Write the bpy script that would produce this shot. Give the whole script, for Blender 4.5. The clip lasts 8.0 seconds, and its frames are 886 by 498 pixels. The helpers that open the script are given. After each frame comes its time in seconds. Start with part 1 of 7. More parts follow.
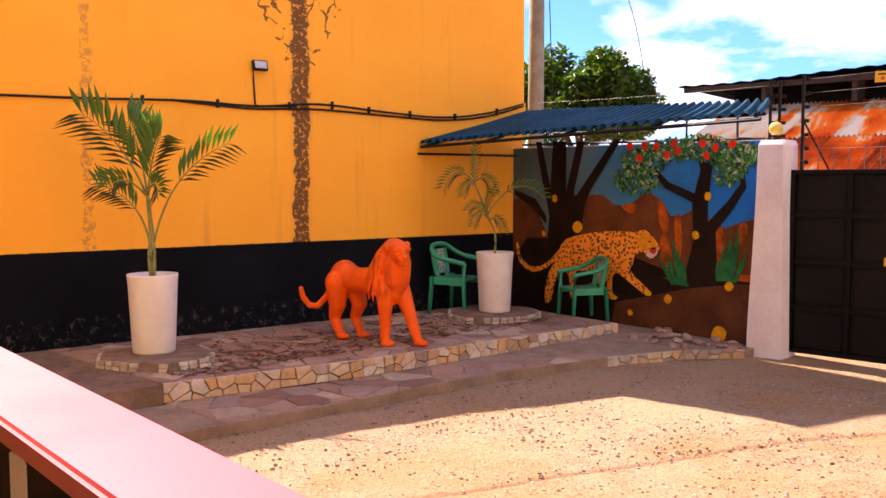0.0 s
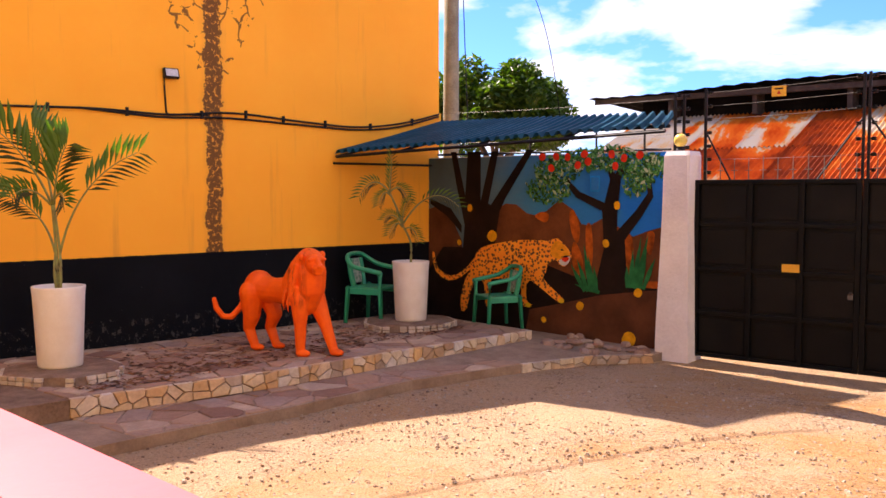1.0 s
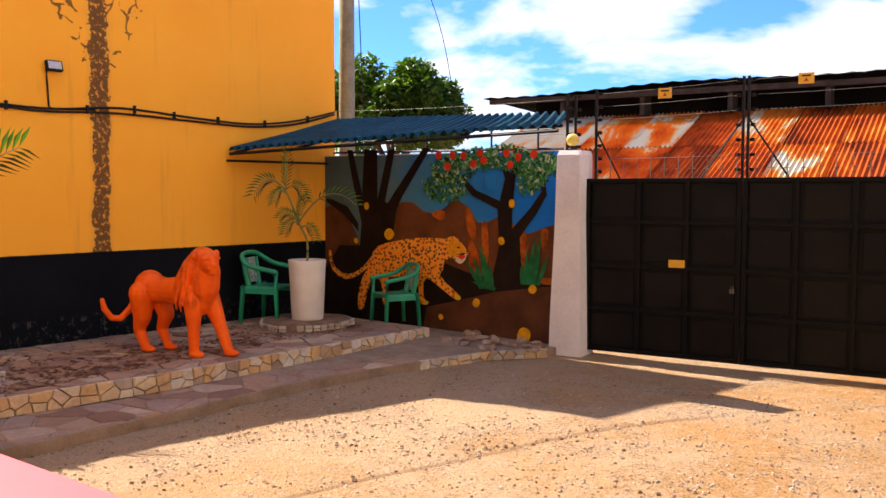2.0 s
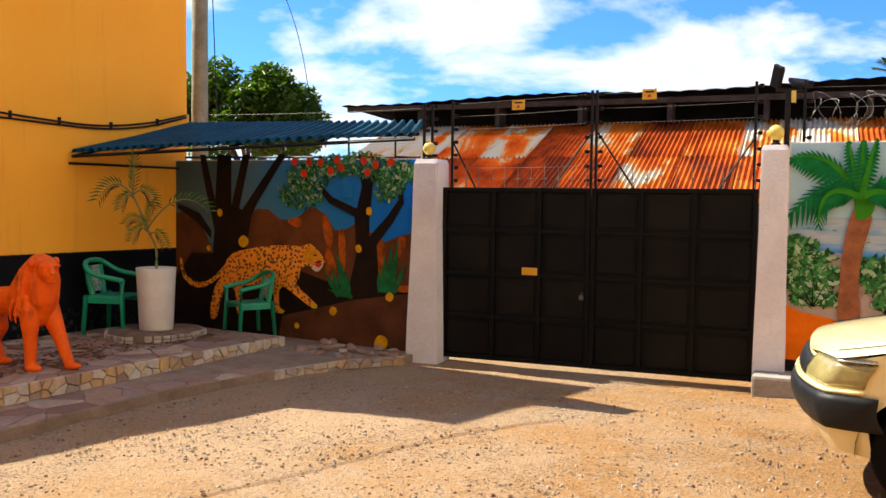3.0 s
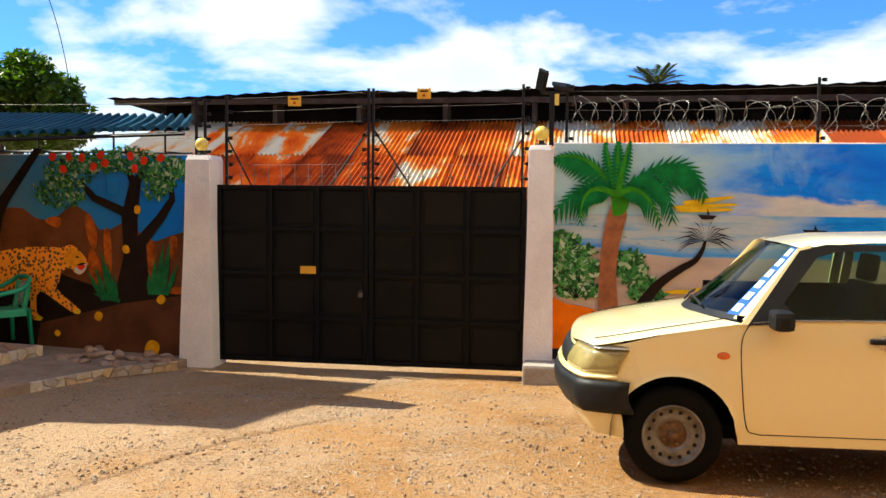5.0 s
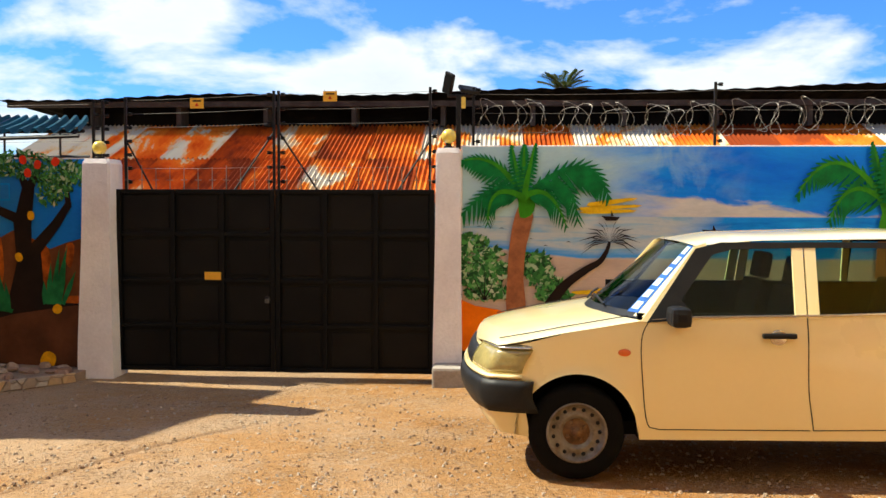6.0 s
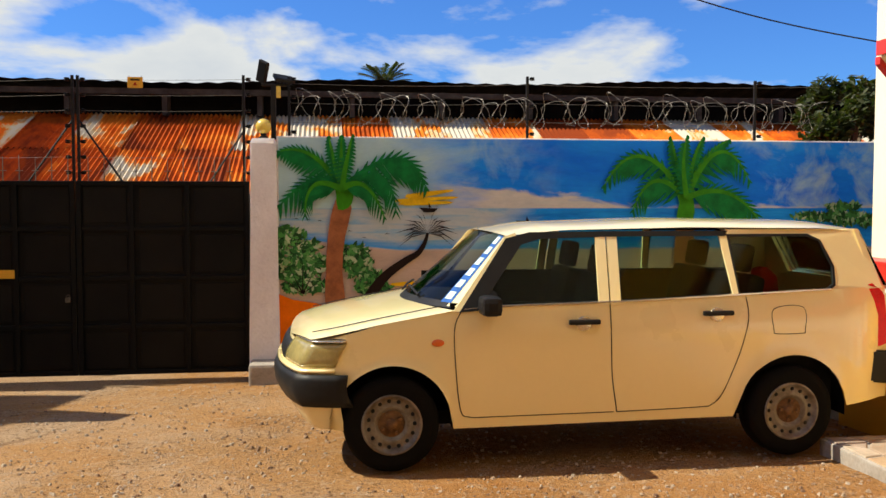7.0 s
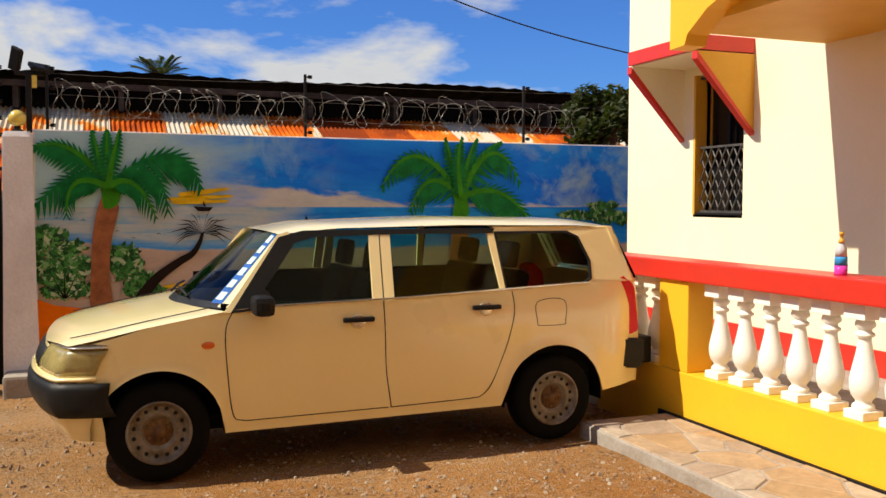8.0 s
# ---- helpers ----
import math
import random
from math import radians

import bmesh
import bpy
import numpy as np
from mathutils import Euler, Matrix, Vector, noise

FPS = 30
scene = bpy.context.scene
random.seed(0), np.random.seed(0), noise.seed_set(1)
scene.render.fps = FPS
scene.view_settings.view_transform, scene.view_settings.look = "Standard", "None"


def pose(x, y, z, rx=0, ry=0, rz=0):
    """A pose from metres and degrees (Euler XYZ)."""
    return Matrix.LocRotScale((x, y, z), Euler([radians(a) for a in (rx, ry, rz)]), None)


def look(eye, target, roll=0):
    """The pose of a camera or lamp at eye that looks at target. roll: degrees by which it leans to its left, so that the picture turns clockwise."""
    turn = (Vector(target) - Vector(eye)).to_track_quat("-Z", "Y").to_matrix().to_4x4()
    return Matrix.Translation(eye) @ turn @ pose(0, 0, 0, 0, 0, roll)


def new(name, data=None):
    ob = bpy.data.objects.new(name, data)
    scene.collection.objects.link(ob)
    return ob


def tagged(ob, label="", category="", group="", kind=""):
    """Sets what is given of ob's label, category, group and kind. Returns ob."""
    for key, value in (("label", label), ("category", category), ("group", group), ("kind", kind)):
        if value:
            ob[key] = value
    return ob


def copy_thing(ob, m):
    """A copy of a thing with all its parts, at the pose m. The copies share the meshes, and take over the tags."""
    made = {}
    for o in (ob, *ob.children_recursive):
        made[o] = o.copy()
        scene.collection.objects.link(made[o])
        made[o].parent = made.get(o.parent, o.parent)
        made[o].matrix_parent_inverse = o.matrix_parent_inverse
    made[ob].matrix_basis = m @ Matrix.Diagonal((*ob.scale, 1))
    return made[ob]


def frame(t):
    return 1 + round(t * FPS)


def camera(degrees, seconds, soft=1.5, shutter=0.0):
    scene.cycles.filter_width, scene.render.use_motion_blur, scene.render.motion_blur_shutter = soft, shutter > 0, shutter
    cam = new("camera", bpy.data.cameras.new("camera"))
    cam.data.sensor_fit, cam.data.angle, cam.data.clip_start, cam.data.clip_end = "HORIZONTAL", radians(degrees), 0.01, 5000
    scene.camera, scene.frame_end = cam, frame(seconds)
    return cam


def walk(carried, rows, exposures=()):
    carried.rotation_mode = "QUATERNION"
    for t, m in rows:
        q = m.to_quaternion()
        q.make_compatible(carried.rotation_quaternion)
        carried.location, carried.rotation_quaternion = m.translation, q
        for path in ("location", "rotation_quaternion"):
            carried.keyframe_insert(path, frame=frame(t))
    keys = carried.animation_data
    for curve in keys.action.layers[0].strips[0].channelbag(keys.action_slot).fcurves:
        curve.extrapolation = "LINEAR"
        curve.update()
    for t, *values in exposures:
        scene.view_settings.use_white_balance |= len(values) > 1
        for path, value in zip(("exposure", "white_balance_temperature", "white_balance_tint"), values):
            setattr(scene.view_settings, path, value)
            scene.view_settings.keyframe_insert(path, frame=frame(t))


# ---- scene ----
cam = camera(52.5, 8.0)
PATH = [
    (0, (0.449, 0.056, 1.682), (-0.918, 1.509, 1.537), 0.0),
    (0.5, (0.481, 0.056, 1.683), (-0.823, 1.566, 1.552), -0.1),
    (1, (0.516, 0.036, 1.683), (-0.715, 1.607, 1.559), 0.0),
    (1.2, (0.52, 0.031, 1.682), (-0.693, 1.617, 1.567), -0.0),
    (2.3, (0.512, 0.008, 1.666), (-0.442, 1.761, 1.538), 0.3),
    (2.5, (0.513, 0.008, 1.665), (-0.385, 1.791, 1.543), 0.5),
    (3, (0.527, 0.037, 1.657), (-0.236, 1.883, 1.553), 0.7),
    (3.5, (0.547, 0.052, 1.654), (-0.096, 1.942, 1.54), 0.7),
    (4, (0.571, 0.068, 1.649), (0.05, 1.996, 1.531), 0.7),
    (4.5, (0.578, 0.091, 1.655), (0.176, 2.047, 1.543), 0.7),
    (6, (0.659, 0.149, 1.622), (0.539, 2.143, 1.534), 0.2),
    (6.5, (0.697, 0.197, 1.614), (0.73, 2.195, 1.528), 0.0),
    (7, (0.745, 0.23, 1.611), (1.009, 2.21, 1.508), -0.0),
    (7.5, (0.793, 0.235, 1.608), (1.298, 2.166, 1.485), 0.0),
    (8, (0.829, 0.214, 1.601), (1.548, 2.078, 1.498), 0.1),
]
EXPOSURES = [(0.0, 1.60, 7050, 29), (1.2, 1.50, 7000, 24), (2.5, 1.22, 6750, 7), (3.5, 1.12, 6650, 2), (4.5, 1.10, 6650, 0), (6.0, 1.0, 6850, 0), (6.5, 0.76, 6950, 2), (7.0, 0.55, 7000, 4), (8.0, 0.34, 7050, 7)]
walk(cam, [(t, look(eye, target, roll)) for t, eye, target, roll in PATH], EXPOSURES)

# ---- world, sun, exposure ----
SUN_WAY = Vector((0.87, -0.13, -1.0)).normalized()      # the way the sunlight travels
SUN_UP = math.asin(-SUN_WAY.z)
SUN_TURN = math.atan2(-SUN_WAY.x, -SUN_WAY.y)


def make_world():
    w = bpy.data.worlds.new("sky")
    scene.world = w
    w.use_nodes = True
    n, l = w.node_tree.nodes, w.node_tree.links
    n.clear()
    out, bg = n.new("ShaderNodeOutputWorld"), n.new("ShaderNodeBackground")
    sky = n.new("ShaderNodeTexSky")
    sky.sky_type, sky.sun_disc = "NISHITA", False
    sky.sun_elevation, sky.sun_rotation = SUN_UP, SUN_TURN
    sky.air_density, sky.dust_density, sky.ozone_density = 1.0, 0.4, 3.0
    co, sep = n.new("ShaderNodeTexCoord"), n.new("ShaderNodeSeparateXYZ")
    l.new(co.outputs["Generated"], sep.inputs[0])
    # clouds on a flat layer: direction divided by its height
    up = n.new("ShaderNodeMath"); up.operation = "ADD"; up.inputs[1].default_value = 0.28
    l.new(sep.outputs["Z"], up.inputs[0])
    div = n.new("ShaderNodeVectorMath"); div.operation = "DIVIDE"
    comb = n.new("ShaderNodeCombineXYZ")
    for k in range(3):
        l.new(up.outputs[0], comb.inputs[k])
    l.new(co.outputs["Generated"], div.inputs[0]); l.new(comb.outputs[0], div.inputs[1])
    big = n.new("ShaderNodeTexNoise"); big.inputs["Scale"].default_value = 1.7
    big.inputs["Detail"].default_value, big.inputs["Roughness"].default_value = 9, 0.55
    big.inputs["Distortion"].default_value = 0.15
    shift = n.new("ShaderNodeVectorMath"); shift.operation = "ADD"; shift.inputs[1].default_value = CLOUD_SHIFT
    l.new(div.outputs[0], shift.inputs[0]); l.new(shift.outputs[0], big.inputs["Vector"])
    ramp = n.new("ShaderNodeValToRGB")
    ramp.color_ramp.elements[0].position, ramp.color_ramp.elements[1].position = 0.465, 0.575
    l.new(big.outputs["Fac"], ramp.inputs[0])
    shade = n.new("ShaderNodeValToRGB")
    shade.color_ramp.elements[0].position, shade.color_ramp.elements[1].position = 0.54, 0.74
    shade.color_ramp.elements[0].color = (5.7, 5.9, 6.4, 1)
    shade.color_ramp.elements[1].color = (4.5, 4.9, 5.8, 1)
    l.new(big.outputs["Fac"], shade.inputs[0])
    mix = n.new("ShaderNodeMix"); mix.data_type = "RGBA"
    l.new(ramp.outputs[0], mix.inputs["Factor"])
    tint = n.new("ShaderNodeMix"); tint.data_type, tint.blend_type = "RGBA", "MULTIPLY"
    tint.inputs["Factor"].default_value = 1.0
    tint.inputs["B"].default_value = (0.30, 0.62, 1.25, 1)
    l.new(sky.outputs[0], tint.inputs["A"])
    l.new(tint.outputs["Result"], mix.inputs["A"]); l.new(shade.outputs[0], mix.inputs["B"])
    l.new(mix.outputs["Result"], bg.inputs[0])
    bg.inputs[1].default_value = 0.092
    l.new(bg.outputs[0], out.inputs[0])


CLOUD_SHIFT = (1.62, 0.50, 0.0)
make_world()
sun = new("sun", bpy.data.lights.new("sun", "SUN"))
sun.data.energy, sun.data.angle, sun.data.color = 5.0, radians(0.55), (1.0, 0.93, 0.82)
sun.matrix_world = look(-SUN_WAY * 40, (0, 0, 0))


# ---- materials ----
def nodes_of(name):
    m = bpy.data.materials.new(name)
    m.use_nodes = True
    n = m.node_tree.nodes
    return m, n, m.node_tree.links, n["Principled BSDF"]


def noise_node(n, l, co, scale, detail=5, rough=0.6, distortion=0.0):
    t = n.new("ShaderNodeTexNoise")
    t.inputs["Scale"].default_value, t.inputs["Detail"].default_value = scale, detail
    t.inputs["Roughness"].default_value, t.inputs["Distortion"].default_value = rough, distortion
    l.new(co, t.inputs["Vector"])
    return t.outputs["Fac"]


def ramp_node(n, l, fac, stops):
    r = n.new("ShaderNodeValToRGB")
    e = r.color_ramp.elements
    while len(e) < len(stops):
        e.new(0.5)
    for k, (p, c) in zip(e, stops):
        k.position, k.color = p, (*c, 1) if len(c) == 3 else c
    l.new(fac, r.inputs[0])
    return r.outputs[0]


def mixed(n, l, fac, a, b, mode="MIX"):
    x = n.new("ShaderNodeMix")
    x.data_type, x.blend_type = "RGBA", mode
    for key, v in (("Factor", fac), ("A", a), ("B", b)):
        if hasattr(v, "is_linked"):
            l.new(v, x.inputs[key])
        elif key == "Factor":
            x.inputs[key].default_value = v
        else:
            x.inputs[key].default_value = (*v, 1)
    return x.outputs["Result"]


def calc(n, l, op, a, b=0.0, c=None, clamp=False):
    x = n.new("ShaderNodeMath")
    x.operation, x.use_clamp = op, clamp
    for k, v in enumerate((a, b) if c is None else (a, b, c)):
        if hasattr(v, "is_linked"):
            l.new(v, x.inputs[k])
        else:
            x.inputs[k].default_value = v
    return x.outputs[0]


def graded(n, l, v, lo, hi):
    """0 below lo, 1 above hi, soft between."""
    return calc(n, l, "DIVIDE", calc(n, l, "SUBTRACT", v, lo), hi - lo, clamp=True)


def bumped(n, l, bsdf, height, strength=0.3, distance=0.01):
    b = n.new("ShaderNodeBump")
    b.inputs["Strength"].default_value, b.inputs["Distance"].default_value = strength, distance
    l.new(height, b.inputs["Height"])
    l.new(b.outputs[0], bsdf.inputs["Normal"])


def coords(n, kind="Object"):
    return n.new("ShaderNodeTexCoord").outputs[kind]


def surface(name, colour, dark=None, rough=0.7, metal=0.0, coarse=2.0, fine=40.0, spread=0.35, bump=0.25, depth=0.004, random_by=0.0, coat=0.0, grime=0.0, spec=0.5, world_space=True, grain=0.6):
    """A painted, mineral or metal surface with broad stains and fine grain."""
    m, n, l, bsdf = nodes_of(name)
    if world_space:
        g = n.new("ShaderNodeNewGeometry").outputs["Position"]
    else:
        g = coords(n)
    a, b = noise_node(n, l, g, coarse, 6, 0.62), noise_node(n, l, g, fine, 4, 0.6)
    dark = dark or tuple(c * (1 - spread) for c in colour)
    base = mixed(n, l, ramp_node(n, l, a, [(0.35, (0, 0, 0)), (0.68, (1, 1, 1))]), dark, colour)
    base = mixed(n, l, grain, base, ramp_node(n, l, b, [(0.3, (0.7, 0.7, 0.7)), (0.65, (1, 1, 1))]), "MULTIPLY")
    if grime:
        d = noise_node(n, l, g, coarse * 3.1, 8, 0.75, 0.6)
        base = mixed(n, l, ramp_node(n, l, d, [(0.58, (0, 0, 0)), (0.72, (grime, grime, grime))]), base, (0.09, 0.07, 0.05))
    if random_by:
        r = n.new("ShaderNodeObjectInfo").outputs["Random"]
        base = mixed(n, l, 1.0, base, ramp_node(n, l, r, [(0, (1 - random_by,) * 3), (1, (1 + random_by * 0.4,) * 3)]), "MULTIPLY")
    l.new(base, bsdf.inputs["Base Color"])
    l.new(ramp_node(n, l, a, [(0.3, (min(1, rough * 1.15),) * 3), (0.7, (rough * 0.85,) * 3)]), bsdf.inputs["Roughness"])
    bsdf.inputs["Metallic"].default_value = metal
    bsdf.inputs["Coat Weight"].default_value = coat
    bsdf.inputs["Coat Roughness"].default_value = 0.08
    bsdf.inputs["Specular IOR Level"].default_value = spec
    if bump:
        bumped(n, l, bsdf, b, bump, depth)
    return m


def stone_material(name, stops, rough=0.8, fine=30, veins=0.75):
    """Flagstone: each stone takes its own tint, with veins and grit."""
    m, n, l, bsdf = nodes_of(name)
    g = n.new("ShaderNodeNewGeometry").outputs["Position"]
    r = n.new("ShaderNodeObjectInfo").outputs["Random"]
    isl = n.new("ShaderNodeNewGeometry").outputs["Random Per Island"]
    pick = calc(n, l, "FRACT", calc(n, l, "ADD", r, isl))
    base = ramp_node(n, l, pick, stops)
    a, b = noise_node(n, l, g, 5, 7, 0.7, 0.8), noise_node(n, l, g, fine, 5, 0.65)
    base = mixed(n, l, veins, base, ramp_node(n, l, a, [(0.3, (0.55, 0.5, 0.47)), (0.7, (1, 1, 1))]), "MULTIPLY")
    base = mixed(n, l, 0.5, base, ramp_node(n, l, b, [(0.3, (0.6, 0.6, 0.6)), (0.7, (1, 1, 1))]), "MULTIPLY")
    l.new(base, bsdf.inputs["Base Color"])
    bsdf.inputs["Roughness"].default_value = rough
    bumped(n, l, bsdf, b, 0.5, 0.006)
    return m


def ground_material():
    """Trodden sandy earth: pale sheet, grey gritty patches, dark specks and one painted cable shadow."""
    m, n, l, bsdf = nodes_of("sandy_earth")
    g = n.new("ShaderNodeNewGeometry").outputs["Position"]
    a, b, c = noise_node(n, l, g, 0.55, 8, 0.62, 0.5), noise_node(n, l, g, 9, 8, 0.7), noise_node(n, l, g, 75, 4, 0.6)
    sx = n.new("ShaderNodeSeparateXYZ"); l.new(g, sx.inputs[0])
    # redder towards the kerb, paler towards the terrace
    drift = calc(n, l, "SUBTRACT", a, calc(n, l, "MULTIPLY", sx.outputs["X"], 0.045))
    base = ramp_node(n, l, drift, [(0.30, (0.40, 0.18, 0.05)), (0.5, (0.46, 0.25, 0.10)), (0.68, (0.50, 0.33, 0.19))])
    base = mixed(n, l, ramp_node(n, l, b, [(0.52, (0, 0, 0)), (0.62, (0.6, 0.6, 0.6))]), base, (0.50, 0.35, 0.22))
    base = mixed(n, l, 0.40, base, ramp_node(n, l, c, [(0.38, (0.36, 0.28, 0.22)), (0.52, (1, 1, 1))]), "MULTIPLY")
    patch = calc(n, l, "MULTIPLY_ADD", graded(n, l, noise_node(n, l, g, 1.1, 6, 0.65, 0.4), 0.46, 0.62), 0.72, 0.28)
    grit = noise_node(n, l, g, 30, 6, 0.75)
    base = mixed(n, l, patch, base, ramp_node(n, l, grit, [(0.38, (0.30, 0.27, 0.25)), (0.50, (0.92, 0.95, 1.0))]), "MULTIPLY")
    v = n.new("ShaderNodeTexVoronoi"); v.inputs["Scale"].default_value = 17; l.new(g, v.inputs["Vector"])
    speck = calc(n, l, "LESS_THAN", v.outputs["Distance"], calc(n, l, "MULTIPLY", graded(n, l, noise_node(n, l, g, 5, 5, 0.7), 0.40, 0.72), 0.30))
    base = mixed(n, l, calc(n, l, "MULTIPLY", speck, 0.75), base, (0.16, 0.10, 0.065))
    # thin cable shadow across the yard, painted into the earth colour
    wav = calc(n, l, "MULTIPLY", calc(n, l, "SUBTRACT", noise_node(n, l, g, 2.0, 4), 0.5), 0.10)
    off = calc(n, l, "ADD", calc(n, l, "SUBTRACT", calc(n, l, "ADD", sx.outputs["X"], 2.72), calc(n, l, "MULTIPLY", calc(n, l, "SUBTRACT", sx.outputs["Y"], 4.46), 0.5)), wav)
    mark = calc(n, l, "SUBTRACT", 1.0, graded(n, l, calc(n, l, "ABSOLUTE", off), 0.022, 0.055))
    mark = calc(n, l, "MULTIPLY", mark, calc(n, l, "SUBTRACT", 1.0, graded(n, l, sx.outputs["Y"], 7.0, 7.5)))
    base = mixed(n, l, calc(n, l, "MULTIPLY", mark, 0.62), base, (0.20, 0.11, 0.055))
    l.new(base, bsdf.inputs["Base Color"])
    bsdf.inputs["Roughness"].default_value = 0.95
    bsdf.inputs["Specular IOR Level"].default_value = 0.2
    h = calc(n, l, "ADD", calc(n, l, "MULTIPLY", b, 1.6), c)
    bumped(n, l, bsdf, h, 0.9, 0.03)
    return m


def facade_material():
    """Orange paint over a black dado with a ragged edge, a brown leak stain with cracks, and scuffs."""
    m, n, l, bsdf = nodes_of("orange_render")
    o = coords(n)
    sep = n.new("ShaderNodeSeparateXYZ"); l.new(o, sep.inputs[0])
    u, z = sep.outputs["X"], sep.outputs["Z"]
    a, b, c = noise_node(n, l, o, 0.8, 6, 0.6), noise_node(n, l, o, 14, 7, 0.7), noise_node(n, l, o, 90, 3)
    orange = ramp_node(n, l, a, [(0.3, (0.95, 0.40, 0.03)), (0.7, (1.0, 0.46, 0.042))])
    # faint runs down the paint
    st = n.new("ShaderNodeMapping"); st.inputs["Scale"].default_value = (5, 5, 0.35); l.new(o, st.inputs["Vector"])
    runs = noise_node(n, l, st.outputs[0], 1.0, 6, 0.65)
    orange = mixed(n, l, ramp_node(n, l, runs, [(0.58, (0, 0, 0)), (0.8, (0.5, 0.5, 0.5))]), orange, (0.50, 0.22, 0.05))
    # leak stain: a main run and side cracks that fan out upwards
    wob = calc(n, l, "MULTIPLY", calc(n, l, "SUBTRACT", noise_node(n, l, o, 3.2, 5), 0.5), 0.24)
    off = calc(n, l, "ABSOLUTE", calc(n, l, "SUBTRACT", calc(n, l, "ADD", u, wob), 3.40))
    body = calc(n, l, "LESS_THAN", off, calc(n, l, "ADD", 0.03, calc(n, l, "MULTIPLY", b, 0.14)))
    blot = calc(n, l, "GREATER_THAN", noise_node(n, l, o, 20, 7, 0.72), 0.44)
    body = calc(n, l, "MULTIPLY", body, blot)
    halo = calc(n, l, "SUBTRACT", 1.0, calc(n, l, "DIVIDE", off, 0.17), clamp=True)
    vo = n.new("ShaderNodeTexVoronoi"); vo.feature = "DISTANCE_TO_EDGE"; vo.inputs["Scale"].default_value = 5.5
    wv = n.new("ShaderNodeMix"); wv.data_type = "RGBA"; wv.inputs["Factor"].default_value = 0.18
    l.new(o, wv.inputs["A"])
    nz = n.new("ShaderNodeTexNoise"); nz.inputs["Scale"].default_value = 4; l.new(o, nz.inputs["Vector"])
    l.new(nz.outputs["Color"], wv.inputs["B"]); l.new(wv.outputs["Result"], vo.inputs["Vector"])
    crack = calc(n, l, "LESS_THAN", vo.outputs["Distance"], calc(n, l, "MULTIPLY", b, 0.085))
    fan = calc(n, l, "MULTIPLY", calc(n, l, "SUBTRACT", z, 2.7), 0.55)
    crack = calc(n, l, "MULTIPLY", crack, calc(n, l, "LESS_THAN", off, fan))
    crack = calc(n, l, "MULTIPLY", crack, calc(n, l, "GREATER_THAN", noise_node(n, l, o, 6, 5), 0.47))
    off2 = calc(n, l, "ABSOLUTE", calc(n, l, "SUBTRACT", calc(n, l, "ADD", u, wob), 5.75))
    streak = calc(n, l, "MULTIPLY", calc(n, l, "LESS_THAN", off2, 0.05), calc(n, l, "GREATER_THAN", b, 0.5))
    orange = mixed(n, l, calc(n, l, "MULTIPLY", halo, 0.45), orange, (0.42, 0.19, 0.06))
    orange = mixed(n, l, calc(n, l, "MULTIPLY", streak, 0.55), orange, (0.42, 0.2, 0.07))
    orange = mixed(n, l, calc(n, l, "MAXIMUM", calc(n, l, "MULTIPLY", body, 0.9), calc(n, l, "MULTIPLY", crack, 0.85)), orange, (0.10, 0.045, 0.018))
    # black dado, worn towards grey in scattered flakes
    flake = calc(n, l, "GREATER_THAN", noise_node(n, l, o, 17, 6, 0.75), 0.69)
    low = calc(n, l, "LESS_THAN", z, calc(n, l, "ADD", 0.22, calc(n, l, "MULTIPLY", b, 0.28)))
    splash = calc(n, l, "MULTIPLY", low, calc(n, l, "GREATER_THAN", noise_node(n, l, o, 11, 9, 0.8), 0.56))
    black = ramp_node(n, l, a, [(0.3, (0.004, 0.0045, 0.006)), (0.7, (0.009, 0.010, 0.013))])
    black = mixed(n, l, calc(n, l, "MAXIMUM", calc(n, l, "MULTIPLY", flake, 0.5), calc(n, l, "MULTIPLY", splash, 0.22)), black, (0.22, 0.20, 0.18))
    edge = calc(n, l, "ADD", 1.02, calc(n, l, "MULTIPLY", calc(n, l, "SUBTRACT", b, 0.5), 0.018))
    top = calc(n, l, "GREATER_THAN", z, edge)
    l.new(mixed(n, l, top, black, orange), bsdf.inputs["Base Color"])
    l.new(calc(n, l, "ADD", 0.62, calc(n, l, "MULTIPLY", b, 0.35)), bsdf.inputs["Roughness"])
    l.new(calc(n, l, "MULTIPLY_ADD", top, 0.15, 0.05), bsdf.inputs["Specular IOR Level"])
    bumped(n, l, bsdf, calc(n, l, "ADD", c, calc(n, l, "MULTIPLY", body, -1.0)), 0.25, 0.006)
    return m


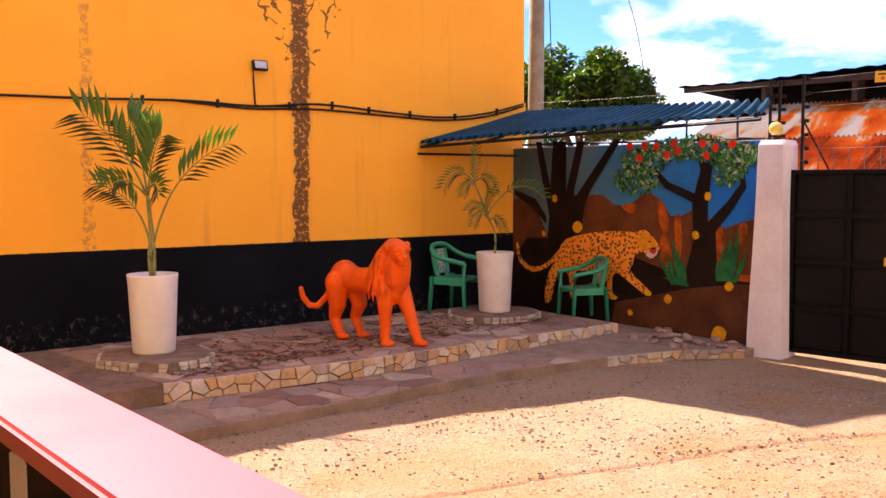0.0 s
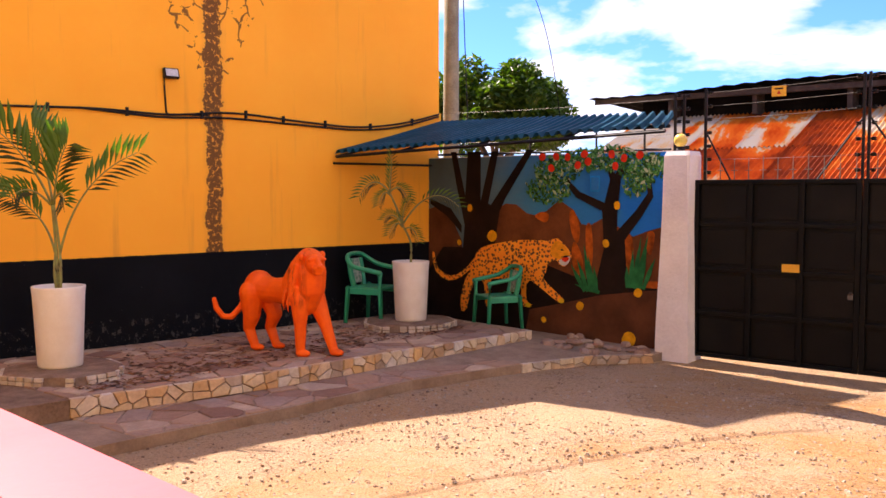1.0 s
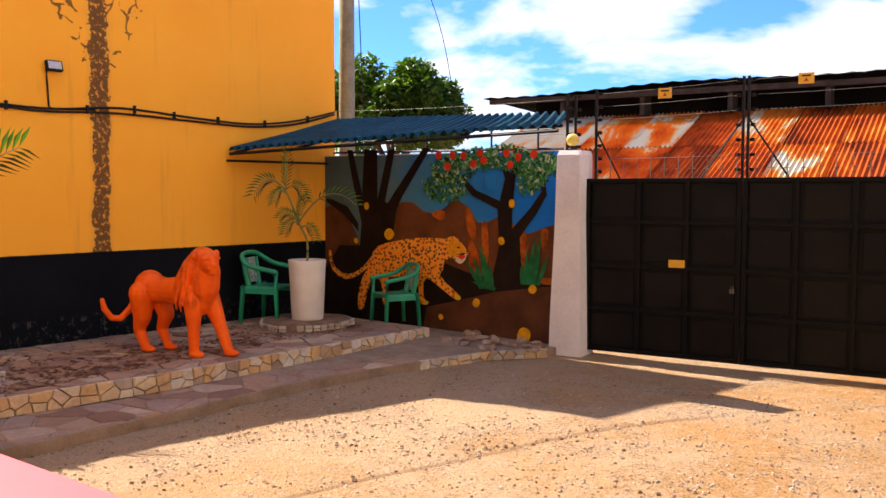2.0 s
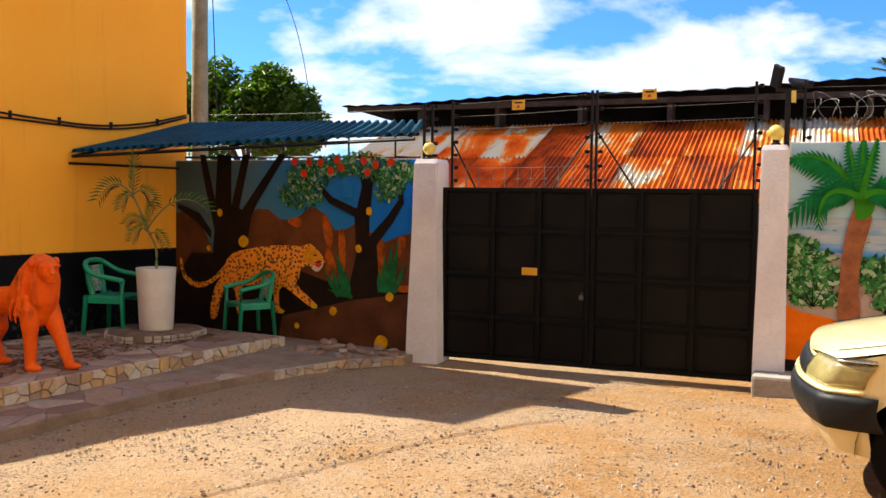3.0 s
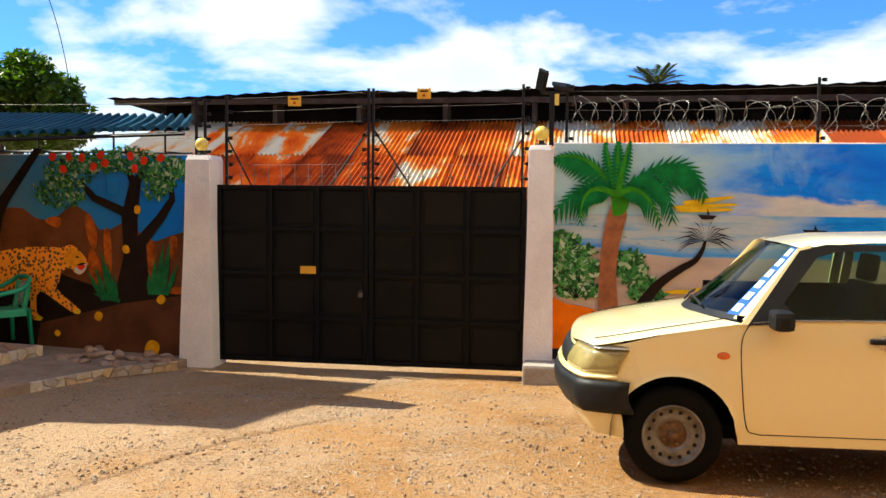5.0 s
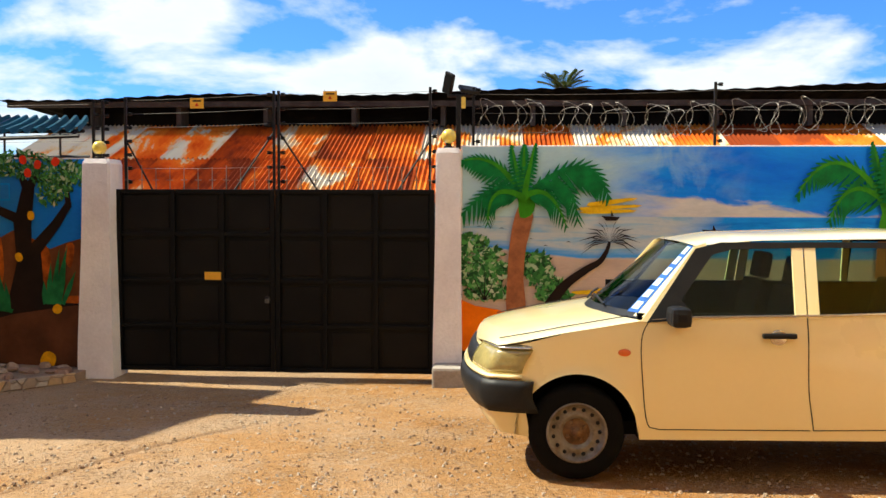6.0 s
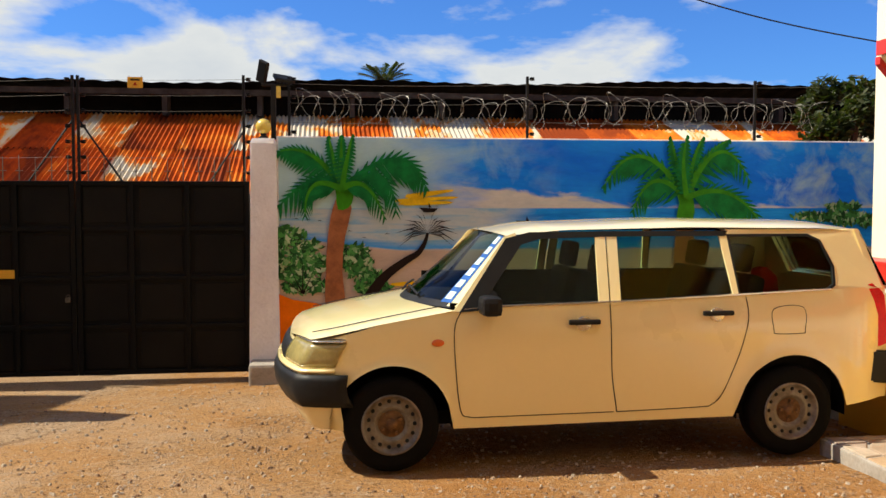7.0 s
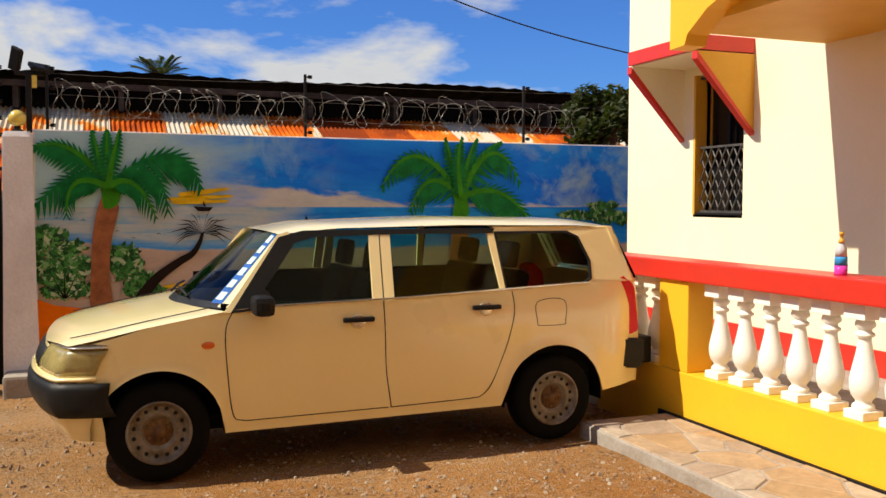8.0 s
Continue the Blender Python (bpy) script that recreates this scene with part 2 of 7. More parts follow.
def rust_roof_material():
    """Old corrugated sheets: bare zinc, orange rust and whitish wash, each sheet different."""
    m, n, l, bsdf = nodes_of("rusty_sheet")
    o = coords(n)
    isl = n.new("ShaderNodeObjectInfo").outputs["Random"]
    sh = n.new("ShaderNodeVectorMath"); sh.operation = "ADD"; l.new(o, sh.inputs[0])
    cm = n.new("ShaderNodeCombineXYZ"); l.new(calc(n, l, "MULTIPLY", isl, 37.0), cm.inputs[0]); l.new(cm.outputs[0], sh.inputs[1])
    mp = n.new("ShaderNodeMapping"); mp.inputs["Scale"].default_value = (2.2, 0.7, 1.0); l.new(sh.outputs[0], mp.inputs["Vector"])
    a, b = noise_node(n, l, mp.outputs[0], 0.9, 8, 0.6, 0.7), noise_node(n, l, o, 22, 6, 0.7)
    v = calc(n, l, "ADD", calc(n, l, "ADD", a, calc(n, l, "MULTIPLY", calc(n, l, "SUBTRACT", isl, 0.5), 0.42)), calc(n, l, "MULTIPLY", calc(n, l, "SUBTRACT", b, 0.5), 0.10))
    base = ramp_node(n, l, v, [(0.30, (0.50, 0.45, 0.37)), (0.35, (0.52, 0.37, 0.20)), (0.375, (0.60, 0.18, 0.018)), (0.50, (0.46, 0.08, 0.005)), (0.66, (0.19, 0.03, 0.005))])
    l.new(base, bsdf.inputs["Base Color"])
    bsdf.inputs["Roughness"].default_value = 0.85
    bsdf.inputs["Specular IOR Level"].default_value = 0.1
    bumped(n, l, bsdf, b, 0.2, 0.004)
    return m


def leaf_material(name, low, high, rough=0.5, gloss=0.4):
    m, n, l, bsdf = nodes_of(name)
    isl = n.new("ShaderNodeNewGeometry").outputs["Random Per Island"]
    base = ramp_node(n, l, isl, [(0, low), (1, high)])
    a = noise_node(n, l, coords(n), 18, 4)
    base = mixed(n, l, 0.6, base, ramp_node(n, l, a, [(0.3, (0.6, 0.6, 0.6)), (0.7, (1, 1, 1))]), "MULTIPLY")
    l.new(base, bsdf.inputs["Base Color"])
    bsdf.inputs["Roughness"].default_value = rough
    bsdf.inputs["Specular IOR Level"].default_value = gloss
    tr = n.new("ShaderNodeBsdfTranslucent"); l.new(mixed(n, l, 1.0, base, (1.0, 1.25, 0.35), "MULTIPLY"), tr.inputs[0])
    mx = n.new("ShaderNodeMixShader"); mx.inputs[0].default_value = 0.35
    out = n["Material Output"]
    l.new(bsdf.outputs[0], mx.inputs[1]); l.new(tr.outputs[0], mx.inputs[2]); l.new(mx.outputs[0], out.inputs[0])
    return m


def glass_material(name, tint=(0.75, 0.85, 0.8), rough=0.0):
    m, n, l, bsdf = nodes_of(name)
    bsdf.inputs["Base Color"].default_value = (*tint, 1)
    bsdf.inputs["Transmission Weight"].default_value = 1.0
    bsdf.inputs["Roughness"].default_value = rough
    bsdf.inputs["IOR"].default_value = 1.45
    return m


def brushed_paint(n, l, bsdf, base, o):
    """Brush streaks and matt relief shared by the hand-painted backgrounds."""
    mp = n.new("ShaderNodeMapping"); mp.inputs["Scale"].default_value = (0.5, 1, 1.6); l.new(o, mp.inputs["Vector"])
    b = noise_node(n, l, mp.outputs[0], 16, 5, 0.7, 1.2)
    base = mixed(n, l, 0.45, base, ramp_node(n, l, b, [(0.3, (0.75, 0.78, 0.8)), (0.65, (1, 1, 1))]), "MULTIPLY")
    l.new(base, bsdf.inputs["Base Color"])
    bsdf.inputs["Roughness"].default_value = 0.65
    bsdf.inputs["Specular IOR Level"].default_value = 0.12
    bumped(n, l, bsdf, noise_node(n, l, o, 60, 4), 0.2, 0.003)


def dusk_paint_material():
    """Hand-painted sky that runs from smoky grey to deep blue along the wall."""
    m, n, l, bsdf = nodes_of("mural_dusk_sky")
    o = coords(n)
    sep = n.new("ShaderNodeSeparateXYZ"); l.new(o, sep.inputs[0])
    a = calc(n, l, "MULTIPLY", calc(n, l, "SUBTRACT", noise_node(n, l, o, 1.6, 7, 0.6, 0.6), 0.5), 1.6)
    along = calc(n, l, "ADD", sep.outputs["X"], a)
    base = ramp_node(n, l, graded(n, l, along, -7.2, -3.8), [(0.0, (0.08, 0.13, 0.16)), (0.32, (0.11, 0.21, 0.29)), (0.55, (0.035, 0.22, 0.45)), (0.9, (0.008, 0.18, 0.62))])
    brushed_paint(n, l, bsdf, base, o)
    return m


def seascape_material():
    """Hand-painted beach background: blue sky with clouds, cream cloud bank, calm sea and sand, washed into one another."""
    m, n, l, bsdf = nodes_of("mural_seascape")
    o = coords(n)
    sep = n.new("ShaderNodeSeparateXYZ"); l.new(o, sep.inputs[0])
    x, z = sep.outputs["X"], sep.outputs["Z"]
    mp = n.new("ShaderNodeMapping"); mp.inputs["Scale"].default_value = (0.45, 1, 1.5); l.new(o, mp.inputs["Vector"])
    def spread(scale, amount, detail=7, distortion=0.6):
        return calc(n, l, "MULTIPLY", calc(n, l, "SUBTRACT", noise_node(n, l, mp.outputs[0], scale, detail, 0.6, distortion), 0.5), amount)
    far = graded(n, l, calc(n, l, "ADD", x, spread(1.6, 2.2)), 1.4, 2.5)                   # grey haze into blue
    sky = mixed(n, l, far, (0.42, 0.60, 0.64), ramp_node(n, l, noise_node(n, l, mp.outputs[0], 1.8, 6, 0.6, 0.8), [(0.3, (0.002, 0.15, 0.78)), (0.7, (0.012, 0.30, 0.92))]))
    puff = graded(n, l, noise_node(n, l, o, 2.3, 8, 0.6, 0.5), 0.50, 0.68)
    side = calc(n, l, "MAXIMUM", graded(n, l, x, 4.9, 5.9), calc(n, l, "MULTIPLY", calc(n, l, "SUBTRACT", 1.0, graded(n, l, x, 2.4, 3.4)), 0.7))
    sky = mixed(n, l, calc(n, l, "MULTIPLY", calc(n, l, "MULTIPLY", puff, side), 0.85), sky, (0.36, 0.54, 0.66))
    # cloud bank on the horizon, its crest falling away along the wall
    crest = calc(n, l, "ADD", calc(n, l, "SUBTRACT", 1.80, calc(n, l, "MULTIPLY", graded(n, l, x, 2.2, 4.4), 0.24)), spread(3.5, 0.30, 8))
    bank = calc(n, l, "SUBTRACT", 1.0, graded(n, l, calc(n, l, "SUBTRACT", z, crest), -0.02, 0.03))
    bank = calc(n, l, "MULTIPLY", bank, graded(n, l, calc(n, l, "ADD", x, spread(3.0, 1.2)), 1.9, 2.5))
    sky = mixed(n, l, calc(n, l, "MULTIPLY", bank, 0.95), sky, ramp_node(n, l, noise_node(n, l, mp.outputs[0], 5, 6, 0.6), [(0.3, (0.50, 0.50, 0.47)), (0.7, (0.70, 0.64, 0.55))]))
    # sea: grey-blue glare, then open blue water
    open_sea = graded(n, l, calc(n, l, "ADD", x, spread(2.2, 1.6)), 2.5, 3.2)
    st = n.new("ShaderNodeMapping"); st.inputs["Scale"].default_value = (0.7, 1, 6.0); l.new(o, st.inputs["Vector"])
    lap = noise_node(n, l, st.outputs[0], 2.2, 7, 0.6, 0.5)
    sea = mixed(n, l, open_sea, ramp_node(n, l, lap, [(0.36, (0.20, 0.42, 0.62)), (0.52, (0.46, 0.52, 0.54)), (0.7, (0.52, 0.55, 0.55))]), ramp_node(n, l, lap, [(0.35, (0.002, 0.17, 0.66)), (0.65, (0.012, 0.32, 0.86))]))
    base = mixed(n, l, graded(n, l, z, 1.548, 1.556), sea, sky)
    # shore: a strong blue line, then sand
    shore = calc(n, l, "SUBTRACT", z, calc(n, l, "ADD", calc(n, l, "SUBTRACT", 1.24, calc(n, l, "MULTIPLY", graded(n, l, x, 0.3, 1.6), 0.13)), spread(2.0, 0.10)))
    line = calc(n, l, "MULTIPLY", graded(n, l, shore, -0.01, 0.01), calc(n, l, "SUBTRACT", 1.0, graded(n, l, shore, 0.02, 0.11)))
    base = mixed(n, l, calc(n, l, "MULTIPLY", line, 0.85), base, (0.02, 0.30, 0.78))
    sand = ramp_node(n, l, noise_node(n, l, mp.outputs[0], 3, 7, 0.6), [(0.3, (0.46, 0.35, 0.28)), (0.7, (0.60, 0.45, 0.35))])
    base = mixed(n, l, calc(n, l, "SUBTRACT", 1.0, graded(n, l, shore, -0.02, 0.01)), base, sand)
    brushed_paint(n, l, bsdf, base, o)
    return m


def flat_paint(name, colour, rough=0.6, spread=0.3, coarse=9.0):
    return surface(name, colour, rough=rough, coarse=coarse, fine=70, spread=spread, bump=0.15, depth=0.002, spec=0.12, grain=0.3)


M_GROUND, M_FACADE, M_RUST = ground_material(), facade_material(), rust_roof_material()
M_WHITE = surface("whitewash", (0.84, 0.79, 0.77), (0.74, 0.68, 0.66), 0.85, coarse=2.5, fine=30, bump=0.5, depth=0.012, grime=0.15, grain=0.25)
M_CREAM = surface("cream_paint", (0.88, 0.81, 0.60), (0.85, 0.77, 0.55), 0.75, grain=0.15, coarse=1.5, fine=60, bump=0.15)
M_YELLOW = surface("yellow_paint", (0.86, 0.47, 0.02), (0.80, 0.42, 0.02), 0.6, coarse=1.2, fine=50, bump=0.12, grain=0.15)
M_OCHRE = surface("ochre_and_shade_paint", (0.74, 0.40, 0.04), (0.66, 0.34, 0.03), 0.65, coarse=1.2, fine=50, bump=0.12, grain=0.2)
M_RED = surface("red_gloss_paint", (0.66, 0.035, 0.02), (0.58, 0.03, 0.02), 0.35, coarse=2, fine=60, bump=0.08, grain=0.12)
M_BALUSTER = surface("white_baluster_paint", (0.90, 0.88, 0.82), (0.86, 0.83, 0.76), 0.55, coarse=9, fine=50, bump=0.15, grain=0.12)
M_BLACK = surface("black_gloss_enamel", (0.0020, 0.0020, 0.0020), (0.0035, 0.0030, 0.0030), 0.5, spec=0.15, coarse=4, fine=50, bump=0.12, depth=0.002)
M_BLACKM = surface("black_ironwork", (0.007, 0.0065, 0.0065), (0.013, 0.010, 0.009), 0.6, spec=0.25, coarse=8, fine=80, bump=0.2, depth=0.002)
M_PANEL = surface("black_panel_sheet", (0.0080, 0.0066, 0.0058), (0.0032, 0.0028, 0.0026), 0.5, spec=0.14, coarse=2.2, fine=25, bump=0.2, depth=0.003)
M_BLUE = surface("blue_roof_sheet", (0.002, 0.13, 0.22), (0.002, 0.085, 0.14), 0.45, spec=0.2, metal=0.0, coarse=2.5, fine=60, bump=0.05, grime=0.25)
M_CONCRETE = surface("grey_concrete", (0.42, 0.38, 0.33), (0.30, 0.25, 0.20), 0.9, coarse=4, fine=45, bump=0.6, depth=0.008, grime=0.4)
M_MORTAR = surface("brown_mortar", (0.28, 0.18, 0.12), (0.15, 0.09, 0.055), 0.95, coarse=5, fine=40, bump=0.7, depth=0.01)
M_FLAG = stone_material("flagstone", [(0, (0.24, 0.12, 0.075)), (0.25, (0.40, 0.25, 0.17)), (0.5, (0.46, 0.28, 0.17)), (0.75, (0.36, 0.25, 0.20)), (1, (0.60, 0.44, 0.30))])
M_RISER = stone_material("facing_stone", [(0, (0.62, 0.36, 0.15)), (0.2, (0.80, 0.66, 0.46)), (0.4, (0.70, 0.60, 0.50)), (0.6, (0.74, 0.46, 0.20)), (0.8, (0.42, 0.30, 0.22)), (1, (0.86, 0.80, 0.70))])
M_POT = surface("white_plastic_pot", (0.78, 0.74, 0.68), (0.70, 0.64, 0.56), 0.5, coarse=5, fine=60, bump=0.05, grain=0.1)
M_SOIL = surface("potting_soil", (0.06, 0.035, 0.02), (0.03, 0.02, 0.012), 1.0, coarse=12, fine=60, bump=0.9, depth=0.02)
M_GREENP = surface("green_plastic", (0.010, 0.36, 0.19), (0.010, 0.30, 0.16), 0.4, coarse=6, fine=90, bump=0.05, grain=0.15)
M_PALELABEL = surface("pale_backrest_panel", (0.62, 0.64, 0.55), (0.06, 0.22, 0.14), 0.5, coarse=26, fine=90, bump=0.1)
M_POLE = surface("weathered_pole", (0.30, 0.30, 0.20), (0.22, 0.21, 0.14), 0.85, coarse=5, fine=40, bump=0.5)
M_BARK = surface("bark", (0.16, 0.11, 0.07), (0.09, 0.06, 0.04), 0.95, coarse=9, fine=40, bump=0.8, depth=0.02)
M_LEAF = leaf_material("tree_leaf", (0.035, 0.085, 0.008), (0.12, 0.20, 0.018))
M_LEAFD = leaf_material("dark_tree_leaf", (0.03, 0.05, 0.012), (0.08, 0.085, 0.03))
M_PALM = leaf_material("palm_leaf", (0.05, 0.13, 0.015), (0.13, 0.25, 0.025), 0.4, 0.5)
M_STALK = surface("palm_stalk", (0.26, 0.30, 0.07), (0.20, 0.16, 0.05), 0.55, coarse=14, fine=60, bump=0.2)
M_LAMPY = surface("yellow_globe", (0.80, 0.60, 0.10), (0.74, 0.52, 0.10), 0.25, coarse=4, fine=60, bump=0.0)
M_GREYLAMP = surface("lamp_face", (0.62, 0.62, 0.64), (0.5, 0.5, 0.52), 0.25, coarse=30, fine=60, bump=0.0)
M_SIGN = surface("yellow_sign", (0.82, 0.42, 0.02), (0.78, 0.38, 0.02), 0.45, coarse=9, fine=60, bump=0.05)
M_WIRE = surface("galvanised_wire", (0.20, 0.19, 0.17), (0.10, 0.08, 0.06), 0.6, metal=0.5, coarse=20, fine=90, bump=0.0)
# near-black sheet and dark timber carry the shade below the shed's eave
M_SHADED_ROOF = surface("shaded_roof_sheet", (0.010, 0.009, 0.009), (0.005, 0.0045, 0.0045), 0.9, spec=0.05, coarse=2, fine=30, bump=0.2)
M_TIMBER = surface("shaded_timber", (0.05, 0.042, 0.035), (0.025, 0.02, 0.016), 0.9, coarse=6, fine=50, bump=0.4)
M_GLASS = glass_material("clear_glass")

# ---- mesh helpers ----
def mesh_of(name, bm, material, smooth=False):
    bmesh.ops.recalc_face_normals(bm, faces=bm.faces)
    me = bpy.data.meshes.new(name)
    bm.to_mesh(me)
    bm.free()
    me.materials.append(material)
    if smooth:
        for p in me.polygons:
            p.use_smooth = True
    return me


def part(name, bm, material, parent=None, label="", smooth=False, at=None):
    ob = new(name, mesh_of(name, bm, material, smooth))
    if parent:
        ob.parent = parent
    if at is not None:
        ob.matrix_basis = at
    if label:
        ob["label"] = label
    return ob


def thing(name, m, label, category, group="", kind=""):
    ob = new(name)
    ob.empty_display_size = 0.1
    ob.matrix_world = m
    return tagged(ob, label, category, group, kind)


def box(bm, lo, hi, bevel=0.0, m=None):
    v = [bm.verts.new(Vector((x, y, z)) if m is None else m @ Vector((x, y, z))) for x in (lo[0], hi[0]) for y in (lo[1], hi[1]) for z in (lo[2], hi[2])]
    f = [bm.faces.new([v[i] for i in q]) for q in ((0, 1, 3, 2), (4, 6, 7, 5), (0, 4, 5, 1), (2, 3, 7, 6), (0, 2, 6, 4), (1, 5, 7, 3))]
    if bevel:
        edges = {e for x in f for e in x.edges}
        bmesh.ops.bevel(bm, geom=list(edges), offset=bevel, segments=2, profile=0.6, affect="EDGES")
    return bm


def tube(bm, a, b, r0, r1=None, sides=8, cap=True):
    a, b = Vector(a), Vector(b)
    r1 = r0 if r1 is None else r1
    q = (b - a).to_track_quat("Z", "Y")
    rings = []
    for p, r in ((a, r0), (b, r1)):
        rings.append([bm.verts.new(p + q @ Vector((r * math.cos(k * math.tau / sides), r * math.sin(k * math.tau / sides), 0))) for k in range(sides)])
    for k in range(sides):
        bm.faces.new((rings[0][k], rings[0][(k + 1) % sides], rings[1][(k + 1) % sides], rings[1][k]))
    if cap:
        bm.faces.new(rings[0][::-1]); bm.faces.new(rings[1])
    return bm


def sweep(bm, points, radius, sides=6):
    """A round bar along a line of points; radius may be a function of 0..1."""
    pts = [Vector(p) for p in points]
    rings = []
    for i, p in enumerate(pts):
        d = (pts[min(i + 1, len(pts) - 1)] - pts[max(i - 1, 0)]).normalized()
        q = d.to_track_quat("Z", "Y")
        r = radius(i / (len(pts) - 1)) if callable(radius) else radius
        rings.append([bm.verts.new(p + q @ Vector((r * math.cos(k * math.tau / sides), r * math.sin(k * math.tau / sides), 0))) for k in range(sides)])
    for a, b in zip(rings, rings[1:]):
        for k in range(sides):
            bm.faces.new((a[k], a[(k + 1) % sides], b[(k + 1) % sides], b[k]))
    bm.faces.new(rings[0][::-1]); bm.faces.new(rings[-1])
    return bm


def lathe(bm, profile, sides=24, m=None, close=True):
    rings = []
    for r, z in profile:
        ring = []
        for k in range(sides):
            p = Vector((r * math.cos(k * math.tau / sides), r * math.sin(k * math.tau / sides), z))
            ring.append(bm.verts.new(p if m is None else m @ p))
        rings.append(ring)
    for a, b in zip(rings, rings[1:]):
        for k in range(sides):
            bm.faces.new((a[k], a[(k + 1) % sides], b[(k + 1) % sides], b[k]))
    if close:
        bm.faces.new(rings[0][::-1]); bm.faces.new(rings[-1])
    return bm


def ball(bm, c, r, m=None, seg=16, rings=10):
    mat = Matrix.Translation(c) @ (m or Matrix.Identity(4)) @ (Matrix.Diagonal((*r, 1)) if hasattr(r, "__len__") else Matrix.Scale(r, 4))
    top, low = bm.verts.new(mat @ Vector((0, 0, 1))), bm.verts.new(mat @ Vector((0, 0, -1)))
    rows = []
    for i in range(1, rings):
        e = math.pi * i / rings
        rows.append([bm.verts.new(mat @ Vector((math.sin(e) * math.cos(k * math.tau / seg), math.sin(e) * math.sin(k * math.tau / seg), math.cos(e)))) for k in range(seg)])
    for k in range(seg):
        n = (k + 1) % seg
        bm.faces.new((top, rows[0][k], rows[0][n]))
        bm.faces.new((low, rows[-1][n], rows[-1][k]))
        for a, b in zip(rows, rows[1:]):
            bm.faces.new((a[k], b[k], b[n], a[n]))
    return bm


def prism(bm, poly, lo, hi, axis="z"):
    """A solid of a flat outline: poly in (x, y) raised along z, or in (x, z) along y, or in (y, z) along x."""
    def at(p, h):
        return {"z": (p[0], p[1], h), "y": (p[0], h, p[1]), "x": (h, p[0], p[1])}[axis]
    a, b = [bm.verts.new(at(p, lo)) for p in poly], [bm.verts.new(at(p, hi)) for p in poly]
    n = len(poly)
    bm.faces.new(a[::-1]); bm.faces.new(b)
    for k in range(n):
        bm.faces.new((a[k], a[(k + 1) % n], b[(k + 1) % n], b[k]))
    return bm


def smooth_line(pts, steps=6, closed=False):
    """Points along a Catmull-Rom line through pts."""
    out, n = [], len(pts)
    for i in range(n if closed else n - 1):
        p = [Vector(pts[(i + k) % n] if closed else pts[min(max(i + k, 0), n - 1)]) for k in (-1, 0, 1, 2)]
        for s in range(steps):
            t = s / steps
            out.append(0.5 * (2 * p[1] + (p[2] - p[0]) * t + (2 * p[0] - 5 * p[1] + 4 * p[2] - p[3]) * t * t + (3 * p[1] - p[0] - 3 * p[2] + p[3]) * t ** 3))
    if not closed:
        out.append(Vector(pts[-1]))
    return out


def clip_poly(poly, p, d):
    """The part of a convex poly on the side of the line through p that d points away from."""
    out = []
    for i, a in enumerate(poly):
        b = poly[(i + 1) % len(poly)]
        sa, sb = (a - p).dot(d), (b - p).dot(d)
        if sa <= 0:
            out.append(a)
        if sa * sb < 0:
            out.append(a + (b - a) * (sa / (sa - sb)))
    return out


def crazy_paving(outline, step, gap, rng, stretch=1.0):
    """Irregular cells that fill a convex outline, a joint apart."""
    outline = [Vector(p) for p in outline]
    xs, ys = [p.x for p in outline], [p.y for p in outline]
    sites = []
    y = min(ys) - step
    while y < max(ys) + step:
        x = min(xs) - step
        while x < max(xs) + step * stretch:
            sites.append(Vector((x + rng.uniform(-.42, .42) * step * stretch, y + rng.uniform(-.42, .42) * step)))
            x += step * stretch
        y += step
    cells = []
    for s in sites:
        poly = outline
        for o in sites:
            if o is s or (o - s).length > step * stretch * 3.2:
                continue
            d = (o - s).normalized()
            poly = clip_poly(poly, s + (o - s) * 0.5 - d * gap / 2, d)
            if len(poly) < 3:
                break
        if len(poly) < 3:
            continue
        area = abs(sum(a.x * b.y - b.x * a.y for a, b in zip(poly, poly[1:] + poly[:1]))) / 2
        if area > step * step * 0.03:
            cells.append(poly)
    return cells


def ground_z(x, y):
    """Height of the yard: it falls a little towards the gate."""
    fall = max(min(1.0, max(0.0, (y - 5.0) / 4.0)), 0.85 * min(1.0, max(0.0, (-1.0 - x) / 3.0)))
    return -0.2 * fall


# ---- ground ----
def build_ground():
    def marks(lo, hi, step):
        inner = list(np.arange(lo, hi + 1e-6, step))
        far = [1.0, 3, 8, 20, 50, 120, 300]
        return [lo - f for f in far[::-1]] + inner + [hi + f for f in far]
    xs, ys = marks(-9.0, 8.0, 0.12), marks(-1.0, 12.0, 0.12)
    bm = bmesh.new()
    rows = []
    for y in ys:
        row = []
        for x in xs:
            z = ground_z(x, y)
            if -9 <= x <= 8 and -1 <= y <= 9.4:
                z += 0.018 * noise.fractal(Vector((x * 0.8, y * 0.8, 3.1)), 0.7, 2.0, 4) + 0.006 * noise.noise(Vector((x * 6, y * 6, 0)))
                shadow_groove = math.exp(-((x + 2.72 - (y - 4.46) * 0.5) / 0.07) ** 2) if y < 7.4 else 0.0      # shallow groove along the painted cable shadow
                z -= 0.022 * shadow_groove
            row.append(bm.verts.new((x, y, z)))
        rows.append(row)
    for a, b in zip(rows, rows[1:]):
        for k in range(len(a) - 1):
            bm.faces.new((a[k], a[k + 1], b[k + 1], b[k]))
    g = part("ground", bm, M_GROUND, smooth=True)
    return tagged(g, "pale sandy earth yard with gravel and a painted cable shadow", "ground", kind="structure")


build_ground()

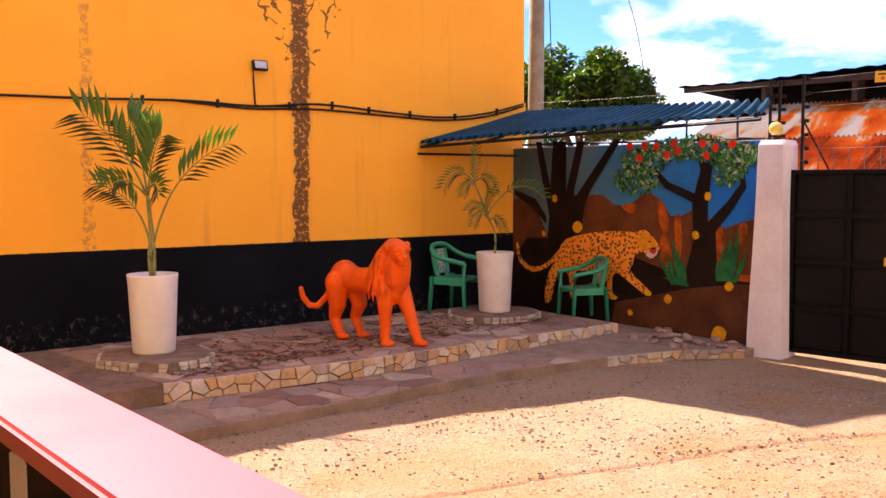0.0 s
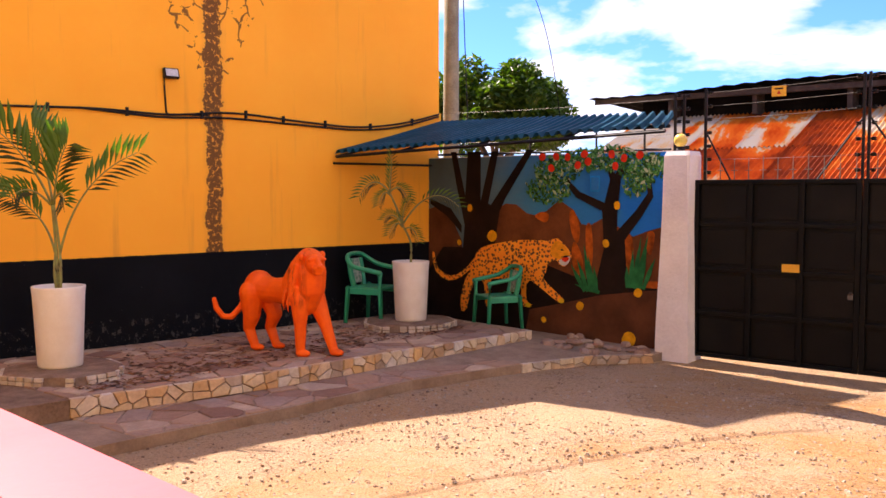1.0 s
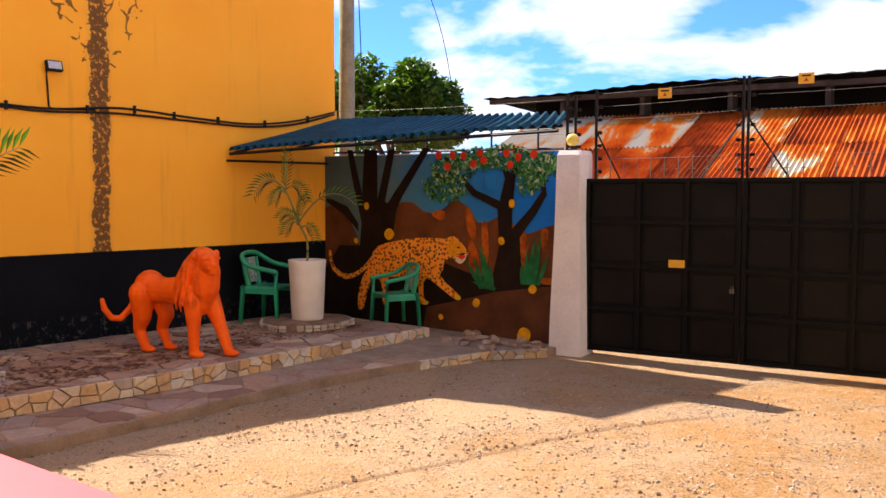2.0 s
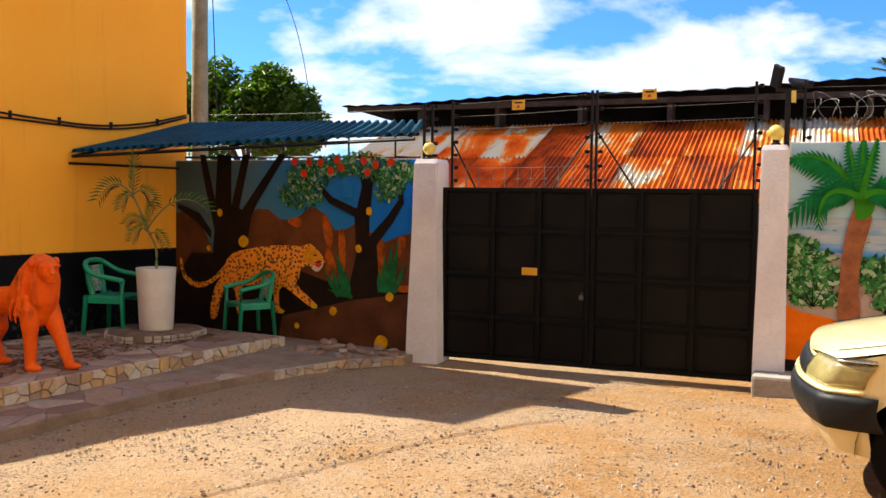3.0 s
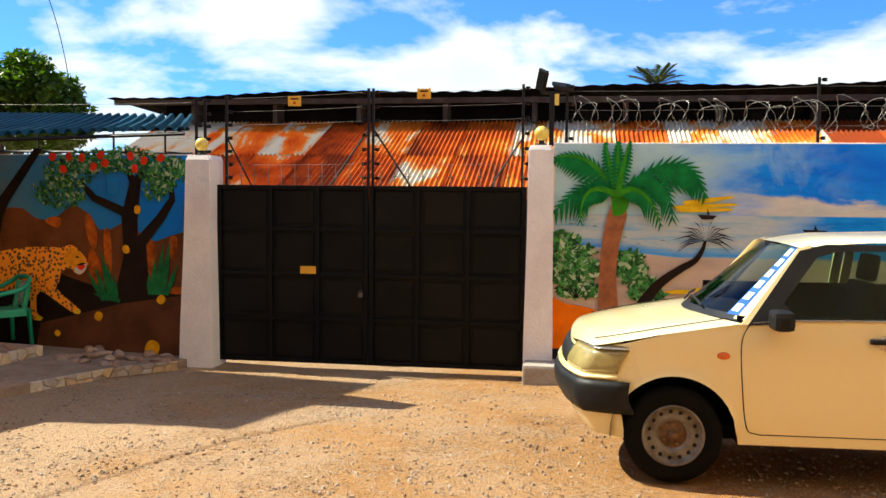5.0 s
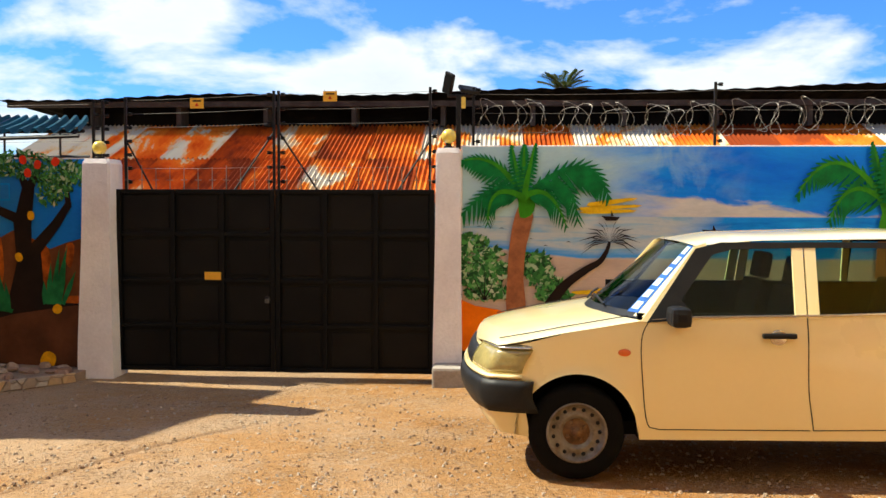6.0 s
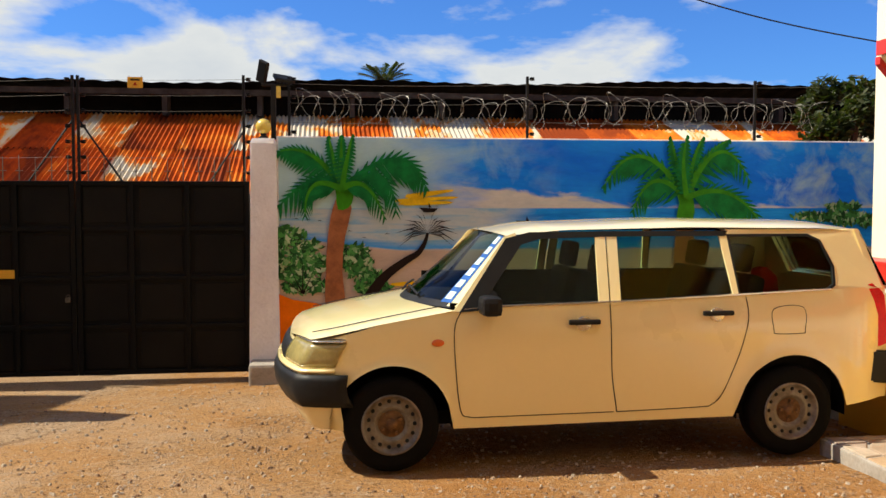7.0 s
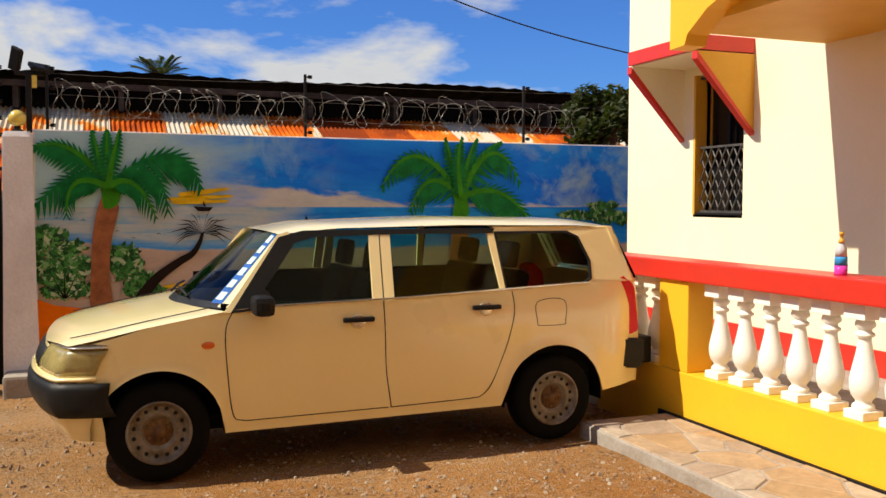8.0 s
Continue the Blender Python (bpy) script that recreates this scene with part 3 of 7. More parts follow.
# ---- orange house wall: runs from the corner by the mural towards the camera's side ----
WALL_A, WALL_B = Vector((-7.19, 9.78, 0)), Vector((-9.05, -1.2, 0))
WALL_WAY = (WALL_B - WALL_A).normalized()                 # along the wall
WALL_OUT = Vector((-WALL_WAY.y, WALL_WAY.x, 0))           # out of it, into the yard
WALL_M = Matrix.Translation(WALL_A) @ Matrix((WALL_WAY.to_4d(), WALL_OUT.to_4d(), (0, 0, 1, 0), (0, 0, 0, 1))).transposed()
WALL_M[3][3] = 1.0
WALL_M = Matrix(((WALL_WAY.x, WALL_OUT.x, 0, WALL_A.x), (WALL_WAY.y, WALL_OUT.y, 0, WALL_A.y), (0, 0, 1, 0), (0, 0, 0, 1)))
WALL_LEN, WALL_TOP = (WALL_B - WALL_A).length, 6.4


def on_wall(u, z, out=0.0):
    """A place on the orange wall, u metres from its far corner."""
    return WALL_M @ Vector((u, out, z))


bm = bmesh.new()                                           # roofline: a taller block at the far end, then a low parapet
prism(bm, [(0, -0.4), (0, 6.42), (2.55, 6.42), (2.55, 4.40), (3.87, 3.88), (5.0, 3.80), (WALL_LEN, 3.76), (WALL_LEN, -0.4)], -0.3, 0, "y")
tagged(part("wall_orange", bm, M_FACADE, at=WALL_M), "tall orange house wall with black dado, brown leak stain and cracks", "wall", kind="structure")
bm = bmesh.new()
box(bm, (-6.0, -0.3, -0.4), (0, 0, WALL_TOP))
tagged(part("wall_orange_gable", bm, M_FACADE, at=WALL_M @ pose(0, 0, 0, 0, 0, 90) @ pose(-0.302, 0, 0)), "side wall of the orange house behind the yard wall", "wall", kind="structure")

# ---- raised platform of crazy paving in front of it ----
PLAT = [(-5.10, 8.85), (-5.40, 7.0), (-5.62, 5.43), (-6.03, 3.68), (-6.60, 0.2), (-8.81, 0.2), (-7.31, 9.05), (-6.3, 8.98)]


def plat_z(y):
    return 0.09


def stones_on(parent, cells, height, thick, rng, material, name="stone"):
    for k, poly in enumerate(cells):
        c = sum(poly, Vector((0, 0))) / len(poly)
        bm = bmesh.new()
        tip = rng.uniform(-.004, .004)
        lo = [bm.verts.new((p.x, p.y, height(p) - thick)) for p in poly]
        mid = [bm.verts.new((p.x, p.y, height(p) - 0.006 + tip)) for p in poly]
        top = [bm.verts.new((*(c + (p - c) * 0.94), height(c + (p - c) * 0.94) + tip)) for p in poly]
        n = len(poly)
        for a, b in ((lo, mid), (mid, top)):
            for i in range(n):
                bm.faces.new((a[i], a[(i + 1) % n], b[(i + 1) % n], b[i]))
        bm.faces.new(top)
        part(name, bm, material, parent)


def riser_stones(parent, a, b, za, zb, tall, out, rng, step=0.19):
    """Irregular facing stones on an upright strip from a to b (plan), za and zb the top heights."""
    a, b = Vector(a), Vector(b)
    length, way = (b - a).length, (b - a).normalized()
    side = Vector((way.y, -way.x))
    for poly in crazy_paving([(0, 0), (length, 0), (length, tall), (0, tall)], step, 0.008, rng, 1.15):
        bm = bmesh.new()
        d = out + rng.uniform(-.006, .012)
        c = sum(poly, Vector((0, 0))) / len(poly)
        rings = []
        for depth, k in ((-0.02, 1.0), (d - 0.008, 1.0), (d, 0.9)):
            ring = []
            for p in poly:
                q = c + (p - c) * k
                base = a + way * q.x + side * depth
                ring.append(bm.verts.new((base.x, base.y, za + (zb - za) * q.x / length - tall + q.y)))
            rings.append(ring)
        n = len(poly)
        for r, s in zip(rings, rings[1:]):
            for i in range(n):
                bm.faces.new((r[i], r[(i + 1) % n], s[(i + 1) % n], s[i]))
        bm.faces.new(rings[-1])
        part("stone", bm, M_RISER, parent)


def slab_of(outline, top, under, material, name, label):
    bm = bmesh.new()
    hi = [bm.verts.new((x, y, top(x, y))) for x, y in outline]
    lo = [bm.verts.new((x, y, under)) for x, y in outline]
    n = len(outline)
    bm.faces.new(hi); bm.faces.new(lo[::-1])
    for k in range(n):
        bm.faces.new((hi[k], hi[(k + 1) % n], lo[(k + 1) % n], lo[k]))
    return tagged(part(name, bm, material), label, "platform", kind="structure")


platform = slab_of(PLAT, lambda x, y: plat_z(y) - 0.012, -0.45, M_MORTAR, "platform", "raised terrace of brown crazy-paving flagstones with faced edge")
LOWER = [(-3.72, 9.6), (-3.74, 9.25), (-4.15, 8.7), (-4.50, 7.75), (-4.88, 6.45), (-5.0, 4.85), (-5.15, 3.7), (-5.5, 0.2), (-6.55, 0.2), (-6.0, 3.7), (-5.6, 5.4), (-5.38, 7.0), (-5.08, 8.87), (-6.3, 9.0), (-7.22, 9.07), (-7.22, 9.6)]


def lower_z(x, y):
    return -0.07 + 0.09 * min(1.0, max(0.0, (-4.5 - x) / 0.8)) * min(1.0, max(0.0, (y - 8.3) / 0.6)) - 0.03 * min(1.0, max(0.0, (x + 4.3) / 0.5))


M_STEP = surface("worn_brown_concrete", (0.36, 0.25, 0.17), (0.22, 0.145, 0.095), 0.9, coarse=3, fine=40, bump=0.6, depth=0.01, grime=0.35)
lower_step = slab_of(LOWER, lambda x, y: lower_z(x, y) - 0.008, -0.45, M_STEP, "lower_step", "low worn step of concrete and flagstone below the terrace")

# ---- yard wall with gate, pillars and murals ----
YW = 9.7                                                   # face of the gate
bm = bmesh.new()
box(bm, (-7.24, 9.60, -0.45), (-3.72, 9.82, 2.16))
mural_wall = tagged(part("wall_savanna", bm, M_WHITE), "yard wall painted with a savanna mural", "wall", kind="structure")
bm = bmesh.new()
box(bm, (0.27, 9.70, -0.45), (9.5, 9.92, 2.30), 0.012)
beach_wall = tagged(part("wall_beach", bm, M_WHITE), "yard wall painted with a beach mural", "wall", kind="structure")


def pillar(name, x0, x1, y0, y1, top, flare, label):
    bm = bmesh.new()
    zs = [-0.35, 0.0, 0.3, 0.8, 1.4, top - 0.05, top]
    rings = []
    for z in zs:
        k = flare * max(0.0, 1 - (z + 0.2) / 1.8)
        e = 0.02 if z == top else 0.0
        ring = []
        for sx, sy in ((0, 0), (1, 0), (1, 1), (0, 1)):
            x = (x0 - k + e) if sx == 0 else (x1 + k * 0.6 - e)
            y = (y0 - k * 0.5 + e) if sy == 0 else y1
            ring.append(bm.verts.new((x + 0.008 * noise.noise(Vector((x * 3, z * 5, 1))), y + 0.008 * noise.noise(Vector((y, z * 6, 4))), z)))
        rings.append(ring)
    for a, b in zip(rings, rings[1:]):
        for k in range(4):
            bm.faces.new((a[k], a[(k + 1) % 4], b[(k + 1) % 4], b[k]))
    bm.faces.new(rings[-1]); bm.faces.new(rings[0][::-1])
    bmesh.ops.bevel(bm, geom=[e for e in bm.edges if abs(e.verts[0].co.z - e.verts[1].co.z) > 0.02], offset=0.02, segments=2, affect="EDGES")
    return tagged(part(name, bm, M_WHITE), label, "gate pillar", kind="structure")


pillar("pillar_hinge", -3.76, -3.46, 9.48, 9.84, 2.15, 0.06, "whitewashed masonry gate pillar flaring at its foot")
pillar("pillar_latch", 0.01, 0.275, 9.60, 9.93, 2.27, 0.03, "whitewashed masonry gate pillar beside the beach mural")

# ---- steel gate ----
GX0, GX1, GM, GZ0, GZ1 = -3.46, -0.005, -1.72, -0.14, 1.83


def gate_leaf(x0, x1, cols, label):
    g = thing("gate_leaf", pose(x0, YW, GZ0), label, "gate", group="double gate leaves")
    w, h = x1 - x0, GZ1 - GZ0
    rows = [0.0, 0.495, 0.985, 1.485, h]
    cx = [0.0] + [c - x0 for c in cols] + [w]
    def bar(name, lo, hi):
        b = bmesh.new(); box(b, lo, hi, 0.006)
        part(name, b, M_BLACK, g)
    for x in cx:
        a = min(max(x - 0.03, 0.0), w - 0.05)
        bar("upright", (a, -0.045, 0), (a + (0.05 if x in (0.0, w) else 0.045), 0.0, h))
    for z in rows:
        a = min(max(z - 0.022, 0.0), h - 0.045)
        bar("cross_bar", (0.05, -0.04, a), (w - 0.05, -0.002, a + 0.045))
    for x, xx in zip(cx, cx[1:]):
        for z, zz in zip(rows, rows[1:]):
            b = bmesh.new()
            box(b, (x + 0.004, 0.0, z + 0.01), (xx - 0.02, 0.006, zz - 0.01))
            # pressed raised field
            box(b, (x + 0.06, -0.010, z + 0.06), (xx - 0.06, 0.004, zz - 0.06), 0.006)
            part("panel", b, M_PANEL, g)
    for k in range(int(w / 0.155)):
        x = 0.12 + k * 0.155
        b = bmesh.new()
        tube(b, (x, -0.01, h), (x, -0.01, h + 0.24 + 0.02 * math.sin(k * 2.1)), 0.006, 0.0035, 6)
        tube(b, (x - 0.035, -0.01, h + 0.10), (x + 0.035, -0.01, h + 0.10), 0.004, 0.004, 5)
        part("spike", b, M_GALV, g)
    return g


M_GALV = surface("dull_steel", (0.22, 0.21, 0.17), (0.12, 0.10, 0.07), 0.6, metal=0.4, coarse=9, fine=60, bump=0.1)
leaf_l = gate_leaf(GX0, GM - 0.004, (-2.83, -2.29), "closed black steel gate leaf with square panels and small spikes")
leaf_r = gate_leaf(GM + 0.004, GX1, (-1.17, -0.62), "closed black steel gate leaf with square panels and small spikes")
b = bmesh.new(); box(b, (-0.09, -0.052, -0.045), (0.09, -0.046, 0.04), 0.002)
part("plate", b, M_SIGN, leaf_l, "small orange plate", at=pose(-2.40 - GX0, 0, 0.90 - GZ0))
lock = thing("padlock", pose(-1.80, YW - 0.05, 0.66), "small steel padlock hanging on the gate", "padlock")
b = bmesh.new(); box(b, (-0.025, -0.035, -0.05), (0.025, -0.01, 0.0), 0.004); part("body", b, M_WIRE, lock)
b = bmesh.new(); sweep(b, [(0.017 * math.cos(a), -0.02, 0.017 * math.sin(a) * 1.6) for a in np.linspace(0, math.pi, 9)], 0.004); part("shackle", b, M_WIRE, lock)

# ---- rough stone foot at the latch pillar ----
b = bmesh.new(); box(b, (0.0, 9.25, -0.4), (3.4, 9.72, 0.0), 0.03)
foot = tagged(part("wall_footing", b, M_CONCRETE), "low rough footing along the beach wall", "footing", kind="structure")

# ---- cream house, veranda and balustrade ----
HX = 6.3                                                   # face of the house wall
def build_house():
    wall = new("wall_house")
    b = bmesh.new()
    y0, y1, z0, z1 = -3.0, 8.74, -0.4, 6.5
    wy0, wy1, wz0, wz1 = 6.85, 7.58, 1.49, 2.84            # window opening
    for lo, hi in (((HX, y0, z0), (HX + 0.25, wy0, z1)), ((HX, wy1, z0), (HX + 0.25, y1, z1)), ((HX, wy0, z0), (HX + 0.25, wy1, wz0)), ((HX, wy0, wz1), (HX + 0.25, wy1, z1))):
        box(b, lo, hi)
    ob = part("wall_house", b, M_CREAM)
    bpy.data.objects.remove(wall)
    tagged(ob, "cream painted house wall with a barred window", "wall", kind="structure")
    b = bmesh.new(); box(b, (HX + 0.252, 8.44, z0), (HX + 5, 8.74, z1))
    tagged(part("wall_house_end", b, M_CREAM), "cream end wall of the house", "wall", kind="structure")


build_house()
b = bmesh.new(); box(b, (4.72, -3.0, -0.4), (HX + 0.02, 8.70, 0.30))
tagged(part("veranda_floor", b, M_CONCRETE), "raised concrete veranda floor", "floor", kind="structure")
# kerb walk below the balustrade
b = bmesh.new(); box(b, (3.93, 1.0, -0.35), (4.72, 5.62, 0.085), 0.012)
kerb = tagged(part("kerb_walk", b, M_CONCRETE), "raised kerb walk paved with tan flagstones", "pavement", kind="structure")
# yellow base, rail
b = bmesh.new(); box(b, (4.66, 1.0, -0.1), (4.90, 6.60, 0.41), 0.008)
tagged(part("balustrade_base", b, M_YELLOW), "yellow painted balustrade base wall", "low wall", kind="structure")
b = bmesh.new(); box(b, (4.64, 1.0, -0.1), (4.659, 5.72, 0.10))
tagged(part("plinth_strip", b, M_BLACKM), "black painted strip at the foot of the base wall", "trim", kind="structure")
b = bmesh.new(); box(b, (4.64, 1.0, 1.055), (4.92, 6.62, 1.195), 0.012)
rail = tagged(part("balustrade_rail", b, M_RED), "broad glossy red handrail on white balusters", "handrail", kind="structure")
# end post
b = bmesh.new(); box(b, (4.67, 5.42, 0.41), (4.89, 5.76, 1.055), 0.01)
tagged(part("balustrade_post", b, M_YELLOW), "yellow square post in the balustrade", "post", kind="structure")


def baluster():
    t = thing("baluster", pose(4.78, 5.2, 0.41), "turned white concrete baluster under the red rail", "baluster", group="veranda balusters")
    b = bmesh.new(); box(b, (-0.085, -0.075, 0.555), (0.085, 0.075, 0.645), 0.006); part("cap_block", b, M_BALUSTER, t)
    b = bmesh.new(); box(b, (-0.075, -0.07, 0.0), (0.075, 0.07, 0.05), 0.006); part("foot_block", b, M_BALUSTER, t)
    prof = [(0.055, 0.05), (0.062, 0.065), (0.055, 0.08), (0.042, 0.09), (0.046, 0.105), (0.066, 0.13), (0.076, 0.17), (0.078, 0.21), (0.070, 0.26), (0.056, 0.32), (0.044, 0.38), (0.036, 0.43), (0.034, 0.45), (0.052, 0.462), (0.052, 0.475), (0.036, 0.485), (0.036, 0.50), (0.055, 0.515), (0.055, 0.53), (0.045, 0.555)]
    b = bmesh.new(); lathe(b, prof, 20); part("turned_shaft", b, M_BALUSTER, t, smooth=True)
    return t


first = baluster()
first.matrix_world = pose(4.78, 5.20, 0.41)
for k in range(1, 15):
    copy_thing(first, pose(4.78, 5.20 - 0.245 * k, 0.41))
for y in (5.93, 6.16, 6.39):
    copy_thing(first, pose(4.78, y, 0.41))
# return of the balustrade beyond the car
b = bmesh.new(); box(b, (4.902, 6.42, 0.3), (5.2, 6.58, 0.41)); tagged(part("balustrade_base_return", b, M_YELLOW), "short return of the yellow base wall", "low wall", kind="structure")
b = bmesh.new(); box(b, (4.70, 7.9, 0.30), (5.6, 8.15, 1.02), 0.01); tagged(part("balustrade_far", b, M_RED), "far red parapet of the veranda", "parapet", kind="structure")

# inner red skirting seen between the balusters
b = bmesh.new(); box(b, (HX - 0.03, -2.9, 0.30), (HX - 0.002, 8.6, 0.50), 0.004)
tagged(part("baseboard", b, M_RED), "red skirting along the veranda wall", "baseboard", kind="structure")

# window with frame, lattice and a pane coloured near-black for the unlit room
def house_window():
    w = thing("window_1", pose(HX, 7.215, 1.49), "narrow barred window, lattice grille, near-black pane for the unlit room", "window", kind="structure")
    b = bmesh.new(); box(b, (0.2, -0.36, 0.0), (0.24, 0.36, 1.35)); part("unlit_room_pane", b, M_ROOM, w)
    for y in (-0.35, 0.0, 0.35):
        b = bmesh.new(); box(b, (0.13, y - 0.015, 0.0), (0.17, y + 0.015, 1.35)); part("window_frame", b, M_BLACKM, w)
    b = bmesh.new(); box(b, (-0.004, 0.335, 0.0), (0.24, 0.365, 1.35)); part("reveal", b, M_OCHRE, w)
    b = bmesh.new(); box(b, (0.0, -0.365, -0.03), (0.12, 0.365, 0.02), 0.005); part("window_sill", b, M_BLACKM, w)
    for s in (1, -1):
        for k in range(-7, 8):
            y0 = k * 0.105
            pts = []
            for j in range(2):
                z = 0.03 + j * 0.62
                y = y0 + s * (z - 0.34) * 0.55
                pts.append((0.06 + 0.006 * s, y, z))
            # trim to the opening
            (xa, ya, za), (xb, yb, zb) = pts
            ts = [0.0, 1.0]
            lo, hi = -0.34, 0.33
            if yb != ya:
                t0, t1 = sorted(((lo - ya) / (yb - ya), (hi - ya) / (yb - ya)))
                ts = [max(0, t0), min(1, t1)]
            if ts[1] - ts[0] < 0.08:
                continue
            p = [Vector(pts[0]).lerp(Vector(pts[1]), t) for t in ts]
            b = bmesh.new(); tube(b, p[0], p[1], 0.008, 0.008, 6); part("lattice_bar", b, M_IRON, w)
    for z in (0.03, 0.65, 1.32):
        b = bmesh.new(); box(b, (0.05, -0.345, z - 0.01), (0.075, 0.345, z + 0.01)); part("cross_bar", b, M_IRON, w)
    return w


# opaque near-black: the darkness of the room is put into the pane
M_ROOM = surface("unlit_room_black", (0.010, 0.010, 0.012), (0.016, 0.014, 0.014), 0.12, coarse=3, fine=20, bump=0.0)
M_IRON = surface("grey_iron", (0.16, 0.15, 0.14), (0.09, 0.08, 0.07), 0.5, metal=0.5, coarse=12, fine=60, bump=0.1)
house_window()


def window_hood():
    """Sloping concrete hood over the window with red edges."""
    h = thing("window_hood", pose(HX, 0, 0), "projecting sloped window hood, cream below with red edges", "window hood", kind="structure")
    def slab(name, ya, yb, zt, zb, out, mat, thick=0.03):
        b = bmesh.new()
        prism(b, [(0, zt), (-out, zt - 0.0), (-out, zt - 0.11), (0, zb)], ya, yb, "y")
        return part(name, b, mat, h)
    out = 0.62
    b = bmesh.new(); box(b, (-out, 6.72, 2.93), (0.0, 7.80, 3.06), 0.004); part("slab", b, M_RED, h)
    b = bmesh.new(); box(b, (-out + 0.03, 6.76, 2.918), (0.0, 7.76, 2.929)); part("soffit", b, M_CREAM, h)
    for y in (6.72, 7.74):
        # near cheek takes ochre as its shade colour, the far cheek stays cream
        b = bmesh.new(); prism(b, [(0.0, 2.917), (-out + 0.02, 2.917), (-out + 0.02, 2.87), (0.0, 2.24)], y, y + 0.06, "y"); part("cheek", b, M_CREAM if y > 7 else M_OCHRE, h)
        b = bmesh.new(); prism(b, [(-out, 2.915), (-out, 2.85), (0.0, 2.205), (0.0, 2.24)], y - 0.006, y + 0.066, "y"); part("red_edge", b, M_RED, h)
    return h


window_hood()
# balcony over the veranda
b = bmesh.new()
prism(b, [(5.72, 2.70), (5.55, 2.71), (5.52, 2.78), (5.3, 2.92), (4.65, 3.13), (3.5, 3.25), (-3.0, 3.25), (-3.0, 4.6), (5.72, 4.6)], 4.70, 4.88, "x")
tagged(part("balcony_fascia", b, M_YELLOW), "yellow balcony fascia with an arched lower edge", "balcony", kind="structure")
b = bmesh.new(); box(b, (4.882, -3.0, 2.88), (HX - 0.002, 5.90, 3.05)); tagged(part("balcony_slab", b, M_OCHRE), "ochre underside of the balcony", "balcony", kind="structure")

# ---- parapet rail close to the camera ----
# wall added out of view to block side light from the rail's inner face
b = bmesh.new(); box(b, (-2.95, -3.05, -0.3), (-2.72, 0.34, 3.4)); tagged(part("wall_side_light_block", b, M_YELLOW), "unseen yellow wall added to block side light from the rail", "wall", kind="structure")
# dark red for the unseen floor, so it bounces little light at the rail
M_BOUNCE_CUT = surface("bounce_cutting_red", (0.07, 0.02, 0.015), (0.05, 0.015, 0.012), 0.5, coarse=2, fine=40, bump=0.05)
# red rail paint lifted towards pink: sun and sky glare put into the colour
M_RAIL_GLARE = surface("red_with_glare", (0.72, 0.115, 0.115), (0.66, 0.09, 0.09), 0.4, coarse=2, fine=60, bump=0.05, grain=0.08)
b = bmesh.new()
prism(b, [(-2.6, 0.965), (0.25, 0.66), (0.23, 0.47), (-2.62, 0.775)], 1.255, 1.30, "z")
bmesh.ops.bevel(b, geom=list(b.edges), offset=0.008, segments=2, affect="EDGES")
tagged(part("parapet_rail", b, M_RAIL_GLARE), "broad red rail of the near balustrade, pinkish with painted glare", "handrail", kind="structure")
b = bmesh.new()
prism(b, [(-2.6, 0.93), (0.25, 0.625), (0.23, 0.475), (-2.62, 0.78)], -0.1, 0.45, "z")
tagged(part("parapet_base", b, M_YELLOW), "yellow base wall of the near balustrade", "low wall", kind="structure")
# added board; its near-black maroon stands for the shade below the rail
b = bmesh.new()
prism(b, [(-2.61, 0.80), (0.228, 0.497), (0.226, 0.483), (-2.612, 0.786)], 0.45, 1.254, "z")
tagged(part("rail_shade_board", b, surface("rail_shade_maroon", (0.022, 0.006, 0.005), (0.014, 0.004, 0.004), 0.7, spec=0.1)), "added near-black board for the shaded inside of the near balustrade", "low wall", kind="structure")
for k in range(9):
    x = -2.4 + 0.29 * k
    copy_thing(first, pose(x, 0.84 - (x + 2.4) * 0.107, 0.45) @ Matrix.Diagonal((1, 1, 1.245, 1)))
b = bmesh.new(); box(b, (-2.7, -3.0, -0.3), (4.70, 0.36, 0.12)); tagged(part("porch_floor", b, M_BOUNCE_CUT), "unseen porch floor, dark red to keep bounce off the rail", "floor", kind="structure")
# slab added out of view, holds sky light off the yard's near faces
b = bmesh.new(); box(b, (-2.7, -3.0, 3.2), (4.68, 0.36, 3.4)); tagged(part("sky_block_slab", b, M_CREAM), "unseen cream slab added overhead to block sky light", "ceiling", kind="structure")
# unseen wall added above it; cream to bounce sunlight onto the murals
b = bmesh.new(); box(b, (-9.0, 0.1, 3.402), (4.68, 0.35, 8.0)); tagged(part("wall_sky_block", b, M_CREAM), "unseen cream wall added overhead to block sky and bounce sunlight", "wall", kind="structure")
# unseen closing wall, coloured cream for the light it throws back
b = bmesh.new(); box(b, (-9.0, -3.3, -0.4), (9.0, -3.05, 8.0)); tagged(part("wall_bounce_behind", b, M_CREAM), "unseen closing wall behind the camera, cream for its bounce light", "wall", kind="structure")

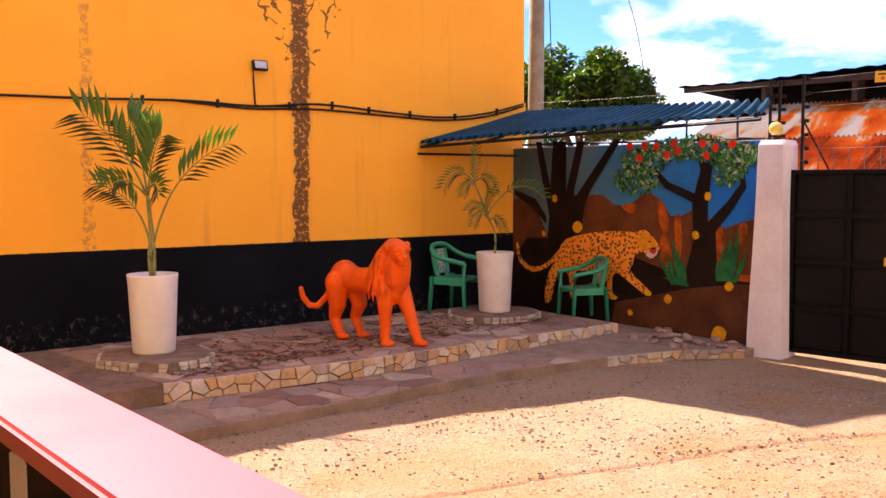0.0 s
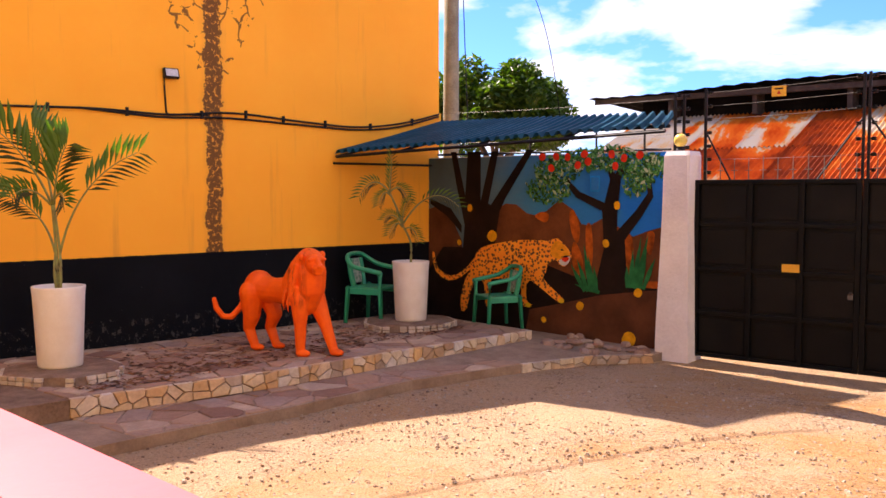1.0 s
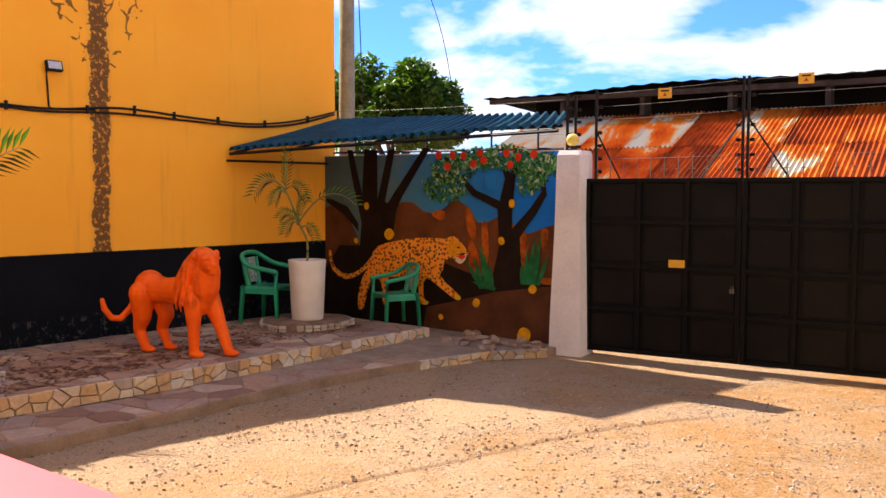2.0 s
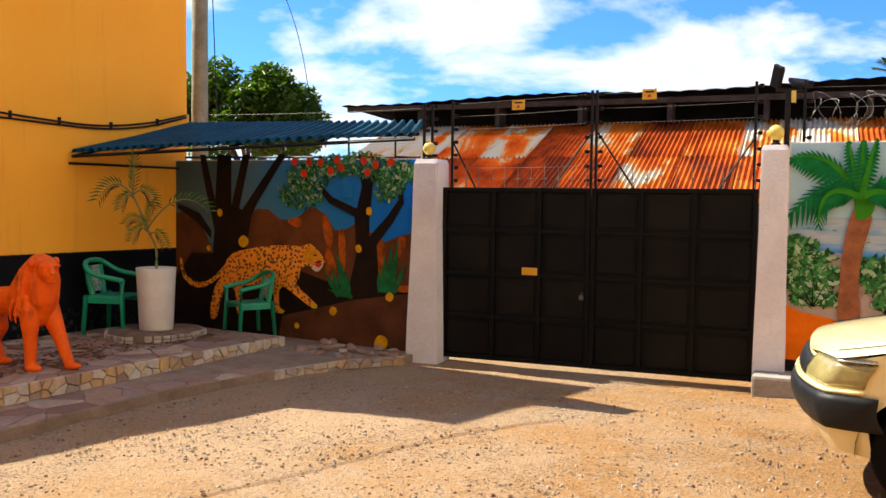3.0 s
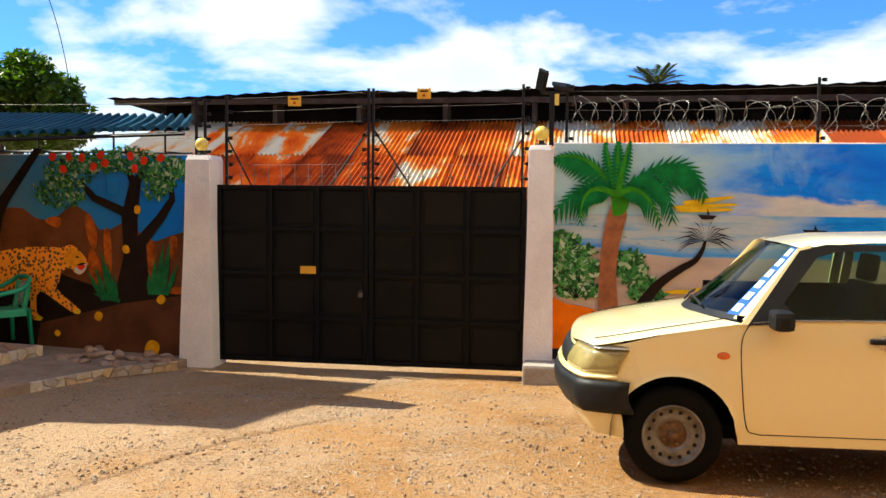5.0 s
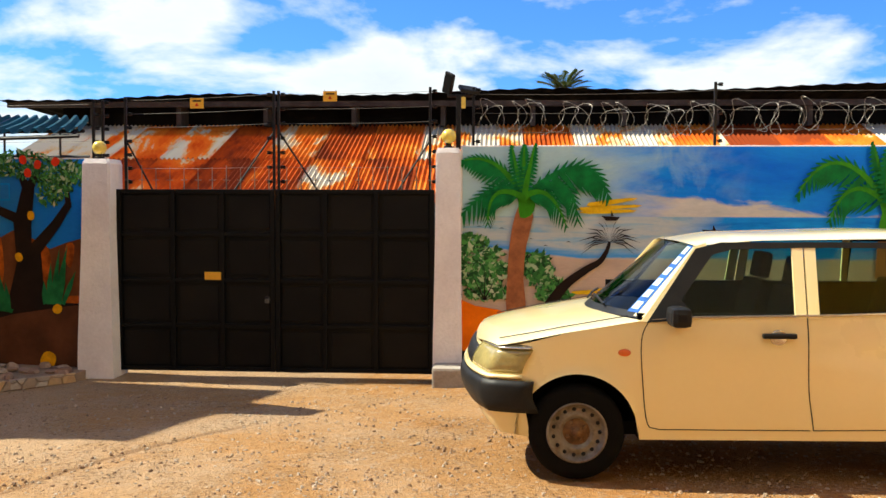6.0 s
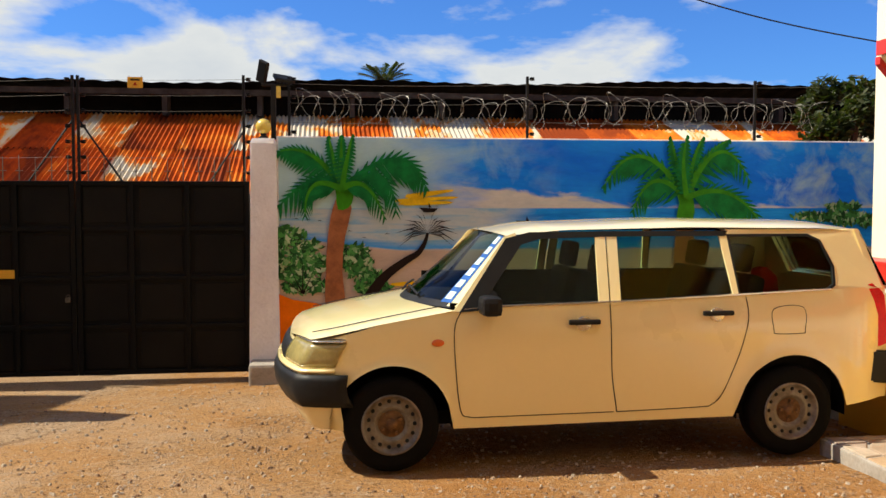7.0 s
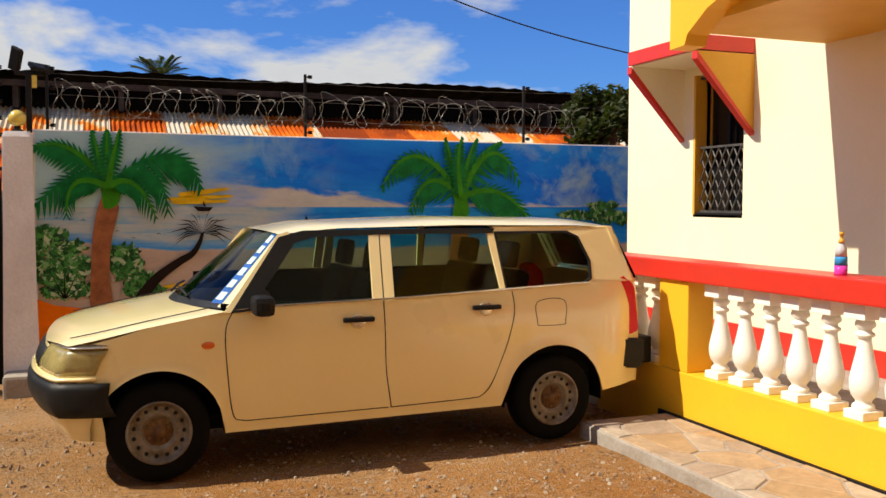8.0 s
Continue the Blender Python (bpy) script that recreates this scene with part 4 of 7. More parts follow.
# ---- canopy of blue sheet over the terrace ----
def canopy():
    c = thing("canopy", Matrix.Identity(4), "lean-to canopy of blue corrugated sheet on black steel", "canopy", kind="structure")
    nl, nr = Vector((-7.47, 8.02, 2.17)), Vector((-3.06, 7.97, 2.30))   # near edge
    fl, fr = Vector((-7.17, 9.78, 2.63)), Vector((-3.10, 8.25, 2.43))   # far edge, running in to a narrow tip
    sheets, ribs = 5, 7
    for s in range(sheets):
        b = bmesh.new()
        rows = []
        nseg = ribs * 4
        for k in range(nseg + 1):
            t = (s + k / nseg * 1.02) / sheets
            t = min(t, 1.0)
            ph = (k % 4)
            h = (0.0, 0.0, 0.046, 0.046)[ph]
            rows.append([nl.lerp(nr, t) + Vector((0, 0, h + 0.003 * (s % 2))), nl.lerp(nr, t).lerp(fl.lerp(fr, t), 0.5) + Vector((0, 0, h - 0.012)), fl.lerp(fr, t) + Vector((0, 0, h))])
        vs = [[b.verts.new(p) for p in r] for r in rows]
        for a, d in zip(vs, vs[1:]):
            for j in range(2):
                b.faces.new((a[j], a[j + 1], d[j + 1], d[j]))
        bmesh.ops.solidify(b, geom=list(b.faces), thickness=0.004)
        part("sheet", b, M_BLUE, c)
    def bar(p, q, r=0.018):
        b = bmesh.new(); tube(b, p, q, r, r, 4); part("steel_bar", b, M_BLACKM, c)
    dn = Vector((0, 0, -0.035))
    bar(nl + dn + Vector((0.05, 0, 0)), nr + dn)
    bar(nl.lerp(fl, .5) + dn, nr.lerp(fr, .5) + dn + Vector((0, 0, -.01)))
    for t in (0.02, 0.25, 0.5, 0.75, 0.985):
        bar(nl.lerp(nr, t) + dn, fl.lerp(fr, t) + dn)
    low = Vector((0, 0, -0.115))
    bar(nl + low, nl.lerp(fl, 0.95) + Vector((0.03, 0, -0.55)), 0.014)
    for t in (0.45, 0.72, 0.9):
        p = fl.lerp(Vector((-3.72, 9.66, 2.56)), t)
        bar((p.x, 9.64, 2.16), (p.x, 9.64, p.z - 0.03), 0.014)
    bar((-7.1, 9.64, 2.20), (-3.74, 9.64, 2.18), 0.014)
    return c


canopy()

# ---- shed behind the gate ----
def shed():
    s = thing("shed", Matrix.Identity(4), "long shed, rusty corrugated lower roof, upper part coloured near-black as shade", "shed")
    eave_y, eave_z, top_y, top_z = 10.9, 1.70, 14.0, 2.90
    x = -6.2
    k = 0
    rng = random.Random(5)
    while x < 15.0:
        for (t0, t1) in ((0.0, 0.52), (0.5, 1.0)):
            b = bmesh.new()
            w = 0.74
            n = 22
            rows = []
            for i in range(n + 1):
                h = 0.018 * math.cos(i * math.pi)
                px = x + w * i / n
                rows.append([b.verts.new((px, eave_y + (top_y - eave_y) * t, eave_z + (top_z - eave_z) * t + h + (0.012 if t0 else 0.0) + 0.004 * (k % 2))) for t in (t0, t1)])
            for a, d in zip(rows, rows[1:]):
                b.faces.new((a[0], a[1], d[1], d[0]))
            part("roof_sheet", b, M_RUST, s)
        x += 0.72
        k += 1
    # upper roof, seen from below its eave, its shade put into a near-black colour
    b = bmesh.new()
    n = 150
    rows = []
    for i in range(n + 1):
        px = -7.0 + 23.5 * i / n
        z = 3.28 + 0.012 * (px + 7) + 0.028 * math.sin(px * 1.3) + 0.02 * (i % 2)
        rows.append([b.verts.new((px, 13.6, z)), b.verts.new((px + 0.6, 18.5, z - 0.35)), ])
    for a, d in zip(rows, rows[1:]):
        b.faces.new((a[0], a[1], d[1], d[0]))
    bmesh.ops.solidify(b, geom=list(b.faces), thickness=0.03)
    part("upper_roof", b, M_SHADED_ROOF, s)
    # near-black wall fills the gap where shade lies below the eave
    b = bmesh.new(); box(b, (-6.2, 14.05, 0.0), (16.0, 14.2, 3.22)); part("eave_shade_wall", b, M_SHADED_ROOF, s)
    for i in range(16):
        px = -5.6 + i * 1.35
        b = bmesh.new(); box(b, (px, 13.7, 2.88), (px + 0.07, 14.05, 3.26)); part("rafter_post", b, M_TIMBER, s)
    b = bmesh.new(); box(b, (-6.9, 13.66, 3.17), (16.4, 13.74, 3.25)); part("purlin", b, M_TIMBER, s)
    b = bmesh.new(); box(b, (-6.1, 11.1, -0.3), (15, 11.25, 1.68)); part("front_wall", b, M_SHADED_ROOF, s)
    return s


shed()

# ---- painted murals: flat coats of paint on the two yard walls ----
P_SKY = dusk_paint_material()
P_BROWN = flat_paint("mural_brown", (0.19, 0.06, 0.02), spread=0.45, coarse=3)
P_DARK = flat_paint("mural_dark_brown", (0.020, 0.010, 0.007), spread=0.4, coarse=4)
P_EARTH = flat_paint("mural_earth", (0.14, 0.048, 0.02), spread=0.45, coarse=2.5)
P_FLAME = flat_paint("mural_orange_rock", (0.62, 0.13, 0.012), spread=0.7, coarse=7)
P_GRASS = flat_paint("mural_grass", (0.02, 0.20, 0.06), spread=0.5, coarse=8)


def daub_material(name, stops):
    m, n, l, bsdf = nodes_of(name)
    l.new(ramp_node(n, l, n.new("ShaderNodeNewGeometry").outputs["Random Per Island"], stops), bsdf.inputs["Base Color"])
    bsdf.inputs["Roughness"].default_value = 0.7
    bsdf.inputs["Specular IOR Level"].default_value = 0.12
    return m


P_LEAF = daub_material("mural_foliage", [(0, (0.010, 0.035, 0.010)), (0.4, (0.03, 0.13, 0.03)), (0.75, (0.08, 0.28, 0.06)), (1, (0.46, 0.52, 0.34))])
P_REDF = flat_paint("mural_red_fruit", (0.85, 0.045, 0.012))
P_GOLD = flat_paint("mural_gold", (0.90, 0.42, 0.01), spread=0.35, coarse=12)
P_BLUE = flat_paint("mural_blue", (0.01, 0.36, 0.92), spread=0.35, coarse=1.6)
P_PALE = flat_paint("mural_pale", (0.76, 0.72, 0.66), spread=0.2, coarse=2)
P_SEASCAPE = seascape_material()
P_ORANGE = flat_paint("mural_orange_ground", (0.95, 0.19, 0.004), spread=0.2, coarse=3)
P_TRUNK = flat_paint("mural_palm_trunk", (0.42, 0.15, 0.06), spread=0.4, coarse=9)
P_FROND = flat_paint("mural_palm_frond", (0.006, 0.21, 0.045), spread=0.5, coarse=9)
P_LIME = flat_paint("mural_lime", (0.05, 0.30, 0.012), spread=0.4, coarse=8)
P_SUNY = flat_paint("mural_sun_yellow", (0.95, 0.58, 0.02), spread=0.3, coarse=8)
P_BLACKP = flat_paint("mural_black", (0.012, 0.012, 0.014))


def spotted():
    m, n, l, bsdf = nodes_of("mural_spotted_orange")
    o = coords(n)
    v = n.new("ShaderNodeTexVoronoi"); v.inputs["Scale"].default_value = 25; l.new(o, v.inputs["Vector"])
    a = noise_node(n, l, o, 6, 4)
    base = ramp_node(n, l, a, [(0.3, (0.92, 0.25, 0.008)), (0.7, (1.0, 0.36, 0.018))])
    dot = calc(n, l, "LESS_THAN", v.outputs["Distance"], calc(n, l, "ADD", 0.25, calc(n, l, "MULTIPLY", a, 0.30)))
    l.new(mixed(n, l, calc(n, l, "MULTIPLY", dot, 0.92), base, (0.05, 0.02, 0.01)), bsdf.inputs["Base Color"])
    bsdf.inputs["Roughness"].default_value = 0.6
    return m


P_SPOT = spotted()
FACE = {"wall_savanna": 9.60, "wall_beach": 9.70}


def coat(wall, name, poly, layer, mat, smooth=0, label=""):
    """One coat of paint of a given outline (x, z) on a wall; later layers lie over earlier ones."""
    pts = smooth_line([Vector(p) for p in poly], smooth, True) if smooth else [Vector(p) for p in poly]
    bm = bmesh.new()
    y = FACE[wall.name] - 0.0022 * layer - 0.002
    bm.faces.new([bm.verts.new((p.x, y, p.y)) for p in pts])
    bm.normal_update()
    bmesh.ops.triangulate(bm, faces=list(bm.faces))
    for f in bm.faces:
        f.normal_update()
    me = bpy.data.meshes.new(name); 
    for f in bm.faces:
        if f.normal.y > 0:
            f.normal_flip()
    bm.to_mesh(me); bm.free(); me.materials.append(mat)
    ob = new(name, me); ob.parent = wall
    if label:
        ob["label"] = label
    return ob


def dots(wall, name, spots, layer, mat):
    for x, z, r in spots:
        coat(wall, name, [(x + r * math.cos(a) * (1 + 0.12 * math.sin(2 * a + x * 9)), z + r * 1.1 * math.sin(a)) for a in np.linspace(0, math.tau, 15)[:-1]], layer, mat)


def daubs(wall, name, areas, count, size, layer, mat, rng):
    """Many small brush daubs within ellipses (x, z, rx, rz)."""
    bm = bmesh.new()
    y0 = FACE[wall.name] - 0.0022 * layer - 0.002
    total = sum(a[2] * a[3] for a in areas)
    for cx, cz, rx, rz in areas:
        for _ in range(int(count * rx * rz / total)):
            a, r = rng.uniform(0, math.tau), math.sqrt(rng.random()) * (1 + 0.15 * rng.random())
            x, z, t, s = cx + rx * r * math.cos(a), cz + rz * r * math.sin(a), rng.uniform(0, math.tau), size * rng.uniform(0.5, 1.3)
            y = y0 - rng.random() * 0.0015
            c, d = Vector((math.cos(t), math.sin(t))) * s, Vector((-math.sin(t), math.cos(t))) * s * 0.42
            p = Vector((x, z))
            bm.faces.new([bm.verts.new((q.x, y, q.y)) for q in (p - c, p - c * 0.2 + d, p + c, p - c * 0.2 - d)])
    ob = part(name, bm, mat, wall)
    ob["kind"] = "stuff"
    return ob


def frond(wall, base, ctrl, tip, long, layer, mat, rib=None, n=14, hang=0.75):
    """A painted palm frond: leaflets that hang from an arched rib."""
    b, c, t = Vector(base), Vector(ctrl), Vector(tip)
    bm = bmesh.new()
    y = FACE[wall.name] - 0.0022 * layer - 0.002
    def at(s):
        return b * (1 - s) ** 2 + c * 2 * s * (1 - s) + t * s * s
    def tri(pts):
        bm.faces.new([bm.verts.new((p.x, y, p.y)) for p in pts])
    for k in range(n):
        y -= 0.00012
        s = 0.10 + 0.9 * k / (n - 1)
        p, d = at(s), (at(min(1, s + .02)) - at(s - .02)).normalized()
        nrm = Vector((-d.y, d.x))
        for sd in (1, -1):
            y -= 0.00006
            w = nrm * sd
            leaf = (d * 0.55 + w * 0.7 + Vector((0, -hang))).normalized() if w.y < 0.2 else (d * 0.8 + w * 0.6 + Vector((0, -0.1))).normalized()
            ln = long * (1.0 if w.y < 0.2 else 0.42) * math.sin(math.pi * (0.18 + 0.72 * s))
            q = d * (0.62 * (t - b).length / n)
            mid, tip = p + leaf * ln * 0.6 + d * ln * 0.03, p + leaf * ln + d * ln * 0.12
            tri((p - q, p + q, mid + q * 0.8, tip, mid - q * 0.45))
    ob = part("frond", bm, mat, wall)
    bm = bmesh.new(); y -= 0.0012
    prev = None
    for k in range(14):
        s = k / 13
        p, d = at(s), (at(min(1, s + .02)) - at(max(0, s - .02))).normalized()
        w = Vector((-d.y, d.x)) * (0.028 * (1 - s) + 0.006)
        cur = [bm.verts.new(((p + w).x, y, (p + w).y)), bm.verts.new(((p - w).x, y, (p - w).y))]
        if prev:
            bm.faces.new((prev[0], cur[0], cur[1], prev[1]))
        prev = cur
    part("frond_rib", bm, rib or mat, wall)


def savanna():
    w, rng = mural_wall, random.Random(3)
    coat(w, "painted_sky", [(-7.235, 0.0), (-3.73, -0.2), (-3.73, 2.15), (-7.235, 2.15)], 0, P_SKY)
    coat(w, "painted_hill", [(-7.24, 1.46), (-7.05, 1.52), (-6.83, 1.36), (-6.65, 1.04), (-6.66, 0.11), (-7.26, -0.04)], 1, P_EARTH)
    coat(w, "painted_hill", [(-6.18, 0.77), (-6.12, 1.47), (-5.95, 1.55), (-5.79, 1.54), (-5.63, 1.43), (-5.51, 1.41), (-5.35, 1.46), (-5.16, 1.6), (-4.96, 1.48), (-4.85, 1.31), (-4.73, 1.3), (-4.58, 1.38), (-4.39, 1.3), (-4.28, 1.23), (-4.17, 1.18), (-3.99, 1.25), (-3.81, 1.3), (-3.8, 0.46), (-5.36, 0.11), (-6.18, 0.13)], 2, P_BROWN)
    for poly in ([(-5.51, 1.39), (-5.42, 1.45), (-5.31, 1.42), (-5.35, 1.32)], [(-5.02, 1.43), (-4.95, 1.47), (-4.87, 1.26), (-4.9, 1.08), (-4.98, 1.19)], [(-4.79, 1.28), (-4.72, 1.3), (-4.69, 0.96), (-4.73, 0.76), (-4.78, 0.96)], [(-4.96, 1.09), (-4.88, 1.02), (-4.82, 0.82), (-4.9, 0.68), (-4.98, 0.88)], [(-4.28, 1.21), (-4.19, 1.18), (-4.16, 0.94), (-4.24, 0.71), (-4.28, 0.84)], [(-4.39, 1.29), (-4.31, 1.23), (-4.34, 1.04), (-4.39, 1.1)], [(-3.99, 1.23), (-3.9, 1.22), (-3.94, 0.98), (-4.0, 1.05)], [(-4.01, 0.66), (-3.83, 0.67), (-3.83, 0.6), (-3.98, 0.58)]):
        coat(w, "painted_rock", poly, 3, P_FLAME, 3)
    coat(w, "painted_shade", [(-7.26, -0.07), (-7.25, 0.59), (-6.97, 0.96), (-6.65, 0.97), (-6.08, 0.78), (-5.35, 0.8), (-4.96, 0.68), (-4.58, 0.62), (-4.28, 0.6), (-3.81, 0.59), (-3.82, 0.39), (-4.88, 0.2), (-6.09, -0.08)], 4, P_DARK)
    coat(w, "painted_ground", [(-5.64, -0.09), (-5.58, 0.22), (-5.12, 0.33), (-4.58, 0.47), (-3.98, 0.56), (-3.81, 0.58), (-3.82, -0.28), (-4.73, -0.34), (-5.64, -0.4)], 6, P_EARTH)
    coat(w, "painted_ground", [(-7.26, -0.52), (-7.26, -0.01), (-6.66, 0.06), (-6.08, 0.12), (-5.58, 0.22), (-5.6, -0.4)], 5, P_DARK)
    coat(w, "painted_trunk", [(-6.72, -0.03), (-6.65, 0.76), (-6.6, 1.26), (-6.65, 1.47), (-6.73, 1.76), (-6.83, 2.23), (-6.74, 2.23), (-6.59, 1.65), (-6.55, 2.23), (-6.34, 2.22), (-6.34, 1.58), (-6.17, 2.22), (-6.06, 2.22), (-6.22, 1.55), (-6.18, 1.53), (-5.63, 2.23), (-5.53, 2.22), (-5.95, 1.62), (-6.04, 1.45), (-6.12, 0.99), (-6.05, 0.01)], 7, P_DARK)
    coat(w, "painted_branch", [(-7.18, 1.61), (-6.83, 1.48), (-6.65, 1.26), (-6.65, 1.15), (-6.75, 1.25), (-6.9, 1.38), (-7.18, 1.54)], 7.6, P_DARK)
    coat(w, "painted_trunk", [(-4.67, 0.51), (-4.54, 1.03), (-4.57, 1.47), (-4.92, 1.63), (-5.12, 1.85), (-5.07, 1.88), (-4.87, 1.7), (-4.54, 1.57), (-4.47, 1.84), (-4.51, 1.97), (-4.46, 2.0), (-4.4, 1.91), (-4.29, 2.09), (-4.24, 2.06), (-4.33, 1.84), (-4.37, 1.44), (-4.37, 1.24), (-4.14, 1.48), (-3.99, 1.68), (-4.01, 1.84), (-3.95, 1.85), (-3.92, 1.64), (-4.06, 1.41), (-4.27, 1.14), (-4.25, 0.84), (-4.18, 0.53)], 7, P_DARK)
    daubs(w, "painted_foliage", [(*p, 0.30, 0.16) for p in [(-5.2, 1.97), (-5.31, 1.73)]] + [(*p, 0.36, 0.13) for p in [(-4.92, 2.07), (-4.1, 2.0), (-4.51, 2.1)]] + [(*p, 0.14, 0.15) for p in [(-4.07, 1.87), (-4.17, 1.81), (-3.91, 1.97)]], 1500, 0.035, 8, P_LEAF, rng)
    dots(w, "painted_red_fruit", [(*p, 0.045) for p in [(-5.4, 2.13), (-5.2, 2.13), (-5.04, 2.12), (-4.9, 2.02), (-4.81, 2.15), (-4.76, 2.06), (-4.4, 2.0), (-4.29, 2.09), (-4.45, 2.14), (-4.09, 2.12), (-5.27, 1.99)]], 10, P_REDF)
    for k, p in enumerate([(-6.51, 1.49), (-6.15, 1.13), (-6.68, 1.03), (-4.37, 1.54), (-4.51, 1.09), (-4.09, 0.53), (-4.85, 0.32), (-5.36, 0.11), (-4.2, -0.03), (-6.78, -0.19)]):
        dots(w, "painted_gold_spot", [(*p, (0.045, 0.07, 0.035, 0.045, 0.045, 0.05, 0.05, 0.035, 0.09, 0.03)[k])], 11 + 0.2 * k, P_GOLD)
    for foot, tips in (([(-4.69, 0.48)], [(-4.99, 0.83), (-4.9, 0.89), (-4.81, 1.08), (-4.75, 0.94), (-4.67, 0.82), (-4.93, 0.58)]), ([(-4.13, 0.56)], [(-4.24, 0.84), (-4.16, 1.04), (-4.06, 1.19), (-3.97, 1.23), (-3.99, 1.05), (-3.88, 0.95)])):
        f = Vector(foot[0])
        for k, t in enumerate(tips):
            t = Vector(t); d = (t - f).normalized(); nrm = Vector((-d.y, d.x)) * 0.03
            f2 = f + Vector((0.04 * (k - 2.5), 0.02))
            coat(w, "painted_blade", [f2 - nrm * 0.7, f2.lerp(t, 0.5) - nrm, t, f2.lerp(t, 0.5) + nrm, f2 + nrm * 0.7], 8.6 + 0.2 * k, P_GRASS)
    q = [(-4.73, 1.89), (-4.6, 1.89), (-4.6, 1.7), (-4.73, 1.7)]
    coat(w, "painted_square", q, 9, P_BLUE)
    coat(w, "painted_square", [Vector(p) * 0.78 + (Vector(q[0]) + Vector(q[2])) * 0.11 for p in q], 10, P_SKY)
    coat(w, "painted_spotted_shape", [(-7.1, 0.88), (-7.04, 0.67), (-6.82, 0.58), (-6.61, 0.66), (-6.44, 0.82), (-6.33, 0.97), (-6.06, 1.04), (-5.76, 1.09), (-5.46, 1.1), (-5.3, 1.1), (-5.17, 1.13), (-5.06, 1.05), (-4.97, 0.94), (-4.99, 0.87), (-5.06, 0.79), (-5.14, 0.81), (-5.18, 0.86), (-5.3, 0.82), (-5.33, 0.7), (-5.37, 0.63), (-5.21, 0.49), (-5.07, 0.38), (-5.13, 0.34), (-5.23, 0.39), (-5.37, 0.48), (-5.57, 0.59), (-5.62, 0.46), (-5.6, 0.32), (-5.53, 0.28), (-5.64, 0.25), (-5.7, 0.34), (-5.73, 0.56), (-6.15, 0.57), (-6.16, 0.42), (-6.15, 0.23), (-6.25, 0.22), (-6.27, 0.49), (-6.37, 0.56), (-6.49, 0.39), (-6.55, 0.16), (-6.64, 0.12), (-6.65, 0.3), (-6.58, 0.54), (-6.49, 0.68), (-6.65, 0.57), (-6.87, 0.51), (-7.08, 0.63), (-7.14, 0.86)], 13.5, P_SPOT, 2, "large orange painted shape with dark spots")
    P_TAWNY = flat_paint("mural_tawny", (0.95, 0.36, 0.02), spread=0.3, coarse=14)
    coat(w, "painted_tawny_patch", [(-5.27, 0.98), (-5.20, 1.10), (-5.09, 1.06), (-5.0, 0.95), (-5.03, 0.90), (-5.14, 0.88), (-5.24, 0.90)], 14.2, P_TAWNY, 2)
    coat(w, "painted_pale_patch", [(-5.14, 0.86), (-5.05, 0.91), (-4.99, 0.92), (-5.0, 0.85), (-5.06, 0.80), (-5.12, 0.81)], 14.8, P_PALE, 2)
    coat(w, "painted_red_patch", [(-5.11, 0.88), (-5.04, 0.91), (-5.0, 0.89), (-5.05, 0.84)], 15.4, P_REDF, 2)
    coat(w, "painted_dark_mark", [(-5.12, 0.90), (-5.05, 0.925), (-4.985, 0.925), (-5.04, 0.90)], 16.0, P_BLACKP)
    coat(w, "painted_dark_mark", [(-5.13, 0.99), (-5.10, 1.005), (-5.07, 0.985), (-5.10, 0.98)], 16.0, P_BLACKP)
    for p in ((-5.10, 0.36), (-5.58, 0.27)):
        coat(w, "painted_pale_patch", [(p[0] - 0.05, p[1] - 0.015), (p[0] + 0.02, p[1] - 0.02), (p[0] + 0.03, p[1] + 0.02), (p[0] - 0.03, p[1] + 0.035)], 14.6, P_SUNY, 2)


